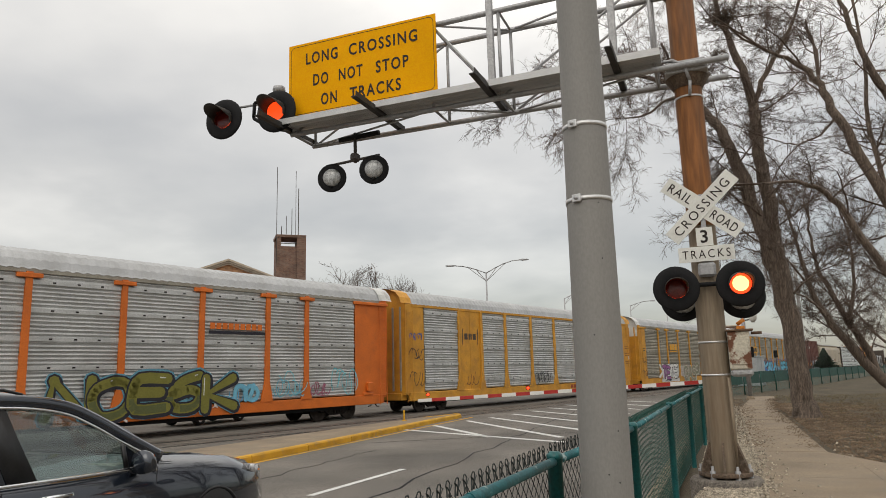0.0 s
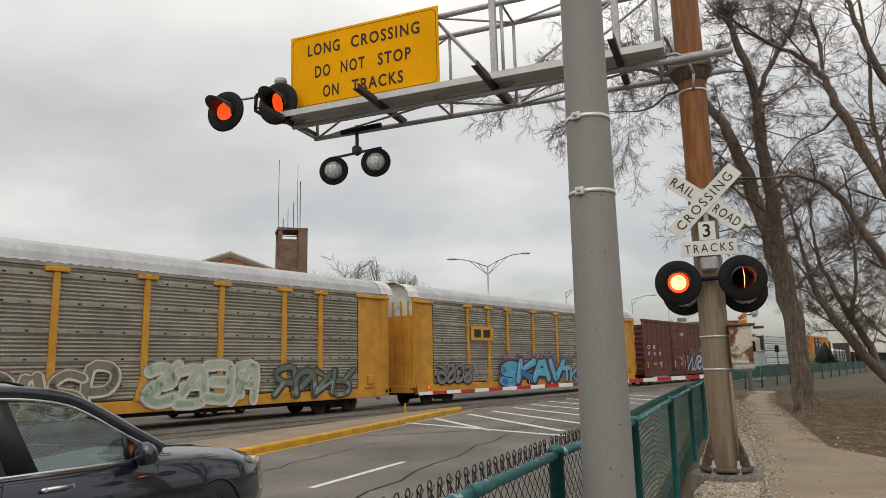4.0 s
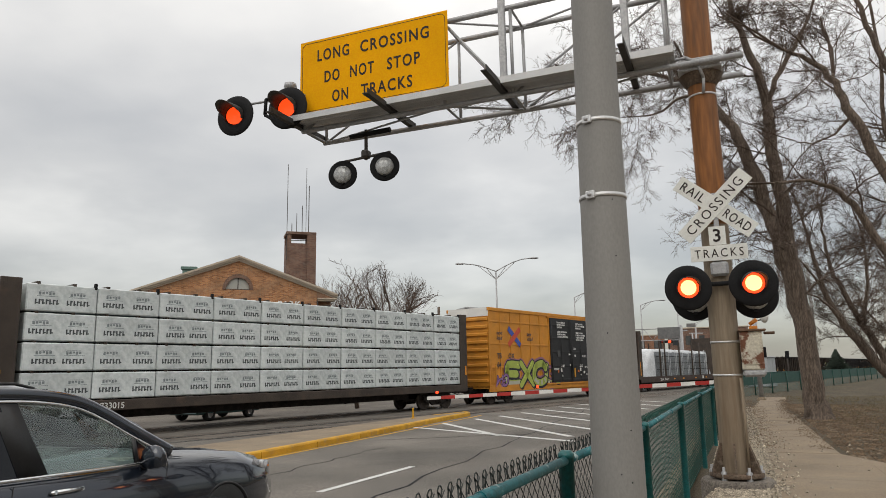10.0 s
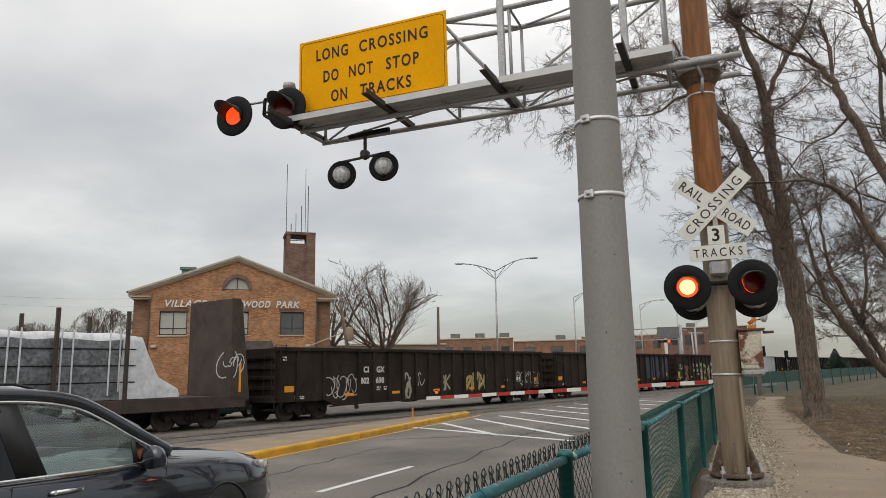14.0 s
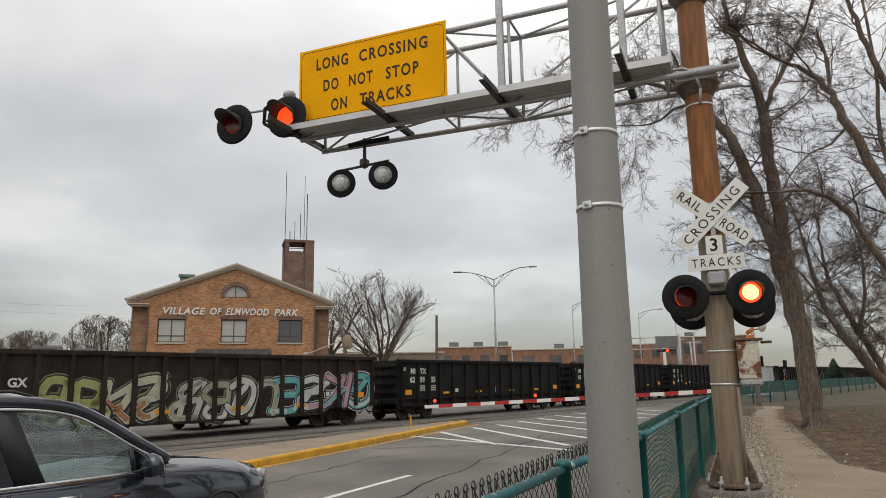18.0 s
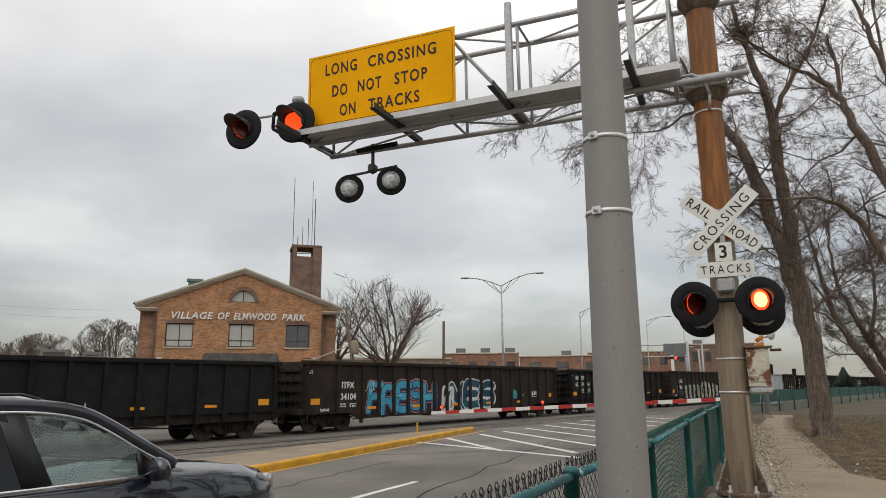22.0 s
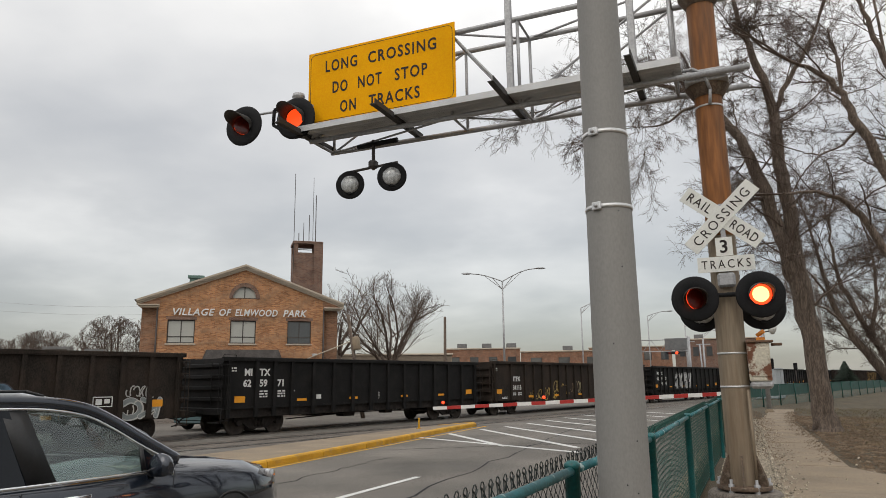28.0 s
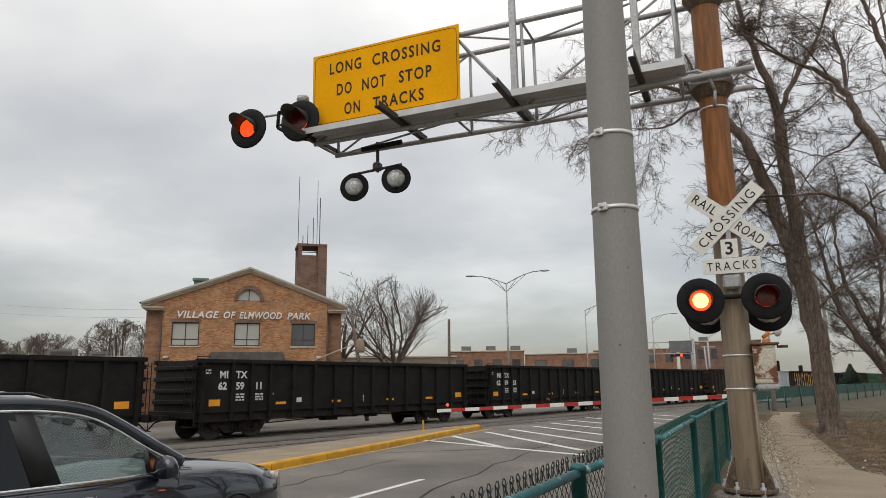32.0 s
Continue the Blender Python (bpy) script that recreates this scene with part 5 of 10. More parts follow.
        for x, nm in ((-2.48, "door_handle"), (-3.7, "door_handle")):
            h = bmesh.new()
            tube(h, [(x - 0.13, s(0.0), 0.93), (x - 0.11, s(-0.035), 0.935), (x + 0.11, s(-0.035), 0.93), (x + 0.13, s(0.0), 0.925)], 0.017, 8)
            part(nm, h, M_CHROME, t)
        for x in (-1.47, -2.9, -3.95):
            seam = bmesh.new()
            tube(seam, [(x, s(0.001), 1.02), (x - 0.02, s(-0.003), 0.75), (x + 0.03, s(0.012), 0.35)], 0.005, 4)
            part("door_seam", seam, M_TRIM_BLACK, t)
        for x in (-0.72, -3.72):
            pts = [(x + 0.4 * math.cos(a), s(-0.004), 0.33 + 0.4 * math.sin(a)) for a in [math.pi * k / 14 for k in range(15)]]
            part("wheel_arch", sweep(pts[::2], 0.014, 1.0, 6), M_TRIM_BLACK, t)
            wheel = bmesh.new()
            lathe(wheel, [(0.2, -0.1), (0.34, -0.11), (0.37, -0.06), (0.37, 0.06), (0.34, 0.11), (0.2, 0.1)], 28, pose(x, s(0.09), 0.37, 90, 0, 0))
            w = part("wheel", wheel, M_TYRE, t, "black tyre on an alloy rim")
            rim = bmesh.new()
            sg = 1 if not side else -1
            lathe(rim, [(0.0, 0.08 * sg), (0.06, 0.085 * sg), (0.2, 0.06 * sg), (0.24, 0.1 * sg), (0.25, 0.0)], 20, pose(x, s(0.09), 0.37, 90, 0, 0))
            bmesh.ops.recalc_face_normals(rim, faces=rim.faces)
            part("rim", rim, M_RIM, w)
    # windscreen, rear screen, cowl, grille, hood crease and cabin
    def screen(name, pts, material):
        bm = bmesh.new()
        a = [bm.verts.new(p) for p in pts]
        b = [bm.verts.new((p[0] - 0.006, p[1], p[2] - 0.006)) for p in pts]
        bm.faces.new(a); bm.faces.new(b[::-1])
        for i in range(4):
            bm.faces.new((a[i], b[i], b[(i + 1) % 4], a[(i + 1) % 4]))
        bmesh.ops.recalc_face_normals(bm, faces=bm.faces)
        ob = part(name, bm, material, t)
        ob.visible_shadow = False
    screen("windscreen", [(-1.3, 0.12, 1.09), (-1.3, W - 0.12, 1.09), (-2.16, W - 0.27, 1.6), (-2.16, 0.27, 1.6)], M_CAR_GLASS)
    screen("rear_screen", [(-4.72, 0.2, 1.12), (-4.72, W - 0.2, 1.12), (-4.5, W - 0.27, 1.6), (-4.5, 0.27, 1.6)], M_CAR_GLASS_DARK)
    part("cowl", boxes([(-1.48, -1.3, 0.16, W - 0.16, 1.07, 1.092)], 0.006), M_TRIM_BLACK, t)
    for y in (0.42, W - 0.42):
        crease = bmesh.new()
        tube(crease, [(-0.1, y, 0.93), (-0.65, y - 0.04 if y < 1 else y + 0.04, 1.03), (-1.35, y - 0.07 if y < 1 else y + 0.07, 1.092)], 0.012, 6)
        part("hood_crease", crease, M_CAR_BODY, t)
    part("wiper", rods([((-1.36, 0.5, 1.11), (-1.42, 1.1, 1.125), 0.01), ((-1.36, 1.1, 1.11), (-1.42, 1.6, 1.125), 0.01)], 6), M_TRIM_BLACK, t)
    part("grille", boxes([(0.36, 0.395, 0.55, W - 0.55, 0.42, 0.64)], 0.02), M_TRIM_BLACK, t)
    part("headliner", boxes([(-4.4, -2.42, 0.3, W - 0.3, 1.555, 1.57)], 0.004), M_INTERIOR, t)
    part("door_lining", boxes([(-4.4, -1.6, W - 0.12, W - 0.09, 0.55, 1.03)], 0.01), M_INTERIOR, t)
    part("dashboard", boxes([(-1.85, -1.45, 0.12, W - 0.12, 0.9, 1.07)], 0.04), M_INTERIOR, t)
    part("cabin_floor", boxes([(-4.5, -1.4, 0.1, W - 0.1, 0.5, 0.55)]), M_INTERIOR, t)
    for y in (0.28, 1.08):
        part("seat", boxes([(-3.05, -2.5, y, y + 0.54, 0.6, 0.9), (-3.3, -3.1, y + 0.03, y + 0.5, 0.8, 1.2), (-3.34, -3.22, y + 0.15, y + 0.38, 1.23, 1.4)], 0.05), M_INTERIOR, t, "grey cloth car seat")
    wheel = bmesh.new()
    ring_pts = [(-2.05 + 0.08 * math.sin(a), W - 0.5 + 0.18 * math.cos(a), 1.04 + 0.16 * math.sin(a)) for a in [2 * math.pi * k / 20 for k in range(21)]]
    tube(wheel, ring_pts, 0.016, 6)
    part("steering_wheel", wheel, M_TRIM_BLACK, t)


def parked_car(x, y, turn, material, label):
    t = thing("parked_car", pose(x, y, -0.5, 0, 0, turn), label, "car", "parked cars beyond the tracks")
    prof = [(0, 0.4), (0.05, 0.68), (0.9, 0.82), (1.2, 0.9), (1.8, 1.35), (2.2, 1.43), (3.1, 1.42), (3.9, 0.98), (4.3, 0.92), (4.4, 0.5), (4.3, 0.28), (0.1, 0.28)]
    bm = bmesh.new()
    prism(bm, prof, 0.05, 1.72)
    bmesh.ops.bevel(bm, geom=list(bm.edges), offset=0.06, segments=2, affect="EDGES")
    part("body", bm, material, t)
    for y0 in (0.035, 1.72):
        g = bmesh.new()
        prism(g, [(1.4, 0.94), (1.88, 1.32), (2.2, 1.37), (2.45, 1.37), (2.45, 0.95)], y0, y0 + 0.012)
        prism(g, [(2.52, 0.95), (2.52, 1.37), (3.05, 1.36), (3.65, 0.97)], y0, y0 + 0.012)
        part("side_glass", g, M_CAR_GLASS_DARK, t)
    for x0 in (0.85, 3.5):
        for y0, s in ((0.14, 1), (1.63, -1)):
            w = bmesh.new()
            lathe(w, [(0.17, -0.1), (0.3, -0.11), (0.32, 0), (0.3, 0.11), (0.17, 0.1)], 20, pose(x0, y0, 0.32, 90, 0, 0))
            wp = part("wheel", w, M_TYRE, t)
            r = bmesh.new()
            lathe(r, [(0, 0.06 * s), (0.12, 0.05 * s), (0.19, 0.1 * s)], 16, pose(x0, y0, 0.32, 90, 0, 0))
            part("rim", r, M_RIM, wp)


# ---- the brick hall beyond the tracks ----
def gable_wall(bm, x0, x1, z0, ze, zp, y0, y1):
    xm = (x0 + x1) / 2
    prism(bm, [(x0, z0), (x1, z0), (x1, ze), (xm, zp), (x0, ze)], y0, y1)


def build_hall():
    t = thing("brick_hall", pose(-12.89, 44.16, -0.5, 0, 0, 18), "orange brick village hall with a cream gable, lettering and tall windows", "building")
    z = 0.5  # heights were taken from eye level ground; the hall stands half a metre lower
    # front wall in pieces round its openings
    wins = [(-4.5, -2.9), (-0.81, 0.75), (2.71, 4.22)]
    w0, w1 = 3.93 + z, 5.38 + z
    xs = [-5.05] + [v for w in wins for v in w] + [4.97]
    front = bmesh.new()
    for a, b in zip(xs[::2], xs[1::2]):
        box(front, a, b, 0, 0.35, 0, w1)
    for a, b in wins:
        box(front, a, b, 0, 0.35, 0, w0)
    slope = (8.78 - 6.5) / 5.01
    ze = 6.32 + z
    arch_x, arch_z, arch_r = -0.0, 6.76 + z, 0.72
    prism(front, [(-5.05, w1), (4.97, w1), (4.97, arch_z), (-5.05, arch_z)], 0, 0.35)
    apex = 8.7 + z
    left_top = [(-5.05, arch_z), (-arch_r, arch_z)] + [(-arch_r * math.cos(a), arch_z + arch_r * 1.08 * math.sin(a)) for a in [math.pi / 2 * k / 8 for k in range(1, 9)]] + [(0, apex), (-5.05, arch_z + 0.05)]
    prism(front, left_top, 0, 0.35)
    prism(front, [(-x, zz) if x > -5 else (4.97, zz) for x, zz in left_top], 0, 0.35)
    bmesh.ops.remove_doubles(front, verts=front.verts, dist=0.001)
    part("front_wall", front, M_BRICK, t, "orange brick gable wall")
    for a, b in ((-6.02, -5.05), (4.97, 5.96)):
        part("side_bay", boxes([(a, b, 0.35, 0.7, 0, ze)]), M_BRICK_BAY, t, "recessed brick bay")
    for x in (-5.4, 5.3):
        part("downpipe", rods([((x * 0.945, -0.05, 0), (x * 0.945, -0.05, 6.2 + z), 0.05)]), M_FRAME_DARK, t)
    # the left wall takes darker brick than the right: its shade as colour
    part("side_wall", boxes([(-6.02, -5.7, 0.7, 13, 0, ze)]), M_BRICK_DARK, t)
    part("side_wall", boxes([(5.64, 5.96, 0.7, 13, 0, ze)]), M_BRICK, t)
    back = bmesh.new()
    gable_wall(back, -5.7, 5.64, 0, ze - 0.3, 8.5 + z, 12.7, 13)
    part("back_wall", back, M_BRICK_DARK, t)
    # raking cornice, returns and roof
    for s in (-1, 1):
        e, p = (s * 6.3, 6.5 + z), (0, 8.86 + z)
        for k, (off, th, yy) in enumerate(((0.075, 0.13, -0.3), (-0.06, 0.1, -0.22), (-0.165, 0.1, -0.12))):
            bm = bmesh.new()
            prism(bm, [(e[0], e[1] + off), (p[0], p[1] + off), (p[0], p[1] + off - th), (e[0], e[1] + off - th)], yy, 0.0)
            part("raking_cornice", bm, M_TRIM, t, "cream moulded cornice")
        part("cornice_return", boxes([(min(s * 5.0, s * 6.25), max(s * 5.0, s * 6.25), -0.22, 0.7, 6.2 + z, 6.29 + z), (min(s * 5.0, s * 6.12), max(s * 5.0, s * 6.12), -0.12, 0.65, 6.1 + z, 6.2 + z)], 0.02), M_TRIM, t)
        bm = bmesh.new()
        prism(bm, [(s * 4.97, 6.29 + z), (s * 6.2, 6.29 + z), (s * 6.2, 6.36 + z), (s * 4.97, 6.82 + z)], -0.08, 0.7)
        part("cornice_block", bm, M_BRICK_BAY, t)
        bm = bmesh.new()
        prism(bm, [(s * 6.4, 6.48 + z), (0, 8.88 + z), (0, 8.94 + z), (s * 6.42, 6.54 + z)], -0.24, 13.3)
        part("roof", bm, M_ROOF, t, "grey shingle roof slope")
        part("eave_soffit", boxes([(min(s * 5.7, s * 6.3), max(s * 5.7, s * 6.3), 0.7, 13.2, 6.32 + z, 6.4 + z)]), M_TRIM, t)
    # windows
    for k, (a, b) in enumerate(wins):
        w = part("window", boxes([(a, b, 0.14, 0.18, w0, w0 + 0.07)]), M_FRAME_DARK, t, "dark bronze window")
        for bar in ((a, b, w1 - 0.07, w1), (a, a + 0.06, w0 + 0.07, w1 - 0.07), (b - 0.06, b, w0 + 0.07, w1 - 0.07), ((a + b) / 2 - 0.03, (a + b) / 2 + 0.03, w0 + 0.07, w1 - 0.07), (a + 0.06, b - 0.06, w0 + 0.38, w0 + 0.44)):
            part("frame_bar", boxes([(bar[0], bar[1], 0.14, 0.18, bar[2], bar[3])]), M_FRAME_DARK, w)
        for c, d in ((a + 0.06, (a + b) / 2 - 0.03), ((a + b) / 2 + 0.03, b - 0.06)):
            part("pane", boxes([(c, d, 0.155, 0.165, w0 + 0.07, w0 + 0.38)]), M_BLIND if k < 2 else M_PANE, w)
            part("pane", boxes([(c, d, 0.155, 0.165, w0 + 0.44, w1 - 0.07)]), M_BLIND if k < 2 else M_PANE, w)
        part("sill", boxes([(a - 0.08, b + 0.08, -0.06, 0.14, w0 - 0.1, w0)], 0.01), M_TRIM, w)
        part("lintel", boxes([(a - 0.1, b + 0.1, -0.004, 0.05, w1, w1 + 0.2)]), M_BRICK_DARK, w)
    aw = bmesh.new()
    prism(aw, [(-arch_r, arch_z)] + [(-arch_r * math.cos(a), arch_z + arch_r * 1.08 * math.sin(a)) for a in [math.pi * k / 16 for k in range(1, 16)]] + [(arch_r, arch_z)], 0.16, 0.18)
    arch = part("arched_window", aw, M_BLIND, t, "half-round window with a centre bar")
    part("frame", boxes([(-0.03, 0.03, 0.13, 0.16, arch_z, arch_z + 0.76), (-arch_r, arch_r, 0.13, 0.16, arch_z, arch_z + 0.06)]), M_FRAME_DARK, arch)
    hood = bmesh.new()
    prev = None
    for k in range(17):
        a = math.pi * k / 16
        cur = [hood.verts.new((-r * math.cos(a), y, arch_z + r * 1.06 * math.sin(a))) for r, y in ((0.72, -0.05), (0.95, -0.05), (0.95, 0.02), (0.72, 0.02))]
        if prev:
            for i in range(4):
                hood.faces.new((prev[i], prev[(i + 1) % 4], cur[(i + 1) % 4], cur[i]))
        prev = cur
    bmesh.ops.recalc_face_normals(hood, faces=hood.faces)
    part("arch_surround", hood, M_BRICK_DARK, arch)
    for word, x, wd in (("VILLAGE", -4.22, 2.45), ("OF", -1.5, 0.72), ("ELMWOOD", -0.55, 2.62), ("PARK", 2.42, 1.5)):
        lettering(word, 0.43, M_WHITE_PAINT, t, pose(x, -0.05, 5.66 + z, 90, 0, 0), bold=0.012, shear=0.22, width=wd, space=1.1, thick=0.06, label="white raised letters")
    # entrance canopy, lamps and guy clutter
    bm = bmesh.new()
    prism(bm, [(-2.35, 2.9 + z), (2.32, 2.9 + z), (2.3, 3.02 + z), (2.1, 3.5 + z), (-2.12, 3.5 + z), (-2.33, 3.02 + z)], -1.2, -0.01)
    part("entrance_canopy", bm, M_ROOF, t, "dark standing seam canopy")
    for k in range(12):
        part("seam", boxes([(-2.2 + 0.4 * k - 0.015, -2.2 + 0.4 * k + 0.015, -1.225, -1.2, 2.95 + z, 3.45 + z)]), M_ROOF, t)
    for x in (-2.2, 1.9):
        part("entrance_wall", boxes([(x, x + 0.3, -1.1, -0.01, 0, 2.9 + z)]), M_BRICK, t)
    for x in (-4.9, 4.3):
        part("wall_lamp", boxes([(x, x + 0.3, -0.25, -0.01, 3.15 + z, 3.3 + z)], 0.03), M_ALU, t)
    part("roof_vent", boxes([(-3.4, -2.9, 1.0, 1.5, 7.6 + z, 8.15 + z), (-3.5, -2.5, 0.9, 1.2, 8.1 + z, 8.3 + z)], 0.03), M_VENT, t, "green-grey roof vent hood")
    # hose tower
    tw = part("tower", boxes([(3.42, 5.45, 4.6, 6.5, ze, 10.75 + z)]), M_BRICK_DARK, t, "brown brick tower with an open top")
    for a, b, c, d in ((3.42, 3.72, 4.6, 4.9), (4.95, 5.45, 4.6, 5.1), (3.42, 3.72, 6.2, 6.5), (4.95, 5.45, 6.0, 6.5)):
        part("pier", boxes([(a, b, c, d, 10.75 + z, 11.4 + z)]), M_BRICK_DARK, tw)
    part("right_pier", boxes([(4.85, 5.5, 4.5, 4.6, 6.9 + z, 11.4 + z)]), M_BRICK_DARK, tw)
    part("cap", boxes([(3.36, 5.52, 4.54, 6.56, 11.4 + z, 11.6 + z)], 0.02), M_BRICK_DARK, tw)
    part("railing", boxes([(3.72, 4.95, 4.68, 4.72, 10.95 + z, 11.0 + z)]), M_FRAME_DARK, tw)
    for x, y, z0, z1, r in ((3.4, 4.55, 9.5, 16.6, 0.022), (5.0, 5.0, 11.6, 15.2, 0.03), (4.15, 5.2, 11.6, 13.1, 0.022), (4.55, 5.2, 11.6, 13.7, 0.025), (4.95, 6.2, 11.6, 16.9, 0.018), (3.85, 5.6, 11.6, 12.4, 0.03)):
        part("antenna", rods([((x, y, z0 + z), (x, y, z1 + z), r)], 6), M_FRAME_DARK, tw)


def build_annex():
    m = pose(-12.89, 44.16, -0.5, 0, 0, 18)
    t = thing("brick_annex", m, "low flat-roofed brick annex with pale coping beside the hall", "building")
    part("wall", boxes([(-34, -6.1, -1.5, 9, 0, 2.95)]), M_BRICK, t)
    part("coping", boxes([(-34.1, -6.05, -1.6, 9.1, 2.95, 3.1)], 0.02), M_TRIM, t)
    part("band", boxes([(-34, -6.1, -1.53, -1.5, 2.1, 2.2)]), M_TRIM, t)
    part("upper_roof", boxes([(-34, -7.2, 1.2, 9, 3.1, 3.7)]), M_ROOF, t)
    part("upper_coping", boxes([(-34, -7.1, 1.1, 9, 3.7, 3.85)], 0.02), M_TRIM, t)
    for a, b in ((-31, -29), (-26, -24.2), (-21.5, -20), (-12.5, -11)):
        w = part("window", boxes([(a, b, -1.53, -1.505, 0.9, 2.4)]), M_FRAME_DARK, t)
        part("pane", boxes([(a + 0.08, b - 0.08, -1.545, -1.531, 1.0, 2.3)]), M_PANE, w)
    for x, y, w, h in ((-11.6, 2.0, 1.5, 0.62), (-9.4, 2.6, 1.1, 0.5)):
        u = thing("rooftop_unit", m @ pose(x, y, 3.7), "dark rooftop air handling unit on the annex", "rooftop unit", "rooftop units")
        part("casing", boxes([(0, w, 0, 1.2, 0.15, h)], 0.02), M_BULKHEAD_GREY, u)
        part("base_rail", boxes([(0.05, w - 0.05, 0.05, 0.15, 0, 0.15), (0.05, w - 0.05, 1.05, 1.15, 0, 0.15)]), M_FRAME_DARK, u)
        part("grille", boxes([(0.15, w - 0.15, -0.015, 0.0, 0.25, h - 0.15)]), M_FRAME_DARK, u)


M_VENT = mat("vent_green", (0.12, 0.2, 0.17), 0.6, spread=0.2)
M_BULKHEAD_GREY = mat("unit_grey", (0.13, 0.13, 0.13), 0.6, spread=0.2, scale=3)


def far_block(x0, y0, x1, y1, depth, top, material, label, windows=0, w_z=(2.5, 3.8), name="far_building", units=0, parapet=True):
    """A flat-roofed far building whose front runs from one ground point to another."""
    ang = math.degrees(math.atan2(y1 - y0, x1 - x0))
    ln = math.hypot(x1 - x0, y1 - y0)
    t = thing(name, pose(x0, y0, -0.5, 0, 0, ang), label, "building", "far buildings")
    part("wall", boxes([(0, ln, 0, depth, 0, top + 0.5)]), material, t)
    if parapet:
        part("coping", boxes([(-0.1, ln + 0.1, -0.12, depth + 0.1, top + 0.5, top + 0.68)], 0.03), M_TRIM, t)
    for k in range(windows):
        a = ln * (k + 0.35) / windows
        w = part("window", boxes([(a, a + min(1.5, ln / windows * 0.45), -0.03, 0.02, w_z[0] + 0.5, w_z[1] + 0.5)]), M_FRAME_DARK, t)
        part("pane", boxes([(a + 0.08, a + min(1.5, ln / windows * 0.45) - 0.08, -0.045, -0.03, w_z[0] + 0.58, w_z[1] + 0.42)]), M_PANE, w)
    for k in range(units):
        a = ln * (k + 0.5) / units
        u = part("roof_unit", boxes([(a, a + 1.3, 1.5, 3.2, top + 0.5, top + 1.35)], 0.04), M_BULKHEAD_GREY, t, "pale rooftop unit")
    return t


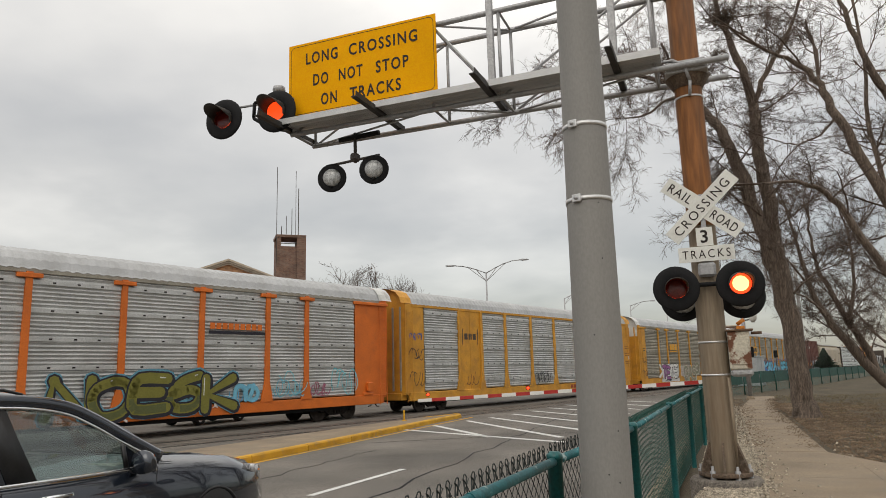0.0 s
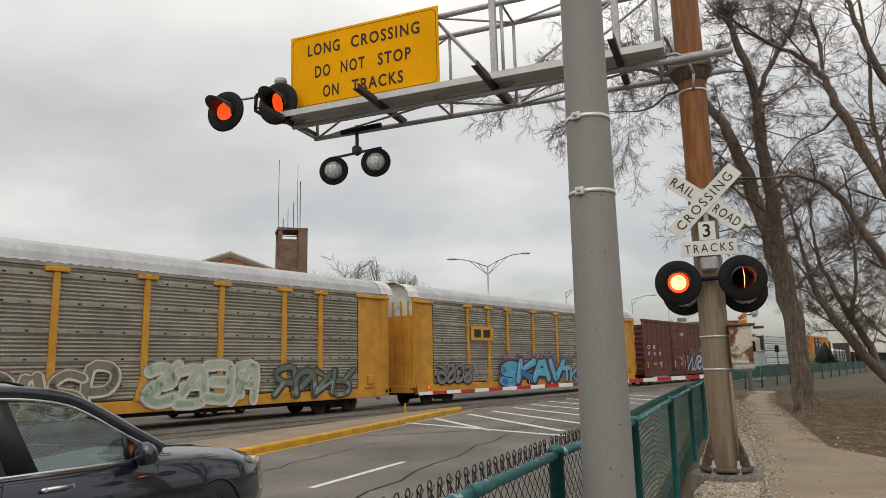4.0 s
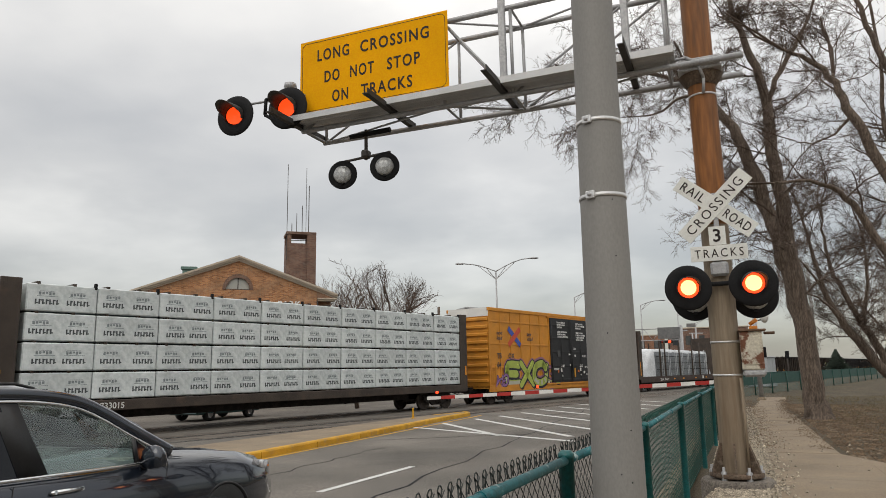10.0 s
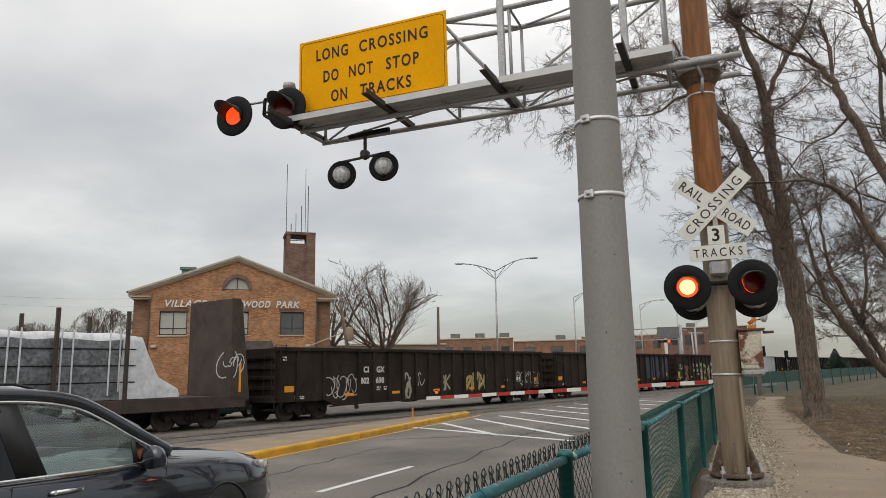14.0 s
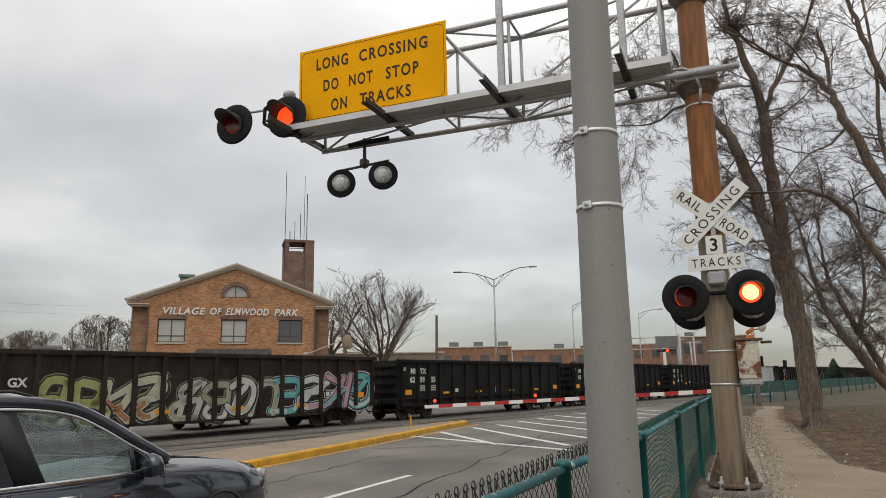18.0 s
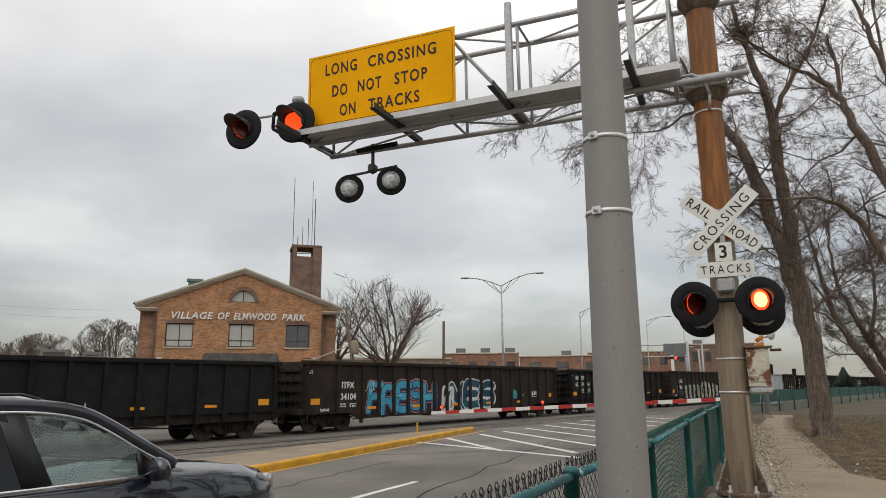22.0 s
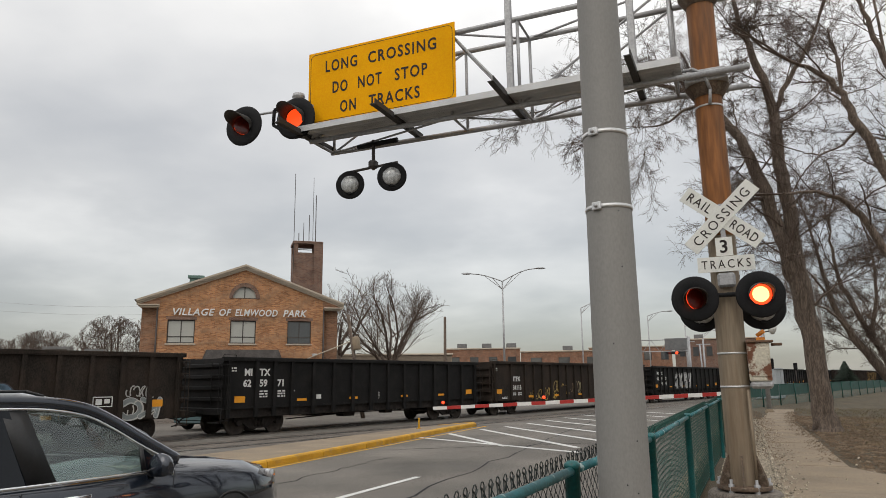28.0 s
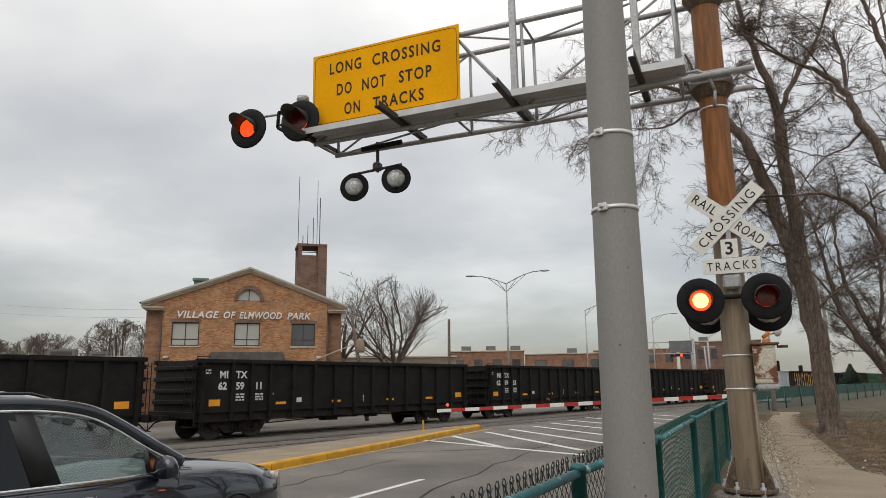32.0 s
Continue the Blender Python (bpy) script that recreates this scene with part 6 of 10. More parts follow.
def build_background():
    far_block(-12.5, 73.5, 0.4, 75.2, 12, 4.2, M_LOW_ROOF, "low building with a brown fascia roof", name="low_building")
    far_block(-0.5, 95, 9.6, 94.6, 14, 5.6, M_BRICK_FAR, "flat-roofed orange brick shop building", 4, (3.4, 4.6), units=3)
    far_block(9.7, 94.6, 20.5, 92.5, 14, 5.1, M_BRICK_FAR, "long orange brick shop building with a pale coping", 3, (3.2, 4.4), units=1)
    far_block(21.5, 108, 33.0, 104.5, 14, 6.1, M_BRICK_FAR, "brown brick building above the tracks", 5, (4.2, 5.4))
    far_block(33.5, 104.6, 44.0, 101.0, 14, 7.0, M_BRICK_DARK, "three storey brown brick block with balconies", 6, (4.6, 6.0), units=2)
    s = thing("shop_sign", pose(19.4, 91.0, -0.5, 0, 0, -8), "white roadside sign board with illegible dark lettering on a post", "sign")
    part("board", boxes([(0, 1.9, -0.1, 0.1, 4.6, 6.3)], 0.03), M_WHITE_PAINT, s)
    part("post", rods([((0.9, 0, 0), (0.9, 0, 4.6), 0.09)]), M_GALV, s)
    part("lettering", boxes([(0.15, 1.3, -0.115, -0.1, 5.6, 6.0), (0.15, 1.7, -0.115, -0.1, 4.95, 5.35)]), M_BLACK, s)
    far_block(-60, 66, -34, 74, 12, 3.2, M_BRICK_FAR, "low brick building behind bare trees", 5, (1.0, 2.4))
    # street lamps
    for x, y, h, arms in ((4.74, 59.8, 9.9, ((-2.75, 0.7), (3.0, 1.1))), (15.9, 83.5, 9.9, ((2.2, 0.7),)), (26.2, 92.0, 9.6, ((2.6, 0.6),)), (33.0, 98, 9.2, ((3.0, 0.9),)), (46, 128, 9.2, ((2.6, 0.8),))):
        t = thing("street_lamp", pose(x, y, -0.5), "tall grey street lamp with curved arms and cobra heads", "street lamp", "street lamps")
        part("pole", rods([((0, 0, 0), (0, 0, h + 0.5), 0.11, 0.06)], 12), M_GALV, t)
        for ax, az in arms:
            arm = bmesh.new()
            pts = [(ax * f, 0, h + 0.45 - 0.7 * (1 - f) * 0.0 + (az) * math.sin(f * math.pi / 2) ** 1.0) for f in (0, 0.25, 0.5, 0.75, 1)]
            tube(arm, pts, 0.045, 8)
            tube(arm, [(0, 0, h - 0.25), (ax * 0.3, 0, h + 0.45 + az * 0.42), ], 0.035, 6)
            tube(arm, [(0, 0, h - 0.25), (ax * 0.55, 0, h + 0.42 + az * 0.74)], 0.03, 6)
            part("arm", arm, M_GALV, t)
            head = bmesh.new()
            sg = 1 if ax > 0 else -1
            loft(head, [[(ax + sg * dx, yy * w, h + 0.45 + az + zz * w) for yy, zz in ((-0.13, 0), (-0.09, 0.08), (0.09, 0.08), (0.13, 0), (0.06, -0.07), (-0.06, -0.07))] for dx, w in ((-0.1, 0.4), (0.15, 1.0), (0.55, 0.95), (0.75, 0.35))])
            bmesh.ops.recalc_face_normals(head, faces=head.faces)
            part("lamp_head", head, M_GALV, t)
    # timber utility poles, transformer, wires
    for x, y, h, r, lean in ((-0.3, 58, 7.2, 0.14, 0.5), (-4.75, 39.6, 5.8, 0.12, -9)):
        t = thing("utility_pole", pose(x, y, -0.5, 0, lean, 0), "weathered timber utility pole", "utility pole", "utility poles")
        part("pole", rods([((0, 0, 0), (0, 0, h), r, r * 0.75)], 10), M_BARK, t)
        if h < 6.5:
            part("transformer", lathe(bmesh.new(), [(0, 3.75), (0.2, 3.75), (0.22, 3.8), (0.22, 4.4), (0.12, 4.5), (0, 4.52)], 16, pose(0.24, -0.1, 0)), M_CONCRETE, t, "tan transformer can")
            g = bmesh.new()
            rod(g, (0, 0, 4.3), (-9.5, 3.5, 2.6), 0.035, n=5)
            part("conduit", g, M_TRIM, t)
    for z in (8.3, 9.0):
        w = bmesh.new()
        pts = [(-44 + 3 * k, 58 + 0.4 * k, z - 0.9 * math.sin(math.pi * k / 10)) for k in range(11)]
        for p, q in zip(pts, pts[1:]):
            rod(w, p, q, 0.009, n=4, caps=False)
        bmesh.ops.remove_doubles(w, verts=w.verts, dist=0.004)
        single("overhead_wire", w, M_GALV, "thin grey overhead wire", "wire", group="overhead wires")
    # far traffic gantry with a red signal
    t = thing("signal_gantry", pose(26.0, 86.2, -0.5, 0, 0, -17), "far grey signal gantry with a sign panel and red lights", "signal gantry")
    part("post", rods([((3.2, 0, 0), (3.2, 0, 6.9), 0.13)]), M_GALV, t)
    part("post", rods([((4.6, 0.3, 0), (4.4, 0.3, 6.0), 0.09)]), M_GALV, t)
    for zz in (5.2, 6.6):
        part("chord", rods([((-3.2, 0, zz), (3.3, 0, zz), 0.06)]), M_GALV, t)
    for k in range(6):
        part("web", rods([((-3.2 + k, 0, 5.2 if k % 2 else 6.6), (-2.2 + k, 0, 6.6 if k % 2 else 5.2), 0.035)]), M_GALV, t)
    part("panel", boxes([(0.4, 3.0, -0.16, -0.08, 5.35, 6.75)], 0.02), M_BULKHEAD_GREY, t, "grey sign panel seen from behind")
    part("light_bar", boxes([(0.5, 2.1, -0.25, -0.1, 4.85, 5.15)], 0.04), M_BLACK, t)
    for x, lamp in ((0.92, M_LAMP_OFF), (1.72, M_LAMP_ON)):
        lens = bmesh.new()
        lathe(lens, [(0.17, 0.0), (0.12, 0.03), (0, 0.05)], 16, pose(x, -0.26, 5.0, 90, 0, 0))
        part("red_light", lens, lamp, t)
    for x, h in ((31.2, 7.4), (33.2, 7.0), (36.2, 6.2)):
        p = thing("utility_pole", pose(x, 92, -0.5), "pale far utility pole", "utility pole", "utility poles")
        part("pole", rods([((0, 0, 0), (0, 0, h), 0.16, 0.12)], 8), M_GALV, p)
        part("cross_bar", boxes([(-0.9, 0.9, -0.06, 0.06, h - 0.8, h - 0.66)]), M_GALV, p)
    # right side: equipment cabinet, lamp post with a globe, thin poles, second signal, conifer
    t = thing("equipment_cabinet", pose(29.0, 63.2, -0.6, 0, 0, 51), "pale grey trackside cabinet with faded tags", "cabinet")
    part("body", boxes([(0, 2.6, 0, 1.8, 0.2, 2.75)], 0.03), M_CABINET, t)
    part("roof", boxes([(-0.08, 2.68, -0.08, 1.88, 2.75, 2.85)], 0.02), M_CABINET, t)
    part("plinth", boxes([(0.1, 2.5, 0.1, 1.7, 0, 0.2)]), M_CONCRETE, t)
    part("door", boxes([(1.5, 2.4, -0.03, 0.0, 0.35, 2.55)], 0.01), M_CABINET, t)
    t = thing("lamp_post", pose(15.9, 35.7, -0.4) @ Matrix.Diagonal((1.28, 1.28, 1.28, 1)), "slim grey lamp post with a round white globe", "lamp post")
    part("post", rods([((0, 0, 0), (0, 0, 4.7), 0.09, 0.07)], 12), M_GALV, t)
    part("bracket", rods([((0, 0, 3.2), (0.35, -0.05, 3.25), 0.025)]), M_FRAME_DARK, t)
    part("globe", lathe(bmesh.new(), [(0.0, 3.12), (0.06, 3.12), (0.15, 3.25), (0.17, 3.4), (0.12, 3.53), (0, 3.58)], 20, pose(0.38, -0.05, 0)), M_WHITE_PAINT, t, "white glass globe")
    part("base", lathe(bmesh.new(), [(0.18, 0), (0.17, 0.15), (0.1, 0.25)], 14), M_CONCRETE, t)
    t = thing("sign_pole", pose(21.16, 40, -0.36), "slim pale galvanised pole beyond the tree", "pole")
    part("pole", rods([((0, 0, 0), (0.0, 0.0, 7.6), 0.1, 0.085)], 10), M_POLE, t)
    t = thing("dwarf_signal", pose(38.5, 79, -0.5), "small black track signal with a white aspect", "track signal")
    part("mast", rods([((0, 0, 0), (0, 0, 3.4), 0.05)]), M_FRAME_DARK, t)
    part("head", boxes([(-0.18, 0.18, -0.15, 0.15, 2.7, 3.5)], 0.05), M_BLACK, t)
    t = thing("yellow_post", pose(11.75, 28.7, -0.2), "yellow bollard at the end of the fence", "bollard")
    part("post", lathe(bmesh.new(), [(0.07, 0), (0.07, 1.0), (0.05, 1.06), (0, 1.08)], 14), M_YELLOW_LINE, t)
    parked_car(-10.35, 30.23, 67, M_CAR_TEAL, "dark teal saloon car parked beyond the tracks")
    parked_car(-8.6, 43.0, 45, M_CAR_BODY, "dark blue saloon car parked beyond the tracks")


M_CABINET = mat("cabinet_grey", (0.35, 0.37, 0.38), 0.6, spread=0.12, scale=1.2, second=(0.5, 0.52, 0.52), cover=0.35, edge=0.05)


# ---- bare trees ----
class Twigs:
    def __init__(self):
        self.v, self.f = [], []

    def cone(self, p, q, r0, r1, n):
        d = (q - p)
        if d.length < 1e-5:
            return
        turn = d.to_track_quat("Z", "Y").to_matrix()
        k = len(self.v)
        for c, r in ((p, r0), (q, r1)):
            for i in range(n):
                a = 2 * math.pi * i / n
                self.v.append(tuple(c + turn @ Vector((math.cos(a) * r, math.sin(a) * r, 0))))
        for i in range(n):
            j = (i + 1) % n
            self.f.append((k + i, k + j, k + n + j, k + n + i))

    def line(self, pts, radii, n, wobble=0.0, rng=None):
        """A round limb through the points, without breaks."""
        side = Vector((1, 0.3, 0)).normalized()
        k0 = len(self.v)
        for i, (p, r) in enumerate(zip(pts, radii)):
            d = (pts[min(i + 1, len(pts) - 1)] - pts[max(i - 1, 0)]).normalized()
            u = (side - d * side.dot(d)).normalized()
            w = d.cross(u)
            for j in range(n):
                a = 2 * math.pi * j / n
                rr = r * (1 + (wobble * math.sin(3 * a + i) if rng else 0) + (rng.uniform(-wobble, wobble) if rng else 0))
                self.v.append(tuple(p + (u * math.cos(a) + w * math.sin(a)) * rr))
        for i in range(len(pts) - 1):
            for j in range(n):
                a, b = k0 + i * n + j, k0 + i * n + (j + 1) % n
                self.f.append((a, b, b + n, a + n))
        self.f.append(tuple(range(k0 + (len(pts) - 1) * n, k0 + len(pts) * n)))

    def mesh(self, name, material, smooth=True):
        me = bpy.data.meshes.new(name)
        me.from_pydata(self.v, [], self.f)
        me.materials.append(material)
        if smooth:
            me.polygons.foreach_set("use_smooth", [True] * len(me.polygons))
        return me


def grow(tw, rng, p, d, length, r, depth, droop=0.0, spread=0.55, kids=2, rmin=0.004, wind=1.0):
    """A limb that winds on and gives off side shoots."""
    segs = 5 if depth > 0 else 3
    step = length / segs
    bend = (0.17 if depth > 1 else 0.27) * wind
    for i in range(segs):
        d = (d + Vector((rng.gauss(0, bend), rng.gauss(0, bend), rng.gauss(0.06 - droop, bend * 0.8)))).normalized()
        q = p + d * step
        ra, rb = r * (1 - 0.6 * i / segs), r * (1 - 0.6 * (i + 1) / segs)
        low = rmin if depth else rmin * 0.75
        tw.cone(p, q, max(ra, low), max(rb, low), 5 if r > 0.03 else 3)
        if depth > 0 and (i or depth < 2):
            for _ in range(int(kids + rng.random())):
                s = Vector((rng.gauss(0, 1), rng.gauss(0, 1), rng.gauss(0.1, 0.7))).normalized()
                nd = (d * (1 - spread) + s * spread).normalized()
                grow(tw, rng, p.lerp(q, rng.random()), nd, length * rng.uniform(0.34, 0.58), rb * rng.uniform(0.45, 0.62), depth - 1, droop + 0.02, spread, kids, rmin, wind)
        p = q


def tree(name, base, limbs, label, seed, depth=3, kids=3, reach=2.4, rmin=0.006, trunk_n=0, spacing=0.55, droop=0.03, thin=0.72):
    """A trunk and main limbs along given lines, each with (x, y, z, radius) points, and shoots along them."""
    rng = random.Random(seed)
    t = thing(name, pose(*base), label, "tree", "bare trees")
    b = Vector(base)
    crown = Twigs()
    for k, limb in enumerate(limbs):
        tw = Twigs()
        path, radii = [], []
        for a, c in zip(limb, limb[1:]):
            pa, pc = Vector(a[:3]) - b, Vector(c[:3]) - b
            for i in range(3):
                f = i / 3
                path.append(pa.lerp(pc, f) + (Vector((rng.gauss(0, 0.03), rng.gauss(0, 0.03), 0)) if i else Vector()))
                radii.append((a[3] + (c[3] - a[3]) * f) * thin)
            ln = (pc - pa).length
            if (k > 0 or trunk_n) and c[3] < 0.34:
                for _ in range(max(1, int(ln / spacing))):
                    f = rng.random()
                    at = pa.lerp(pc, f)
                    s = Vector((rng.gauss(0, 1), rng.gauss(0, 1), rng.gauss(0.25, 0.6))).normalized()
                    nd = (s + (pc - pa).normalized() * 0.6).normalized()
                    grow(crown, rng, at, nd, reach * rng.uniform(0.6, 1.3), min(0.03, (a[3] + c[3]) * 0.13), depth, droop, 0.46, kids, rmin)
        end = Vector(limb[-1][:3]) - b
        tw.line(path + [end], radii + [limb[-1][3] * thin], 16, 0.05, rng)
        d = (end - (Vector(limb[-2][:3]) - b)).normalized()
        if k > 0:
            for _ in range(2):
                grow(crown, rng, end, d, reach * 1.2, limb[-1][3] * 0.7, depth, droop, 0.45, kids, rmin)
        part("trunk" if k == 0 else "limb", tw.mesh("limb", M_BARK), None, t)
    ob = part("crown", crown.mesh("crown", M_TWIG, False), None, t, "fine bare twigs")
    return t


def bare_tree(name, x, y, height, width, seed, label, rmin=0.01, stems=7, fork=0.25):
    """A short trunk, limbs that arch outwards and upwards, and finer and finer branches inside an egg-shaped outline."""
    rng = random.Random(seed)
    b = Vector((x, y, -0.5))
    t = thing(name, Matrix.Translation(b), label, "tree", "bare trees")
    crown = Twigs()
    mid, half = height * (0.5 + fork * 0.5), height * (0.5 - fork * 0.42)

    def inside(p):
        return (p.x ** 2 + p.y ** 2) / (width * 0.5) ** 2 + ((p.z - mid) / half) ** 2 < 1

    def branch(p, d, length, r, depth):
        n = 4
        for i in range(n):
            d = (d + Vector((rng.gauss(0, 0.13), rng.gauss(0, 0.13), rng.gauss(0.07, 0.1)))).normalized()
            q = p + d * (length / n)
            if i and not inside(q) and q.z > height * fork:
                return
            ra, rb = r * (1 - 0.55 * i / n), r * (1 - 0.55 * (i + 1) / n)
            crown.cone(p, q, max(ra, rmin), max(rb, rmin), 5 if r > 0.05 else 3)
            if depth:
                for _ in range(2 if depth < 3 and rng.random() < 0.6 else 1):
                    s = Vector((rng.gauss(0, 1), rng.gauss(0, 1), rng.gauss(0.15, 0.6))).normalized()
                    branch(p.lerp(q, rng.uniform(0.3, 1)), (d * 0.75 + s * 0.62).normalized(), length * rng.uniform(0.5, 0.72), rb * rng.uniform(0.5, 0.68), depth - 1)
            p = q

    trunk = Twigs()
    trunk.line([Vector((0, 0, 0)), Vector((0.02, 0, height * fork * 0.5)), Vector((0, 0.02, height * fork))], [height * 0.03, height * 0.023, height * 0.02], 10)
    part("trunk", trunk.mesh("trunk", M_BARK), None, t)
    for k in range(stems):
        a = 2 * math.pi * (k + rng.uniform(-0.2, 0.2)) / stems
        lift = rng.uniform(0.5, 1.6) if k % 3 else rng.uniform(1.6, 3.0)
        d = Vector((math.cos(a), math.sin(a), lift)).normalized()
        branch(Vector((0, 0, height * fork * rng.uniform(0.75, 1.0))), d, height * 0.62, height * 0.0125, 4)
    part("crown", crown.mesh("crown", M_TWIG, False), None, t, "fine bare branches and twigs")


def build_trees():
    tree("tree", (10.3, 19.8, -0.1), [
        [(10.34, 19.8, -0.2, 0.56), (10.31, 19.8, 0.1, 0.44), (10.26, 19.8, 0.5, 0.35), (10.24, 19.8, 1.4, 0.32), (10.23, 19.8, 2.48, 0.32), (10.08, 19.8, 3.45, 0.33), (9.97, 19.8, 4.3, 0.34), (9.88, 19.8, 4.9, 0.33)],
        [(9.86, 19.8, 4.2, 0.24), (9.76, 19.8, 4.76, 0.24), (9.57, 19.85, 5.77, 0.24), (9.37, 19.9, 6.79, 0.23), (9.05, 19.9, 7.66, 0.2), (8.84, 20.0, 8.45, 0.18), (8.4, 20.1, 9.11, 0.14), (8.02, 20.2, 9.62, 0.1)],
        [(9.98, 19.8, 4.3, 0.25), (9.95, 19.8, 4.9, 0.25), (9.93, 19.75, 5.76, 0.24), (9.8, 19.7, 6.78, 0.23), (9.76, 19.7, 7.99, 0.2), (9.75, 19.7, 9.04, 0.17), (9.58, 19.7, 9.94, 0.15), (9.33, 19.75, 10.85, 0.13), (9.15, 19.8, 11.7, 0.1), (8.9, 19.8, 12.9, 0.07)],
        [(8.45, 20.1, 9.05, 0.11), (8.02, 20.2, 9.75, 0.09), (7.4, 20.4, 10.2, 0.08), (6.6, 20.6, 10.5, 0.065), (5.6, 20.8, 10.7, 0.05), (4.6, 21.0, 10.6, 0.035), (3.8, 21.2, 10.2, 0.025)],
        [(8.02, 20.2, 9.7, 0.07), (7.59, 20.1, 9.54, 0.06), (7.15, 20.0, 9.37, 0.05), (6.7, 19.9, 8.99, 0.04), (6.27, 19.9, 8.86, 0.03), (5.76, 19.8, 8.81, 0.02)],
        [(9.75, 19.7, 9.0, 0.1), (9.94, 19.5, 9.75, 0.09), (10.51, 19.3, 10.64, 0.07), (10.95, 19.1, 11.55, 0.05)],
        [(10.1, 19.75, 3.3, 0.05), (10.35, 19.5, 3.55, 0.035), (10.7, 19.3, 3.9, 0.025)],
    ], "large bare tree with deeply furrowed grey bark beside the footpath", 5, 3, 1.85, 1.7, 0.004, 0, 0.33, 0.085, 0.82)
    tree("tree", (11.3, 15.0, -0.1), [
        [(11.34, 15.0, -0.2, 0.44), (11.3, 15.0, 0.28, 0.36), (11.21, 15.0, 1.65, 0.31), (11.1, 15.0, 2.84, 0.28)],
        [(11.1, 15.0, 2.75, 0.25), (10.39, 15.02, 4.56, 0.22), (9.7, 15.0, 6.01, 0.19), (9.34, 15.0, 6.91, 0.165), (9.08, 15.05, 7.59, 0.14), (8.87, 15.1, 8.11, 0.11), (8.37, 15.1, 8.45, 0.08), (7.87, 15.0, 8.59, 0.05)],
        [(11.2, 15.0, 1.8, 0.2), (10.6, 14.95, 2.45, 0.18), (10.17, 15.0, 3.03, 0.165), (9.46, 15.0, 4.2, 0.14), (9.09, 15.0, 4.93, 0.115), (8.64, 15.0, 5.32, 0.09), (8.23, 15.05, 5.48, 0.07), (7.79, 15.1, 5.47, 0.05), (7.42, 15.1, 5.45, 0.035)],
        [(11.1, 15.0, 2.84, 0.2), (11.2, 15.1, 4.81, 0.17), (10.72, 15.0, 6.89, 0.14), (10.04, 15.0, 8.65, 0.11), (9.84, 15.0, 9.38, 0.09), (9.69, 15.0, 9.95, 0.07), (9.41, 15.0, 10.68, 0.05)],
        [(10.39, 15.0, 4.56, 0.1), (10.2, 15.3, 6.77, 0.08), (10.31, 15.3, 8.53, 0.06), (10.28, 15.4, 10.23, 0.045)],
        [(9.08, 15.05, 7.59, 0.07), (9.07, 15.1, 7.8, 0.065), (9.06, 15.1, 8.0, 0.06)],
        [(9.3, 15.0, 7.0, 0.05), (9.0, 15.2, 6.6, 0.04), (8.5, 15.3, 6.4, 0.03), (8.1, 15.3, 6.5, 0.02)],
    ], "bare tree with long dark arching limbs on the grass", 8, 3, 1.4, 1.4, 0.003, 0, 0.5, 0.03, 0.6)
    tree("tree", (19.8, 30.0, -0.2), [
        [(19.85, 30.0, -0.35, 0.42), (19.6, 30.0, 0.2, 0.36), (18.99, 30.0, 0.85, 0.32)],
        [(19.0, 30.0, 0.8, 0.3), (18.2, 30.0, 1.7, 0.27), (17.36, 30.0, 2.86, 0.23), (16.89, 30.0, 3.67, 0.19), (16.52, 30.1, 4.64, 0.15), (16.24, 30.1, 5.99, 0.11), (16.09, 30.2, 7.23, 0.07)],
        [(19.0, 30.0, 0.85, 0.24), (18.79, 30.2, 1.88, 0.22), (18.12, 30.2, 3.07, 0.18), (17.56, 30.2, 4.27, 0.15), (17.07, 30.2, 5.24, 0.12), (16.86, 30.2, 6.48, 0.09), (16.88, 30.2, 7.73, 0.06)],
        [(17.58, 30.0, 2.55, 0.12), (17.08, 29.9, 3.31, 0.1), (16.66, 29.9, 3.8, 0.08), (16.12, 29.8, 4.28, 0.06), (15.54, 29.8, 4.48, 0.04)],
        [(18.12, 30.2, 3.07, 0.13), (18.4, 30.0, 4.8, 0.1), (18.3, 29.8, 6.6, 0.07)],
        [(16.52, 30.1, 4.64, 0.08), (15.9, 30.0, 5.5, 0.06), (15.2, 29.9, 6.2, 0.045), (14.6, 29.8, 7.2, 0.03)],
    ], "bare leaning forked tree on the dry grass", 12, 3, 1.75, 1.9, 0.0045, 0, 0.42)
    bare_tree("far_tree", 33, 49, 9.5, 9, 42, "far bare tree on the grass", 0.005, 5, 0.2)
    bare_tree("far_tree", -5.1, 62, 11.3, 10, 3, "round bare tree beside the brick hall", 0.008, 7, 0.28)
    bare_tree("far_tree", -10.2, 66, 12.3, 6, 4, "bare tree behind the brick hall", 0.011, 5, 0.4)
    for k, (x, y, h, w) in enumerate(((-35.5, 62, 6.7, 7.5), (-29.8, 62, 7.9, 6), (-26.8, 63, 7.8, 5), (-41.5, 62, 6.4, 7))):
        bare_tree("far_tree", x, y, h, w, 60 + k, "far bare tree behind the annex", 0.011, 7, 0.3)
    # squirrel nest in the large tree
    rng = random.Random(17)
    tw = Twigs()
    for _ in range(230):
        c = Vector((rng.gauss(0, 0.2), rng.gauss(0, 0.2), rng.gauss(0, 0.14)))
        d = Vector((rng.gauss(0, 1), rng.gauss(0, 1), rng.gauss(0, 0.5))).normalized() * rng.uniform(0.1, 0.3)
        tw.cone(c - d, c + d, 0.012, 0.005, 3)
    ob = new("nest", tw.mesh("nest", M_TWIG))
    ob.matrix_basis = pose(9.1, 19.8, 12.0)
    tagged(ob, "ball of dead twigs and leaves in a tree fork", "nest")
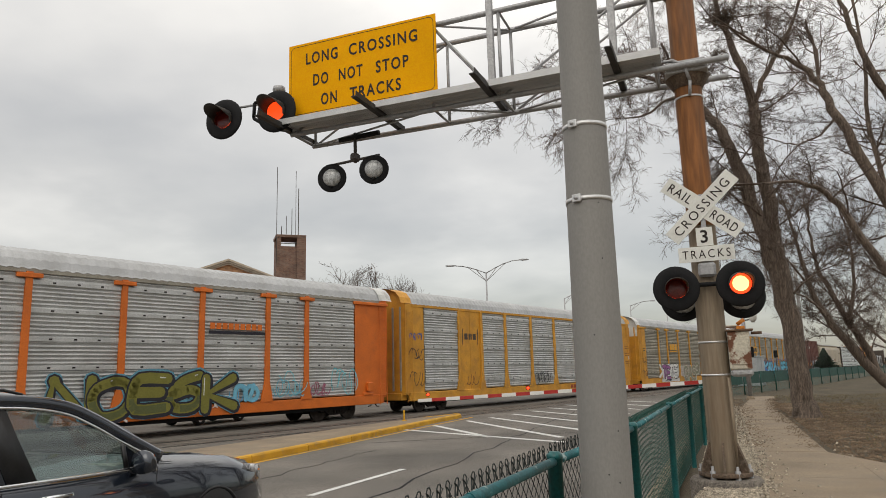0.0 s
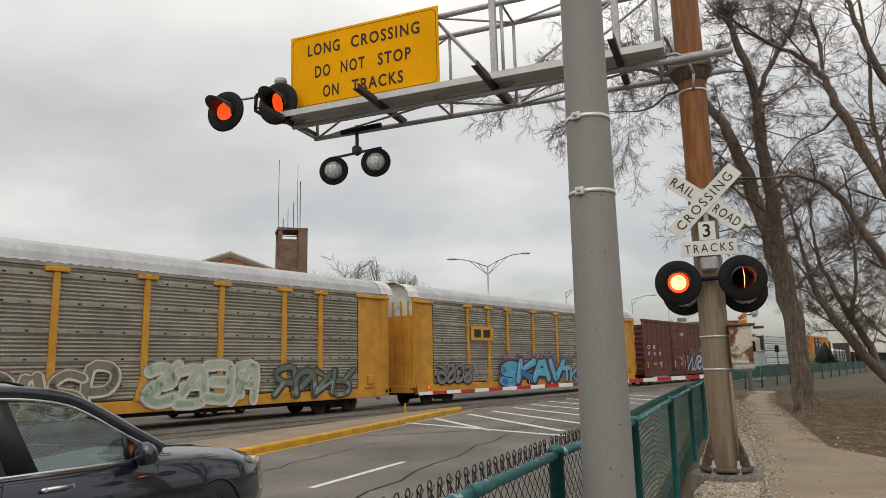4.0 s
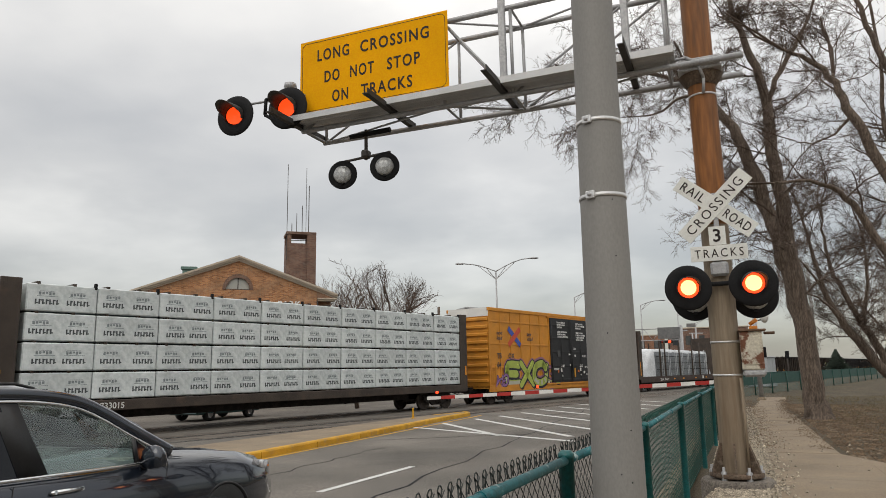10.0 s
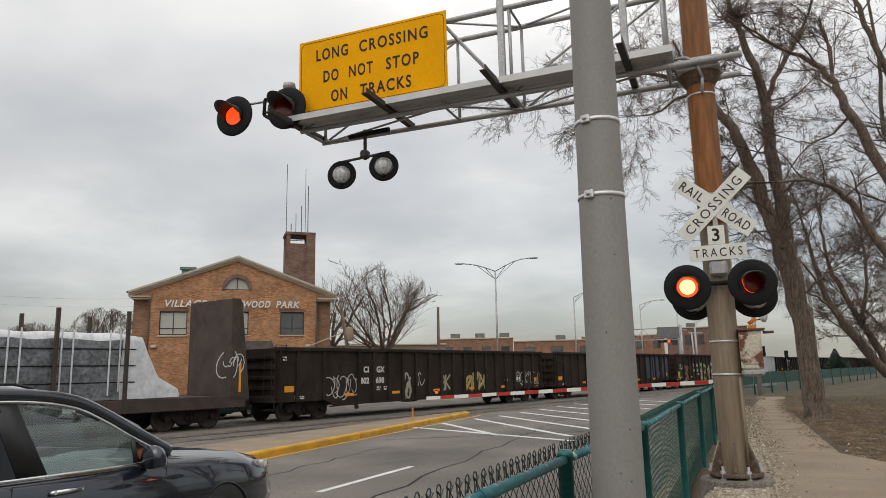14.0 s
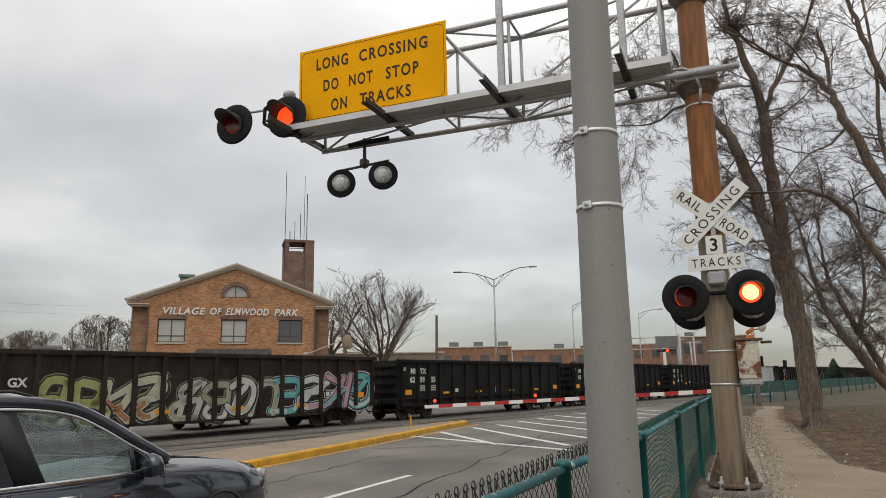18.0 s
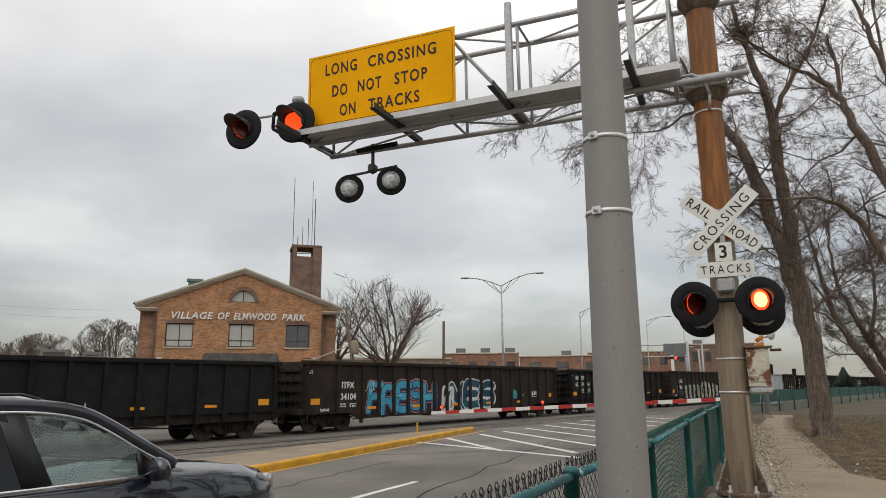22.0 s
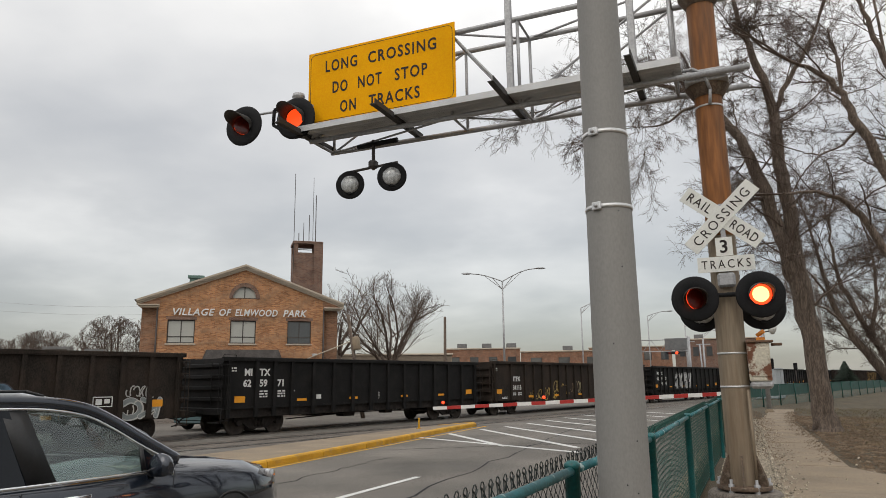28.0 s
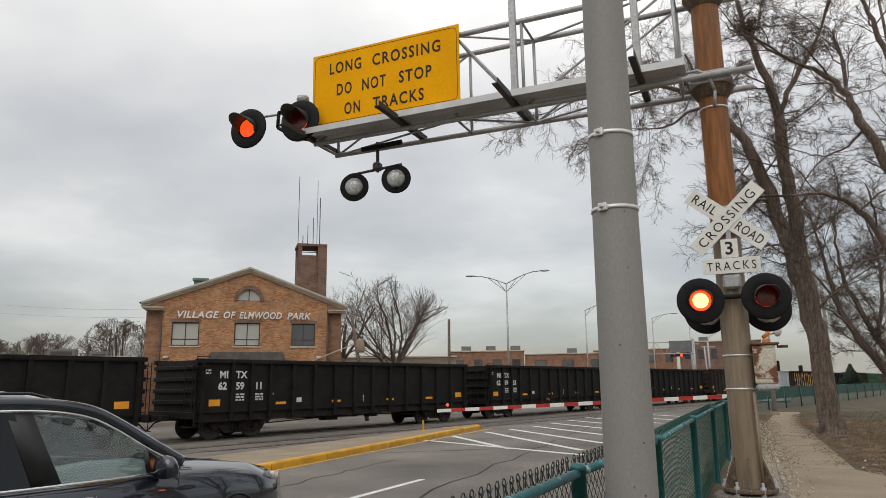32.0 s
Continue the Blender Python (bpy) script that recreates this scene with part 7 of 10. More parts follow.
    # conifer beyond the tracks
    t = thing("conifer", pose(61.2, 110, -0.5) @ Matrix.Diagonal((1.75, 1.75, 0.85, 1)), "small dark conifer beside the railway", "tree")
    part("trunk", rods([((0, 0, 0), (0, 0, 5), 0.12, 0.03)], 8), M_BARK, t)
    tw = Twigs()
    for _ in range(1500):
        h = rng.uniform(0.5, 5.0)
        a, rr = rng.uniform(0, 6.28), (5.2 - h) * 0.36 * rng.uniform(0.3, 1)
        p = Vector((math.cos(a) * rr * 0.4, math.sin(a) * rr * 0.4, h))
        tw.cone(p, Vector((math.cos(a) * rr, math.sin(a) * rr, h - 0.15)), 0.1, 0.02, 3)
    part("crown", tw.mesh("crown", M_CONIFER, False), None, t)


build_suv()
build_hall()
build_annex()
build_background()
build_trees()


# ---- the train: every car runs along x from its leading end, its near side at negative y, z from the rail head ----
M_WHEEL = mat("wheel_steel", (0.05, 0.04, 0.033), 0.8, gloss=0.3, spread=0.3, scale=6)
M_TRUCK = mat("truck_frame", (0.025, 0.021, 0.019), 0.9, gloss=0.2, spread=0.35, scale=5, second=(0.05, 0.038, 0.03), cover=0.35)
M_GON = mat("gondola_black", (0.009, 0.0086, 0.0086), 0.7, gloss=0.2, spread=0.3, scale=1.2, fine=40, bump=0.08, second=(0.022, 0.019, 0.017), cover=0.38, edge=0.3, vary=0.15)
M_GON_BROWN = mat("gondola_weathered", (0.022, 0.017, 0.0135), 0.8, gloss=0.2, spread=0.35, scale=1.1, fine=40, bump=0.12, second=(0.05, 0.034, 0.025), cover=0.42, edge=0.3, streak=(1, 1, 0.5))
M_GON_BLUE = mat("gondola_patch_blue", (0.035, 0.05, 0.075), 0.7, spread=0.3, scale=1.5, bump=0.1)
M_RACK_GREY = mat("autorack_galvanised", (0.5, 0.505, 0.5), 0.5, metal=0.3, spread=0.14, scale=0.9, fine=30, bump=0.08, second=(0.36, 0.36, 0.35), cover=0.4, edge=0.3)
M_RACK_DULL = mat("autorack_weathered", (0.325, 0.305, 0.255), 0.65, metal=0.2, spread=0.2, scale=0.9, fine=30, bump=0.1, second=(0.235, 0.215, 0.175), cover=0.45, edge=0.3)
M_CAP_WHITE = mat("roof_cap_white", (0.6, 0.6, 0.58), 0.5, spread=0.15, scale=1.5, bump=0.05, second=(0.35, 0.34, 0.31), cover=0.4)
M_ROOF_ALU = mat("autorack_roof", (0.42, 0.425, 0.43), 0.5, metal=0.3, spread=0.12, scale=0.8, bump=0.08, second=(0.28, 0.28, 0.27), cover=0.4, edge=0.3)
M_ORANGE_CAR = mat("car_orange", (0.6, 0.135, 0.012), 0.6, spread=0.14, scale=1.2, bump=0.06, second=(0.38, 0.09, 0.02), cover=0.33, edge=0.25)
M_YELLOW_CAR = mat("car_yellow", (0.58, 0.275, 0.028), 0.6, spread=0.16, scale=1.2, bump=0.06, second=(0.38, 0.17, 0.035), cover=0.4, edge=0.25)
M_YELLOW_BOX = mat("boxcar_yellow", (0.56, 0.228, 0.022), 0.6, spread=0.13, scale=1.2, bump=0.06, second=(0.4, 0.18, 0.03), cover=0.34, edge=0.25)
M_BOXCAR = mat("boxcar_brown", (0.125, 0.04, 0.027), 0.7, spread=0.2, scale=1.1, bump=0.1, second=(0.085, 0.03, 0.024), cover=0.42, edge=0.3)
M_HOPPER = mat("hopper_grey", (0.43, 0.375, 0.29), 0.6, spread=0.09, scale=0.8, bump=0.05, second=(0.33, 0.3, 0.25), cover=0.4, edge=0.3, streak=(1, 1, 0.4))
M_HOPPER_DIRT = mat("hopper_rusty", (0.2, 0.15, 0.105), 0.8, spread=0.3, scale=1.2, bump=0.1, second=(0.11, 0.075, 0.05), cover=0.45)
M_FLAT = mat("flatcar_rust", (0.05, 0.032, 0.026), 0.8, spread=0.3, scale=1.5, bump=0.12, second=(0.05, 0.038, 0.032), cover=0.45)
M_BULK = mat("bulkhead_brown", (0.048, 0.036, 0.028), 0.8, spread=0.3, scale=1.3, bump=0.12, second=(0.075, 0.048, 0.034), cover=0.4)
M_WRAP = mat("lumber_wrap", (0.56, 0.6, 0.6), 0.4, spread=0.12, scale=2.5, fine=7, bump=0.7, vary=0.06)
M_FILM = mat("grey_film", (0.12, 0.13, 0.14), 0.3, spread=0.35, scale=2.2, fine=9, bump=0.8, second=(0.4, 0.42, 0.44), cover=0.28, edge=0.15)
M_FILM_WHITE = mat("white_film", (0.6, 0.62, 0.64), 0.35, spread=0.15, scale=1.6, fine=7, bump=0.9)
M_REFLECT = mat("reflector_yellow", (0.75, 0.3, 0.01), 0.5, spread=0.1, bump=0)
M_STENCIL = mat("stencil_white", (0.62, 0.62, 0.6), 0.7, spread=0.12, scale=6, bump=0)
M_STENCIL_DARK = mat("stencil_dark", (0.05, 0.05, 0.06), 0.7, spread=0.1, bump=0)
M_STENCIL_RED = mat("stencil_red", (0.2, 0.06, 0.035), 0.7, spread=0.12, scale=6, bump=0)
M_DOOR_BLACK = mat("boxcar_door_black", (0.012, 0.0125, 0.014), 0.6, spread=0.3, scale=1.4, bump=0.1, second=(0.026, 0.024, 0.022), cover=0.3)
PAINTS = {}


def paint(c):
    if c not in PAINTS:
        PAINTS[c] = mat("spray_paint", c, 0.6, spread=0.09, scale=3, fine=25, bump=0.0)
    return PAINTS[c]


def make_wheel():
    bm = bmesh.new()
    lathe(bm, [(0, -0.05), (0.1, -0.06), (0.12, -0.03), (0.34, -0.02), (0.38, -0.06), (0.455, -0.065), (0.457, 0.03), (0.487, 0.06), (0.487, 0.075), (0.39, 0.07), (0.34, 0.02), (0, 0.02)], 24, pose(0, 0, 0, 90, 0, 0))
    bmesh.ops.recalc_face_normals(bm, faces=bm.faces)
    return finish("wheel", bm, M_WHEEL)


def make_sideframe():
    bm = bmesh.new()
    prism(bm, [(-1.12, 0.5), (-1.1, 0.66), (-0.7, 0.7), (-0.35, 0.86), (0.35, 0.86), (0.7, 0.7), (1.1, 0.66), (1.12, 0.5), (0.75, 0.46), (0.42, 0.22), (-0.42, 0.22), (-0.75, 0.46)], -0.06, 0.06)
    for x in (-0.91, 0.91):
        rod(bm, (x, -0.13, 0.46), (x, 0.06, 0.46), 0.12, n=12)
    for x in (-0.16, 0, 0.16):
        rod(bm, (x, -0.085, 0.3), (x, -0.085, 0.6), 0.055, n=8)
    return finish("side_frame", bm, M_TRUCK)


LOADS = []
WHEEL, SIDEFRAME = make_wheel(), make_sideframe()
BOLSTER = finish("bolster", boxes([(-0.22, 0.22, -1.05, 1.05, 0.5, 0.8), (-0.9, 0.9, -0.5, -0.3, 0.42, 0.5), (-0.9, 0.9, 0.3, 0.5, 0.42, 0.5)], 0.02), M_TRUCK)
COUPLER = finish("coupler", boxes([(-0.72, 0.1, -0.09, 0.09, 0.72, 0.92), (-0.86, -0.66, -0.16, 0.16, 0.7, 0.98)], 0.02), M_TRUCK)
AXLE = finish("axle", rods([((0, -0.75, 0.457), (0, 0.75, 0.457), 0.08)], 10), M_WHEEL)
HOSE = bmesh.new()
tube(HOSE, [(0.1, 0.3, 0.75), (-0.25, 0.34, 0.66), (-0.5, 0.3, 0.42), (-0.72, 0.25, 0.4)], 0.025, 6)
HOSE = finish("brake_hose", HOSE, M_BLACK)


def running_gear(car, length, inset):
    for x in (inset, length - inset):
        truck = part("truck", BOLSTER, None, car, "dark steel truck with wheels")
        truck.matrix_basis = pose(x, 0, 0)
        for y, r in ((-0.98, 0), (0.98, 180)):
            placed(part("side_frame", SIDEFRAME, None, truck), pose(0, y, 0, 0, 0, r))
        for dx in (-0.91, 0.91):
            placed(part("axle", AXLE, None, truck), pose(dx, 0, 0))
            placed(part("wheel", WHEEL, None, truck), pose(dx, -0.76, 0.457))
            placed(part("wheel", WHEEL, None, truck), pose(dx, 0.76, 0.457, 0, 0, 180))
    for x, r in ((0, 0), (length, 180)):
        placed(part("coupler", COUPLER, None, car), pose(x, 0, 0, 0, 0, r))
        placed(part("brake_hose", HOSE, None, car), pose(x, 0, 0, 0, 0, r))


def ladder(car, x, y, z0, z1, material, width=0.42, axis="x", step=0.42):
    rows = []
    n = max(2, int((z1 - z0) / step) + 1)
    for k in range(n):
        z = z0 + (z1 - z0) * k / (n - 1)
        rows.append(((x, y, z), (x + width, y, z), 0.014) if axis == "x" else ((x, y, z), (x, y + width, z), 0.014))
    e = (x + width, y, 0) if axis == "x" else (x, y + width, 0)
    rows += [((x, y, z0 - 0.1), (x, y, z1 + 0.1), 0.018), ((e[0], e[1], z0 - 0.1), (e[0], e[1], z1 + 0.1), 0.018)]
    part("ladder", rods(rows, 6), material, car)


def near_text(car, text, x, z, h, material, y=-1.56, bold=0.0, width=0.0, shear=0.0):
    return lettering(text, h, material, car, pose(x, y, z, 90, 0, 0), bold=bold, width=width, shear=shear, thick=0.004, name="marking")


def stroke_band(bm, pts, width, y):
    """A sprayed band of even width along points (x, z)."""
    left, right = [], []
    for k, (x, z) in enumerate(pts):
        a, b = pts[max(k - 1, 0)], pts[min(k + 1, len(pts) - 1)]
        dx, dz = b[0] - a[0], b[1] - a[1]
        ln = math.hypot(dx, dz) or 1
        left.append(bm.verts.new((x - dz / ln * width, y, z + dx / ln * width)))
        right.append(bm.verts.new((x + dz / ln * width, y, z - dx / ln * width)))
    for k in range(len(pts) - 1):
        bm.faces.new((left[k], right[k], right[k + 1], left[k + 1]))


def curve_points(rng, cx, cz, rx, rz, n=7):
    """An arc or hook, as a letter's stroke."""
    a0, sweep = rng.uniform(0, 6.28), rng.choice((-1, 1)) * rng.uniform(1.6, 4.2)
    kx, kz = rng.uniform(0.5, 1), rng.uniform(0.6, 1)
    lean = rng.uniform(-0.2, 0.4)
    return [(cx + rx * kx * math.cos(a0 + sweep * k / n) + lean * rz * kz * math.sin(a0 + sweep * k / n), cz + rz * kz * math.sin(a0 + sweep * k / n)) for k in range(n + 1)]


GLYPHS = {
    "A": [[(0, 0), (0.3, 0.95), (0.62, 1), (1, 0)], [(0.22, 0.4), (0.8, 0.38)]],
    "B": [[(0.05, 0), (0, 1), (0.7, 0.97), (0.8, 0.75), (0.55, 0.52)], [(0.1, 0.52), (0.6, 0.52), (0.98, 0.28), (0.75, 0), (0.05, 0)]],
    "C": [[(1, 0.8), (0.7, 1), (0.2, 0.9), (0, 0.5), (0.15, 0.12), (0.6, 0), (1, 0.2)]],
    "D": [[(0, 0), (0.05, 1), (0.6, 0.95), (1, 0.5), (0.6, 0.02), (0, 0)]],
    "E": [[(0.95, 0.95), (0.1, 1), (0, 0.5), (0.08, 0.02), (1, 0)], [(0.05, 0.52), (0.75, 0.5)]],
    "F": [[(1, 0.95), (0.1, 1), (0.1, 0.5), (0, 0)], [(0.1, 0.5), (0.75, 0.55)]],
    "G": [[(0.95, 0.85), (0.6, 1), (0.1, 0.85), (0, 0.4), (0.25, 0.03), (0.8, 0.02), (1, 0.42), (0.6, 0.42)]],
    "H": [[(0.05, 1), (0, 0)], [(0.95, 1), (1, 0)], [(0, 0.5), (1, 0.52)]],
    "I": [[(0.5, 1), (0.5, 0)]],
    "K": [[(0.05, 1), (0, 0)], [(0.95, 1), (0.1, 0.45), (1, 0)]],
    "M": [[(0, 0), (0.1, 1), (0.5, 0.35), (0.9, 1), (1, 0)]],
    "N": [[(0, 0), (0.05, 1), (0.95, 0.05), (1, 1)]],
    "O": [[(0.5, 1), (0.08, 0.8), (0, 0.4), (0.3, 0), (0.8, 0.05), (1, 0.5), (0.85, 0.9), (0.5, 1)]],
    "P": [[(0, 0), (0.05, 1), (0.8, 1), (0.95, 0.72), (0.7, 0.45), (0.1, 0.45)]],
    "R": [[(0, 0), (0.05, 1), (0.8, 1), (0.92, 0.72), (0.6, 0.5), (0.1, 0.48)], [(0.5, 0.5), (1, 0)]],
    "S": [[(0.95, 0.88), (0.5, 1), (0.08, 0.8), (0.2, 0.56), (0.8, 0.48), (0.98, 0.2), (0.6, 0), (0.02, 0.1)]],
    "T": [[(0, 0.97), (1, 1)], [(0.5, 1), (0.45, 0)]],
    "U": [[(0, 1), (0.05, 0.25), (0.4, 0), (0.85, 0.1), (1, 0.5), (0.98, 1)]],
    "V": [[(0, 1), (0.45, 0), (0.6, 0.02), (1, 1)]],
    "X": [[(0, 1), (1, 0)], [(1, 1), (0, 0)]],
    "6": [[(0.85, 0.98), (0.3, 0.85), (0, 0.4), (0.2, 0.03), (0.75, 0.02), (0.95, 0.35), (0.6, 0.58), (0.1, 0.42)]],
}


def fat_stroke(bm, pts, wd, y, index, cap=True):
    """A sprayed band with round joints along points (x, z)."""
    first = len(bm.faces)
    stroke_band(bm, pts, wd, y)
    for k, (x, z) in enumerate(pts if cap else pts[1:-1]):
        ring = [bm.verts.new((x + wd * math.cos(a), y - 0.0001, z + wd * math.sin(a))) for a in [math.pi * i / 4 for i in range(8)]]
        bm.faces.new(ring)
    bm.faces.ensure_lookup_table()
    for f in bm.faces[first:]:
        f.material_index = index


def piece(car, shapes, x0, x1, z0, z1, fills, line, back=None, y=-1.56, seed=1, fat=0.13, lean=0.1, shine=None, name="graffiti_letter"):
    """Fat sprayed letters side by side: a cloud, dark outlines, two tones of fill and thin highlights."""
    rng = random.Random(seed * 13 + int(x0 * 10))
    h, n = z1 - z0, len(shapes)
    step = (x1 - x0) / n
    cloud = bmesh.new() if back else None
    for i, lines in enumerate(shapes):
        bm = bmesh.new()
        wd = min(h * fat * 0.8, step * 0.15) * rng.uniform(0.9, 1.12)
        tilt, dz, tall = rng.uniform(-0.09, 0.09), rng.uniform(-0.05, 0.05) * h, rng.uniform(0.92, 1.04)
        gap = wd * 0.55
        off = y - 0.003 - 0.003 * (i % 3)
        two = 2 if len(fills) > 1 else 1
        for ln in lines:
            pts = []
            for u, v in ln:
                v2 = v * tall
                pts.append((x0 + i * step + gap + (step - gap * 1.1) * (u + (lean + tilt) * (v2 - 0.5)) + rng.uniform(-0.02, 0.02) * h, z0 + wd * 1.3 + (h - 2.6 * wd) * v2 + dz + rng.uniform(-0.02, 0.02) * h))
            if len(pts) > 4:
                pts = [(q.x, q.z) for q in eased([(px, 0, pz) for px, pz in pts], 3)]
            if cloud is not None:
                fat_stroke(cloud, pts, wd * rng.uniform(1.5, 1.9), y - 0.0012, 0)
            fat_stroke(bm, [(px + wd * 0.28, pz - wd * 0.3) for px, pz in pts], wd * 1.32, off, 0)
            fat_stroke(bm, pts, wd * 1.32, off - 0.0004, 0)
            fat_stroke(bm, pts, wd * 0.98, off - 0.001, 1)
            for p, q in zip(pts, pts[1:]):
                if (p[1] + q[1]) / 2 < z0 + h * 0.42 and rng.random() < 0.75:
                    fat_stroke(bm, [p, q], wd * rng.uniform(0.45, 0.8), off - 0.0015, two, False)
            if rng.random() < 0.8:
                a, b = pts[0], pts[1]
                f = rng.uniform(0.4, 0.8)
                fat_stroke(bm, [(a[0] - wd * 0.4, a[1] + wd * 0.2), (a[0] + (b[0] - a[0]) * f - wd * 0.4, a[1] + (b[1] - a[1]) * f + wd * 0.2)], wd * 0.1, off - 0.002, 3, False)
        fs = [fills[(i + k) % len(fills)] for k in (0, 1)] if len(fills) > 2 else (list(fills) + [tone(fills[0], 0.6)])[:2]
        part(name, bm, [paint(line), paint(fs[0]), paint(fs[1]), paint(shine or tone(fs[0], 1.5))], car, "sprayed graffiti letter")
    if cloud is not None:
        tagged(part("graffiti_cloud", cloud, paint(back), car, "sprayed background colour"), kind="stuff")


def wild_art(car, x0, x1, z0, z1, fills, line, back=None, y=-1.56, seed=1):
    """Sprayed work that cannot be read: turned and mirrored fat shapes; with no fills, thin scrawls."""
    rng = random.Random(seed * 13 + int(x0 * 10))
    w, h = x1 - x0, z1 - z0
    if not fills:
        bm = bmesh.new()
        n = max(3, int(w / h * 4))
        for i in range(n):
            cx = x0 + w * (i + 0.5) / n
            stroke_band(bm, curve_points(rng, cx, (z0 + z1) / 2, h * 0.3, h * 0.5), 0.022, y - 0.002 - 0.0008 * (i % 4))
        tagged(part("graffiti_scrawl", bm, paint(line), car, "thin sprayed scrawl"), kind="stuff")
        return
    n = max(2, round(w / h * 1.25))
    shapes = []
    for _ in range(n):
        g = GLYPHS[rng.choice("BCEGKNRSU6")]
        fx, turn = rng.random() < 0.7, rng.random() < 0.6
        shape = [[((1 - u if fx else u), (1 - v if turn else v)) for u, v in ln] for ln in g]
        if rng.random() < 0.6:
            shape.append([(rng.uniform(0, 0.4), rng.uniform(0, 0.3)), (rng.uniform(0.3, 0.7), rng.uniform(0.4, 0.6)), (rng.uniform(0.6, 1.1), rng.uniform(0.7, 1.1))])
        shapes.append(shape)
    piece(car, shapes, x0, x1, z0, z1, fills, line, back, y, seed, 0.105, rng.uniform(-0.1, 0.25), (0.45, 0.46, 0.44), "graffiti_shape")


def tag_art(car, words, x0, x1, z0, z1, fill, line, back=None, y=-1.56, seed=1, second=None, fat=0.13, shine=None):
    """Sprayed letters that can be read."""
    piece(car, [GLYPHS[c] for c in words], x0, x1, z0, z1, [fill, second] if second else [fill], line, back, y, seed, fat, 0.08, shine)


def small_print(car, x, z, w, rows, material, y=-1.56, h=0.06):
    bm = bmesh.new()
    rng = random.Random(int(x * 100 + z * 10))
    for i in range(rows):
        a = x
        while a < x + w:
            b = min(x + w, a + rng.uniform(0.08, 0.25))
            box(bm, a, b, y - 0.003, y, z - i * h * 1.7, z - i * h * 1.7 + h)
            a = b + 0.05
    part("small_print", bm, material, car)


def gondola(name, length, height, body, marks, label, art=(), blue=False, group="gondola cars", tub=False, head=(0.5,)):
    """tub: the short kind, whose ribs reach below its sheets; marks: words with their x and z."""
    car = thing(name, pose(0, 0, 0), label, "gondola car", group)
    t, w, z0 = 0.05, 1.46, 1.02
    part("floor", boxes([(0.35, length - 0.35, -w + 0.06, w - 0.06, z0, z0 + 0.1)]), body, car)
    for y in (-w, w):
        s = 1 if y > 0 else -1
        bm = bmesh.new()
        low = [(0.3, 1.0), (length - 0.3, 1.0)] if tub else [(0.3, 0.8), (3.0, 0.8), (3.5, 0.55), (length - 3.5, 0.55), (length - 3.0, 0.8), (length - 0.3, 0.8)]
        prism(bm, low + [(length - 0.3, height - 0.1), (0.3, height - 0.1)], min(y, y - s * t), max(y, y - s * t))
        part("side", bm, body, car)
        part("top_chord", boxes([(0.22, length - 0.22, min(y - s * 0.08, y + s * 0.1), max(y - s * 0.08, y + s * 0.1), height - 0.13, height)], 0.015), body, car)
        part("top_lip", boxes([(0.24, length - 0.24, min(y - s * 0.03, y + s * 0.115), max(y - s * 0.03, y + s * 0.115), height - 0.15, height - 0.125)]), body, car)
        if tub:
            part("side_sill", boxes([(0.3, length - 0.3, min(y - s * 0.22, y - s * 0.12), max(y - s * 0.22, y - s * 0.12), 0.66, 1.02)], 0.01), M_TRUCK, car)
            part("sheet_edge", boxes([(0.3, length - 0.3, min(y, y + s * 0.03), max(y, y + s * 0.03), 1.0, 1.07)]), body, car)
        else:
            part("sheet_edge", boxes([(3.4, length - 3.4, min(y, y + s * 0.035), max(y, y + s * 0.035), 0.55, 0.63)]), body, car)
    lean = 0.045
    m = max(2, round((length - 0.5 - head[-1]) / (1.12 if tub else 1.02)))
    for x in list(head) + [head[-1] + (length - 0.5 - head[-1]) * k / m for k in range(1, m + 1)]:
        for y in (-1, 1):
            bm = bmesh.new()
            zl = 0.68 if tub else (0.85 if x < 3.3 or x > length - 3.3 else 0.64)
            prism(bm, [(x - 0.085, zl), (x + 0.085, zl), (x + 0.085 - lean * 0.3, height - 0.12), (x - 0.085 + lean * 0.3, height - 0.12)], min(y * w, y * (w + 0.1)), max(y * w, y * (w + 0.1)))
            part("rib", bm, body, car)
    for x, s in ((0.3, 1), (length - 0.3, -1)):
        part("end", boxes([(min(x, x + s * t), max(x, x + s * t), -w, w, z0 - 0.1, height - 0.05)]), body, car)
        for z in (1.3, 1.72, 2.14, 2.56):
            if z < height - 0.3:
                part("end_rib", boxes([(min(x, x - s * 0.12), max(x, x - s * 0.12), -w + 0.04, w - 0.04, z, z + 0.15)], 0.02), body, car)
        part("end_sill", boxes([(min(x, x - s * 0.2), max(x, x - s * 0.2), -w, w, 0.8, 1.05)], 0.02), body, car)
        part("end_step", boxes([(min(x - s * 0.3, x - s * 0.1), max(x - s * 0.3, x - s * 0.1), -w, -w + 0.5, 0.5, 0.54)], 0.008), body, car)
        ladder(car, x - s * 0.16 if s > 0 else x + 0.16, -w + 0.05, 1.1, height - 0.3, body, 0.5, "y", 0.38)
    ladder(car, 0.16, -w - 0.12, 0.6, height - 0.3, body, 0.36, "x", 0.38)
    ladder(car, length - 0.5, -w - 0.12, 0.6, height - 0.3, body, 0.4, "x", 0.38)
    part("grab_iron", rods([((0.2, -w - 0.1, height - 0.06), (0.2, -w - 0.1, height + 0.07), 0.015), ((0.2, -w - 0.1, height + 0.07), (0.75, -w - 0.1, height + 0.07), 0.015), ((0.75, -w - 0.1, height + 0.07), (0.75, -w - 0.1, height - 0.06), 0.015)], 6), body, car)
    part("centre_sill", boxes([(0.2, length - 0.2, -0.3, 0.3, 0.72, 1.02)]), M_TRUCK, car)
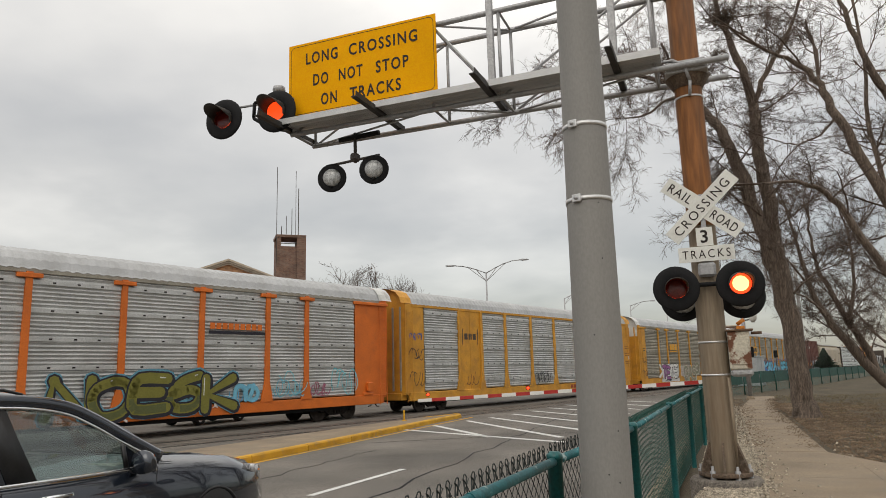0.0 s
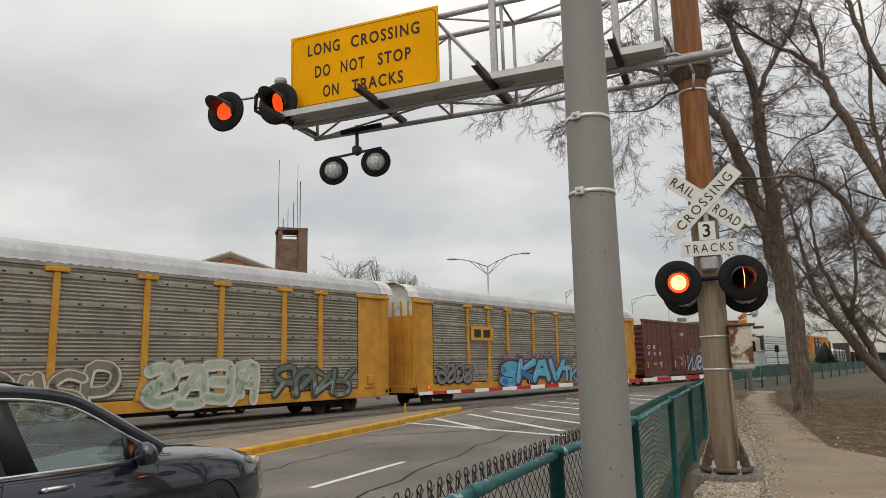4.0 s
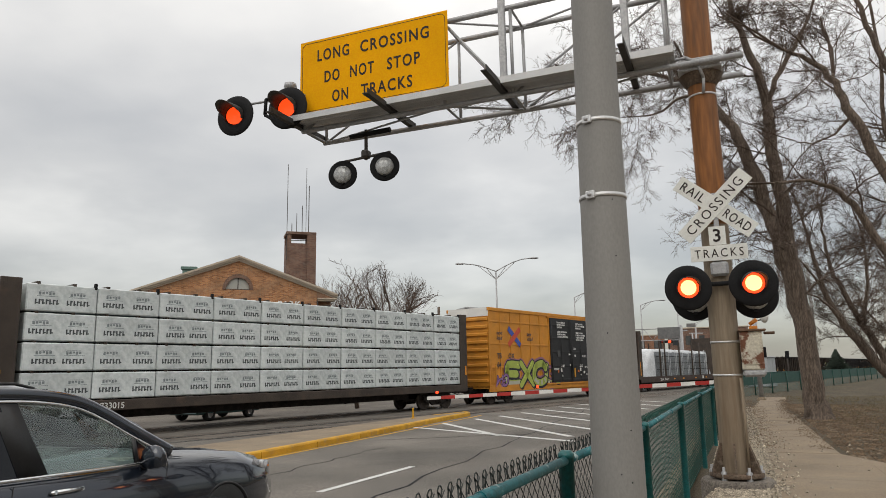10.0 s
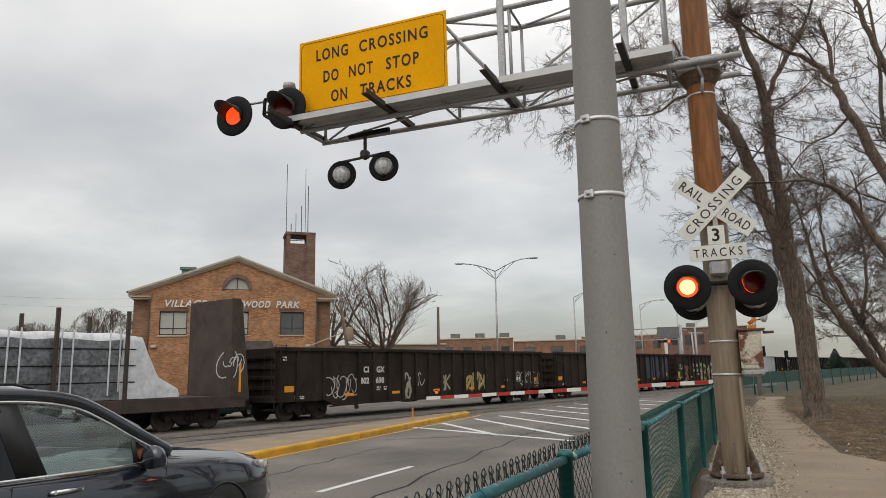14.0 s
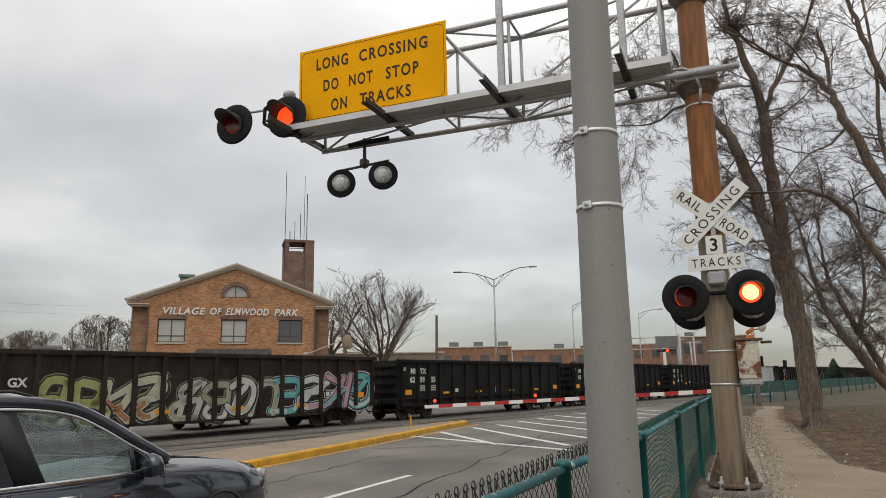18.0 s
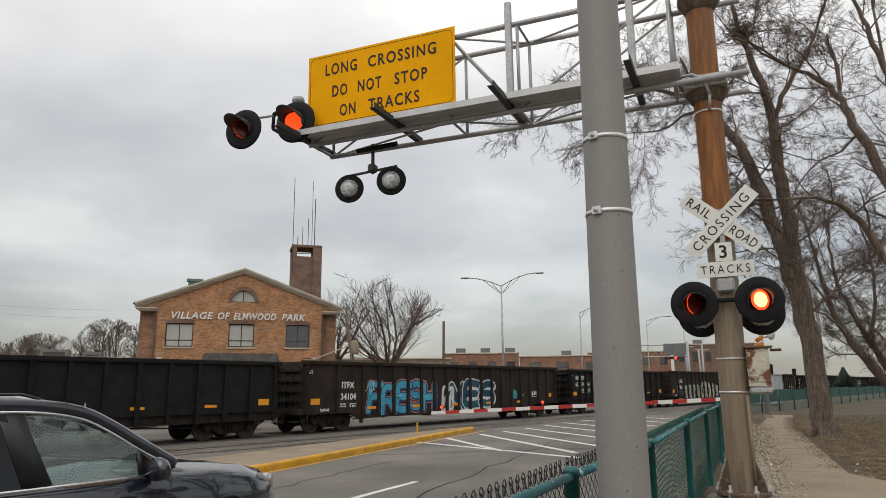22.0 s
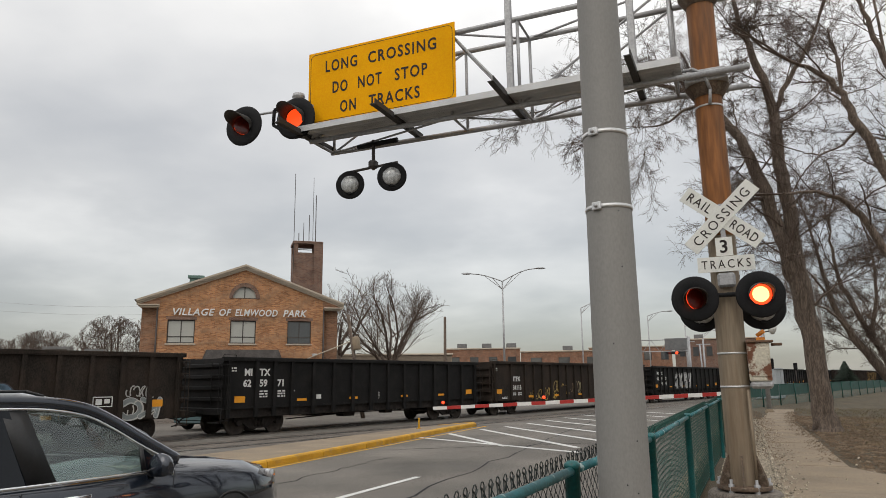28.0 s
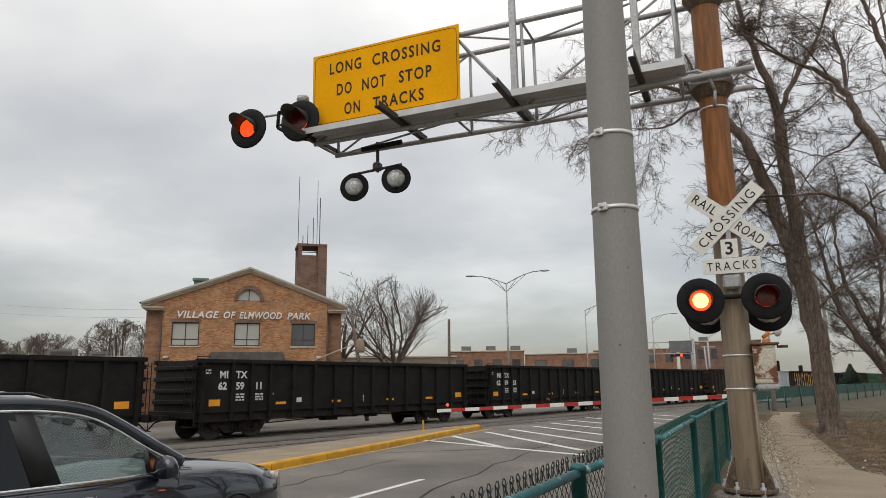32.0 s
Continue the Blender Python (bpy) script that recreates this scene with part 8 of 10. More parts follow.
    part("brake_gear", boxes([(length * 0.42, length * 0.42 + 0.7, -0.9, -0.4, 0.45, 0.85), (length * 0.58, length * 0.58 + 0.5, -0.95, -0.5, 0.5, 0.82), (length * 0.3, length * 0.7, -0.7, -0.66, 0.58, 0.62)], 0.02), M_TRUCK, car)
    part("brake_rod", rods([((3.6, -1.05, 0.5), (length * 0.42, -0.9, 0.6), 0.025), ((length * 0.6, -0.9, 0.6), (length - 3.6, -1.05, 0.5), 0.025)], 6), M_TRUCK, car)
    y = -w - 0.004
    for word, x, z in marks:
        near_text(car, word, x, z, 0.27, M_STENCIL, y, 0.012)
    if marks:
        x = max(m[1] for m in marks)
        zt = min(m[2] for m in marks) - 0.22
        small_print(car, x - 0.85 if tub else x - 0.1, zt, 0.38, 3 if tub else 2, M_STENCIL, y)
        small_print(car, x + 0.02 if tub else x + 0.5, zt, 0.38, 3 if tub else 2, M_STENCIL, y)
        small_print(car, x + 0.65, zt, 0.25, 1, M_STENCIL, y)
        small_print(car, -0.2 + 0.75, height - 0.45, 0.3, 2, M_STENCIL, y)
    if tub:
        plate_rows = [(0.8, 0.47, 1.23, 0.24), (length - 1.25, 0.5, 1.25, 0.24)] + [(x, 0.5, 1.22, 0.1) for x in (3.8, 6.74, 10.1, 12.9)]
        part("data_plate", boxes([(4.84, 5.1, y - 0.004, y, 1.28, 1.46)]), M_STENCIL, car)
        part("data_slot", boxes([(8.6, 8.63, y - 0.004, y, 1.2, 1.5)]), M_STENCIL, car)
    else:
        plate_rows = [(0.75, 0.5, 1.2, 0.25), (length - 1.5, 0.5, 1.2, 0.24)] + [(x, 0.55, 0.92, 0.13) for x in (4.1, 7.2, 10.3, 13.4, 16.5)]
        part("data_frame", boxes([(length - 3.4, length - 2.75, y - 0.004, y, 1.55, 1.58), (length - 3.4, length - 2.75, y - 0.004, y, 1.25, 1.28), (length - 3.4, length - 3.37, y - 0.004, y, 1.25, 1.58), (length - 2.78, length - 2.75, y - 0.004, y, 1.25, 1.58), (length - 3.3, length - 3.1, y - 0.004, y, 1.32, 1.5), (length - 3.02, length - 2.84, y - 0.004, y, 1.36, 1.5)]), M_STENCIL, car, "white framed inspection stencil")
        small_print(car, 1.3, 0.98, 0.5, 2, M_STENCIL, y, 0.04)
        small_print(car, length - 4.6, 1.35, 0.4, 2, M_STENCIL, y, 0.04)
    for x, wd, z, hh in plate_rows:
        part("reflector_plate", boxes([(x, x + wd, y - 0.016, y - 0.012, z, z + hh)]), M_REFLECT, car, "yellow reflective plate")
    if blue:
        for x0, x1 in ((length - 9.6, length - 8.5), (length - 5.4, length - 4.2), (length - 4.0, length - 2.8), (length - 2.0, length - 0.75)):
            part("patched_plate", boxes([(x0, x1, y - 0.006, y, 1.05, height - 0.3)]), M_GON_BLUE, car, "dull blue repainted plate")
    for k, a in enumerate(art):
        if isinstance(a[0], str):
            tag_art(car, *a)
        else:
            wild_art(car, *a, y=y, seed=k + int(length * 7))
    running_gear(car, length, 2.25)
    return car


def corrugated(x0, x1, z0, z1, y, depth=0.045, rows=38):
    """A pressed panel with shallow horizontal ridges."""
    bm = bmesh.new()
    prev = None
    for k in range(rows * 2 + 1):
        z = z0 + (z1 - z0) * k / (rows * 2)
        yy = y - (depth if k % 2 else 0)
        cur = (bm.verts.new((x0, yy, z)), bm.verts.new((x1, yy, z)))
        if prev:
            bm.faces.new((prev[0], prev[1], cur[1], cur[0]))
        prev = cur
    return bm


def autorack(name, length, trim, panel, label, posts, panels_solid=(), art=(), end_dark=False, logo=None, end_w=2.1, flush=False, head_w=None, white_top=False):
    """A tall enclosed car carrier: posts, ridged panels, arched roof, end doors."""
    car = thing(name, pose(0, 0, 0), label, "autorack car", "autorack cars")
    w, z0 = 1.5, 0.96
    part("deck", boxes([(0.3, length - 0.3, -w, w, 0.9, 1.0)]), trim, car)
    for s in (-1, 1):
        part("side_sill", boxes([(0.4, length - 0.4, min(s * (w - 0.04), s * (w + 0.07)), max(s * (w - 0.04), s * (w + 0.07)), 0.6, 1.02)], 0.02), trim, car)
        part("belly_sill", boxes([(2.8, length - 2.8, min(s * (w - 0.3), s * (w - 0.2)), max(s * (w - 0.3), s * (w - 0.2)), 0.45, 0.7)]), M_BLACK, car)
        part("top_rail", boxes([(0.6, length - 0.6, min(s * (w - 0.05), s * (w + 0.06)), max(s * (w - 0.05), s * (w + 0.06)), 5.32, 5.47)], 0.015), trim if flush else M_RACK_DULL, car)
    head_w = head_w or end_w
    edges = [head_w] + list(posts) + [length - end_w]
    for a, b in zip(edges, edges[1:]):
        mid = (a + b) / 2
        solid = any(p < mid < q for p, q in panels_solid)
        if solid:
            part("solid_panel", boxes([(a, b, -w - 0.02, -w + 0.02, z0, 5.36)], 0.01), trim, car)
            part("seam", boxes([(mid - 0.02, mid + 0.02, -w - 0.035, -w - 0.02, z0 + 0.1, 5.2)]), trim, car)
        else:
            part("side_panel", corrugated(a + 0.06, b - 0.06, z0 + 0.1, 5.33, -w + 0.02, 0.055, 33), panel, car, "ridged grey steel side panel")
            for f in (0.115, 0.32, 0.525, 0.73, 0.935):
                part("panel_band", boxes([(a + 0.06, b - 0.06, -w - 0.05, -w + 0.02, z0 + f * 4.3, z0 + f * 4.3 + 0.15)], 0.01), panel, car)
                for q in range(1, 4):
                    xq = a + (b - a) * q / 4
                    part("rivet_plate", boxes([(xq - 0.05, xq + 0.05, -w - 0.056, -w - 0.049, z0 + f * 4.3 + 0.05, z0 + f * 4.3 + 0.1)]), M_TRUCK, car)
        part("far_panel", boxes([(a, b, w - 0.02, w + 0.02, z0, 5.36)]), panel, car)
    for x in posts:
        p = bmesh.new()
        prism(p, [(x - 0.3, 1.0), (x + 0.3, 1.0), (x + 0.12, 1.75), (x + 0.1, 5.3), (x + 0.1, 5.36), (x - 0.1, 5.36), (x - 0.1, 5.3), (x - 0.12, 1.75)], -w - 0.11, -w - 0.03)
        part("post", p, trim, car)
        if not flush:
            part("post_cap", boxes([(x - 0.38, x + 0.38, -w - 0.16, -w - 0.03, 5.17, 5.31)], 0.015), trim, car)
    for x0, x1 in ((0.1, head_w), (length - end_w, length - 0.1)):
        part("end_panel", boxes([(x0, x1, -w - 0.03, -w + 0.03, z0, 5.4), (x0, x1, w - 0.03, w + 0.03, z0, 5.4)], 0.012), trim, car)
        if not flush:
            part("head_beam", boxes([(x0 - 0.15 * (x0 > 5), x1 + 0.05, -w - 0.14, -w - 0.03, 5.2, 5.34)], 0.015), trim, car)
    # arched roof in ribbed sheets
    half = [(w + 0.07, 5.44), (w + 0.03, 5.5), (1.45, 5.74), (1.22, 6.0), (0.8, 6.17), (0.4, 6.24)]
    prof = [(-a, b) for a, b in half] + [(0, 6.26)] + half[::-1]
    bm = bmesh.new()
    nseg = int(length / 0.34)
    prev = None
    for k in range(nseg * 4 + 1):
        x = 0.5 + (length - 1.0) * k / (nseg * 4)
        lift = 0.028 if k % 4 in (1, 2) else 0.0
        cur = [bm.verts.new((x, yy, zz + lift)) for yy, zz in prof]
        if prev:
            for a in range(len(prof) - 1):
                bm.faces.new((prev[a], prev[a + 1], cur[a + 1], cur[a]))
        prev = cur
    bmesh.ops.recalc_face_normals(bm, faces=bm.faces)
    part("roof", bm, M_ROOF_ALU, car, "ribbed pale metal roof")
    for x, s in ((0.1, -1), (length - 0.1, 1)):
        end = bmesh.new()
        outline = [(-w, 0.9)] + [(a, b) for a, b in prof] + [(w, 0.9)]
        va = [end.verts.new((x, a, b)) for a, b in outline]
        vb = [end.verts.new((x - s * 0.5, a * 0.995, b - 0.005)) for a, b in outline]
        end.faces.new(va); end.faces.new(vb[::-1])
        for i in range(len(va)):
            j = (i + 1) % len(va)
            end.faces.new((va[i], vb[i], vb[j], va[j]))
        bmesh.ops.recalc_face_normals(end, faces=end.faces)
        part("end_door", end, trim, car)
        for yy in (-1.25, -0.75, -0.2, 0.2, 0.75, 1.25):
            part("door_rib", boxes([(min(x, x + s * 0.07), max(x, x + s * 0.07), yy - 0.05, yy + 0.05, 1.1, 5.3)], 0.015), M_RACK_DULL if end_dark else trim, car)
        if white_top:
            top = bmesh.new()
            crest = [(-w, 4.55)] + [(a, b) for a, b in prof[1:-1]] + [(w, 4.55)]
            fa = [top.verts.new((x + s * 0.004, a * 0.99, b)) for a, b in crest]
            fb = [top.verts.new((x + s * 0.014, a * 0.99, b)) for a, b in crest]
            top.faces.new(fa[::-1]); top.faces.new(fb)
            for i in range(len(fa)):
                j = (i + 1) % len(fa)
                top.faces.new((fa[i], fa[j], fb[j], fb[i]))
            bmesh.ops.recalc_face_normals(top, faces=top.faces)
            part("end_top", top, M_CAP_WHITE, car, "white-painted upper end")
        cap = bmesh.new()
        pv = None
        for dx in (-0.35, 0.5):
            cur = [cap.verts.new((x - s * dx, a * 1.012, b + 0.035)) for a, b in prof]
            if pv:
                for i in range(len(prof) - 1):
                    cap.faces.new((pv[i], pv[i + 1], cur[i + 1], cur[i]))
            pv = cur
        bmesh.ops.recalc_face_normals(cap, faces=cap.faces)
        part("roof_cap", cap, trim if flush else M_CAP_WHITE, car)
    ladder(car, 0.16, -w - 0.12, 0.65, 5.0, trim, 0.45, "x", 0.4)
    ladder(car, length - 0.61, -w - 0.12, 0.65, 5.0, trim, 0.45, "x", 0.4)
    part("end_gear", boxes([(length - 1.5, length - 1.2, -w - 0.2, -w - 0.03, 1.2, 1.6), (length - 1.75, length - 1.1, -w - 0.12, -w - 0.03, 1.02, 1.14)], 0.03), trim, car)
    for x in (0.0, length - 0.45):
        part("end_sill", boxes([(x, x + 0.45, -1.3, 1.3, 0.65, 1.0)], 0.02), trim, car)
    part("centre_sill", boxes([(0.2, length - 0.2, -0.3, 0.3, 0.55, 0.9)]), M_TRUCK, car)
    for k, a in enumerate(art):
        if isinstance(a[0], str):
            tag_art(car, *a)
        else:
            wild_art(car, *a, y=-w - 0.118, seed=k + 3)
    if logo:
        logo(car)
    running_gear(car, length, 2.9)
    return car


def boxcar(name, length, body, label, doors, door_mat, top=5.55, group="boxcars"):
    car = thing(name, pose(0, 0, 0), label, "boxcar", group)
    w, z0 = 1.48, 0.9
    for s in (-1, 1):
        part("side", boxes([(0.35, length - 0.35, min(s * w, s * (w - 0.06)), max(s * w, s * (w - 0.06)), z0, top - 0.12)]), body, car)
        part("top_chord", boxes([(0.3, length - 0.3, min(s * (w - 0.06), s * (w + 0.06)), max(s * (w - 0.06), s * (w + 0.06)), top - 0.2, top)], 0.015), body, car)
        part("side_sill", boxes([(0.35, length - 0.35, min(s * (w - 0.05), s * (w + 0.05)), max(s * (w - 0.05), s * (w + 0.05)), 0.72, 1.1)], 0.015), body, car)
    bm = bmesh.new()
    prism(bm, [(-w, top - 0.08), (0, top + 0.12), (w, top - 0.08), (w, top - 0.14), (0, top + 0.04), (-w, top - 0.14)], 0.33, length - 0.33)
    bmesh.ops.transform(bm, matrix=Matrix(((0, 1, 0, 0), (1, 0, 0, 0), (0, 0, 1, 0), (0, 0, 0, 1))), verts=bm.verts)
    bmesh.ops.recalc_face_normals(bm, faces=bm.faces)
    part("roof", bm, M_ROOF_ALU, car)
    d0, d1 = doors[0][0], doors[-1][1]
    x = 0.4
    ribs = []
    for a, b in ((0.4, d0 - 0.1), (d1 + 0.1, length - 0.4)):
        n = max(2, round((b - a) / 1.15))
        ribs += [a + (b - a) * k / n for k in range(n + 1)]
        for z in (2.05, 3.4, 4.7):
            part("rail_bar", boxes([(a, b, -w - 0.035, -w, z, z + 0.1)], 0.012), body, car)
            part("rail_bar", boxes([(a, b, w, w + 0.045, z, z + 0.1)], 0.012), body, car)
    for x in ribs:
        for s in (-1, 1):
            part("rib", boxes([(x - 0.055, x + 0.055, min(s * w, s * (w + 0.04)), max(s * w, s * (w + 0.04)), 1.1, top - 0.18)], 0.012), body, car)
    for a, b in doors:
        d = part("door", boxes([(a, b, -w - 0.09, -w - 0.03, 1.1, top - 0.3)], 0.012), door_mat, car, "sliding boxcar door")
        for z in (1.2, 2.1, 3.0, 3.9, 4.75):
            part("door_rib", boxes([(a + 0.06, b - 0.06, -w - 0.125, -w - 0.09, z, z + 0.11)], 0.012), door_mat, d)
        for x in (a + 0.05, (a + b) / 2, b - 0.05):
            part("lock_bar", rods([((x, -w - 0.14, 1.15), (x, -w - 0.14, top - 0.4), 0.02)]), door_mat, d)
    part("door_track", boxes([(d0 - 0.6, d1 + 0.6, -w - 0.12, -w, 0.98, 1.06)], 0.01), body, car)
    part("door_track", boxes([(d0 - 0.3, d1 + 0.3, -w - 0.1, -w, top - 0.3, top - 0.22)], 0.01), body, car)
    for x, s in ((0.35, -1), (length - 0.35, 1)):
        part("end", boxes([(min(x, x - s * 0.06), max(x, x - s * 0.06), -w, w, z0, top - 0.1)]), body, car)
        for k in range(9):
            z = 1.25 + k * 0.44
            part("end_ridge", boxes([(min(x, x + s * 0.1), max(x, x + s * 0.1), -w + 0.05, w - 0.05, z, z + 0.2)], 0.04), body, car)
        part("end_cap", boxes([(min(x, x + s * 0.03), max(x, x + s * 0.03), -w, w, top - 0.5, top)]), M_WHITE_PAINT, car, "white band at the top of the end")
    part("floor", boxes([(0.35, length - 0.35, -w, w, 0.95, 1.05)]), M_TRUCK, car)
    part("centre_sill", boxes([(0.0, length, -0.3, 0.3, 0.66, 0.98)]), M_TRUCK, car)
    part("underframe_box", boxes([(length * 0.35, length * 0.65, -w + 0.1, -w + 0.14, 0.62, 0.86)]), body, car)
    ladder(car, 0.42, -w - 0.1, 0.8, 2.2, body, 0.42)
    ladder(car, length - 0.85, -w - 0.1, 0.8, top - 0.5, body, 0.42)
    running_gear(car, length, 2.3)
    return car


def hopper(name, length):
    car = thing(name, pose(0, 0, 0), "light grey covered hopper car with sloped ends and rusty bays", "hopper car")
    prof = [(-1.36, 1.55), (-1.53, 1.75), (-1.55, 4.25), (-1.42, 4.62), (-0.9, 4.85), (0, 4.9), (0.9, 4.85), (1.42, 4.62), (1.55, 4.25), (1.53, 1.75), (1.36, 1.55)]
    bm = bmesh.new()
    st = [(0.75, 1.0), (length - 0.75, 1.0)]
    rings = [[bm.verts.new((x, a * k, b)) for a, b in prof] for x, k in st]
    bm.faces.new(rings[0]); bm.faces.new(rings[1][::-1])
    for i in range(len(prof)):
        j = (i + 1) % len(prof)
        bm.faces.new((rings[0][i], rings[0][j], rings[1][j], rings[1][i])).smooth = False
    # sloped ends: lower edge runs in under the body
    for v in rings[0]:
        v.co.x += max(0, (3.1 - v.co.z)) * 0.85
    for v in rings[1]:
        v.co.x -= max(0, (3.1 - v.co.z)) * 0.85
    for v in rings[0]:
        v.co.x -= 0.35
    for v in rings[1]:
        v.co.x += 0.35
    bmesh.ops.recalc_face_normals(bm, faces=bm.faces)
    part("tank", bm, M_HOPPER, car, "smooth light grey hopper body")
    for z in (2.02, 1.72):
        part("side_sill", boxes([(0.35, length - 0.35, -1.575, -1.53, z - 0.3, z - 0.18)], 0.01), M_HOPPER, car)
    for s in (-1, 1):
        part("sill_rail", boxes([(0.3, length - 0.3, min(s * 1.45, s * 1.58), max(s * 1.45, s * 1.58), 1.42, 1.6)], 0.015), M_HOPPER, car)
    for x in (4.6, 9.2, length - 5.9):
        part("weld_band", boxes([(x - 0.03, x + 0.03, -1.556, -1.54, 1.8, 4.25)]), M_HOPPER, car)
    for z in (2.75, 3.35):
        part("weld_line", boxes([(2.5, length - 4.5, -1.555, -1.548, z, z + 0.015)]), M_HOPPER_DIRT, car)
    for k in range(3):
        a = 3.3 + k * (length - 6.6) / 3
        b = a + (length - 6.6) / 3 - 0.2
        m = (a + b) / 2
        bay = bmesh.new()
        top = [bay.verts.new(p) for p in ((a, -1.36, 1.56), (b, -1.36, 1.56), (b, 1.36, 1.56), (a, 1.36, 1.56))]
        low = [bay.verts.new(p) for p in ((m - 0.55, -0.7, 0.62), (m + 0.55, -0.7, 0.62), (m + 0.55, 0.7, 0.62), (m - 0.55, 0.7, 0.62))]
        bay.faces.new(top); bay.faces.new(low)
        for i in range(4):
            bay.faces.new((top[i], top[(i + 1) % 4], low[(i + 1) % 4], low[i]))
        bmesh.ops.recalc_face_normals(bay, faces=bay.faces)
        part("bay", bay, M_HOPPER_DIRT, car, "rust-stained discharge bay")
        part("outlet_gate", boxes([(m - 0.65, m + 0.65, -0.8, 0.8, 0.5, 0.62), (m - 0.9, m - 0.65, -0.95, -0.85, 0.52, 0.6)], 0.02), M_HOPPER_DIRT, car)
    for x, s in ((0.3, 1), (length - 0.3, -1)):
        part("end_platform", boxes([(min(x, x + s * 2.0), max(x, x + s * 2.0), -1.4, 1.4, 1.0, 1.18)], 0.02), M_HOPPER, car)
        part("slope_brace", rods([((x + s * 0.3, y, 1.2), (x + s * 1.25, y, 3.3), 0.06) for y in (-1.2, 1.2)]), M_HOPPER, car)
        for yy in (-1.52, 1.4):
            part("corner_post", boxes([(min(x + s * 0.1, x + s * 0.22), max(x + s * 0.1, x + s * 0.22), yy, yy + 0.12, 1.1, 4.6)], 0.01), M_HOPPER, car)
        ladder(car, x + (0.22 if s > 0 else -0.66), -1.56, 0.8, 4.5, M_HOPPER, 0.44)
    # running boards on top
    for y in (-0.9, 0.0):
        part("running_board", boxes([(0.8, length - 0.8, y - 0.28, y + 0.28, 5.06, 5.1)]), M_GALV, car)
    n = 11
    for k in range(n):
        x = 1.2 + (length - 2.4) * k / (n - 1)
        part("board_bracket", boxes([(x - 0.05, x + 0.05, -1.3, 0.3, 4.7, 5.06)], 0.01), M_HOPPER, car)
    part("edge_rail", boxes([(0.8, length - 0.8, -1.36, -1.28, 4.96, 5.06)], 0.01), M_GALV, car)
    y = -1.556
    near_text(car, "FURX", 3.3, 3.5, 0.33, M_STENCIL_DARK, y)
    near_text(car, "863819", 3.35, 2.95, 0.33, M_STENCIL_DARK, y)
    for x0, x1, z0, z1, c, k in ((5.6, 7.4, 2.15, 2.6, (0.66, 0.66, 0.64), 2), (11.25, 12.6, 2.36, 2.66, (0.62, 0.62, 0.6), 3), (10.45, 11.1, 2.02, 2.6, (0.04, 0.04, 0.045), 5)):
        wild_art(car, x0, x1, z0, z1, [], c, None, y, k)
    near_text(car, "TIME", 11.4, 2.02, 0.26, M_STENCIL, y, 0.006, 1.1)
    for x in (9.3, 13.05):
        near_text(car, "WARNING", x, 2.5, 0.1, M_STENCIL_RED, y, 0.004, 0.9)
        small_print(car, x - 0.1, 2.38, 1.15, 4, M_STENCIL_RED, y, 0.028)
    for x, z, w in ((14.6, 2.0, 1.6), (16.6, 2.15, 1.5), (16.6, 2.45, 0.7)):
        small_print(car, x, z, w, 2, M_STENCIL_DARK, y, 0.045)
    for k in range(6):
        x = 2.8 + k * 2.7
        part("reflector_plate", boxes([(x, x + 0.6, -1.586, -1.581, 1.46, 1.56)]), M_REFLECT, car)
    running_gear(car, length, 2.2)
    return car


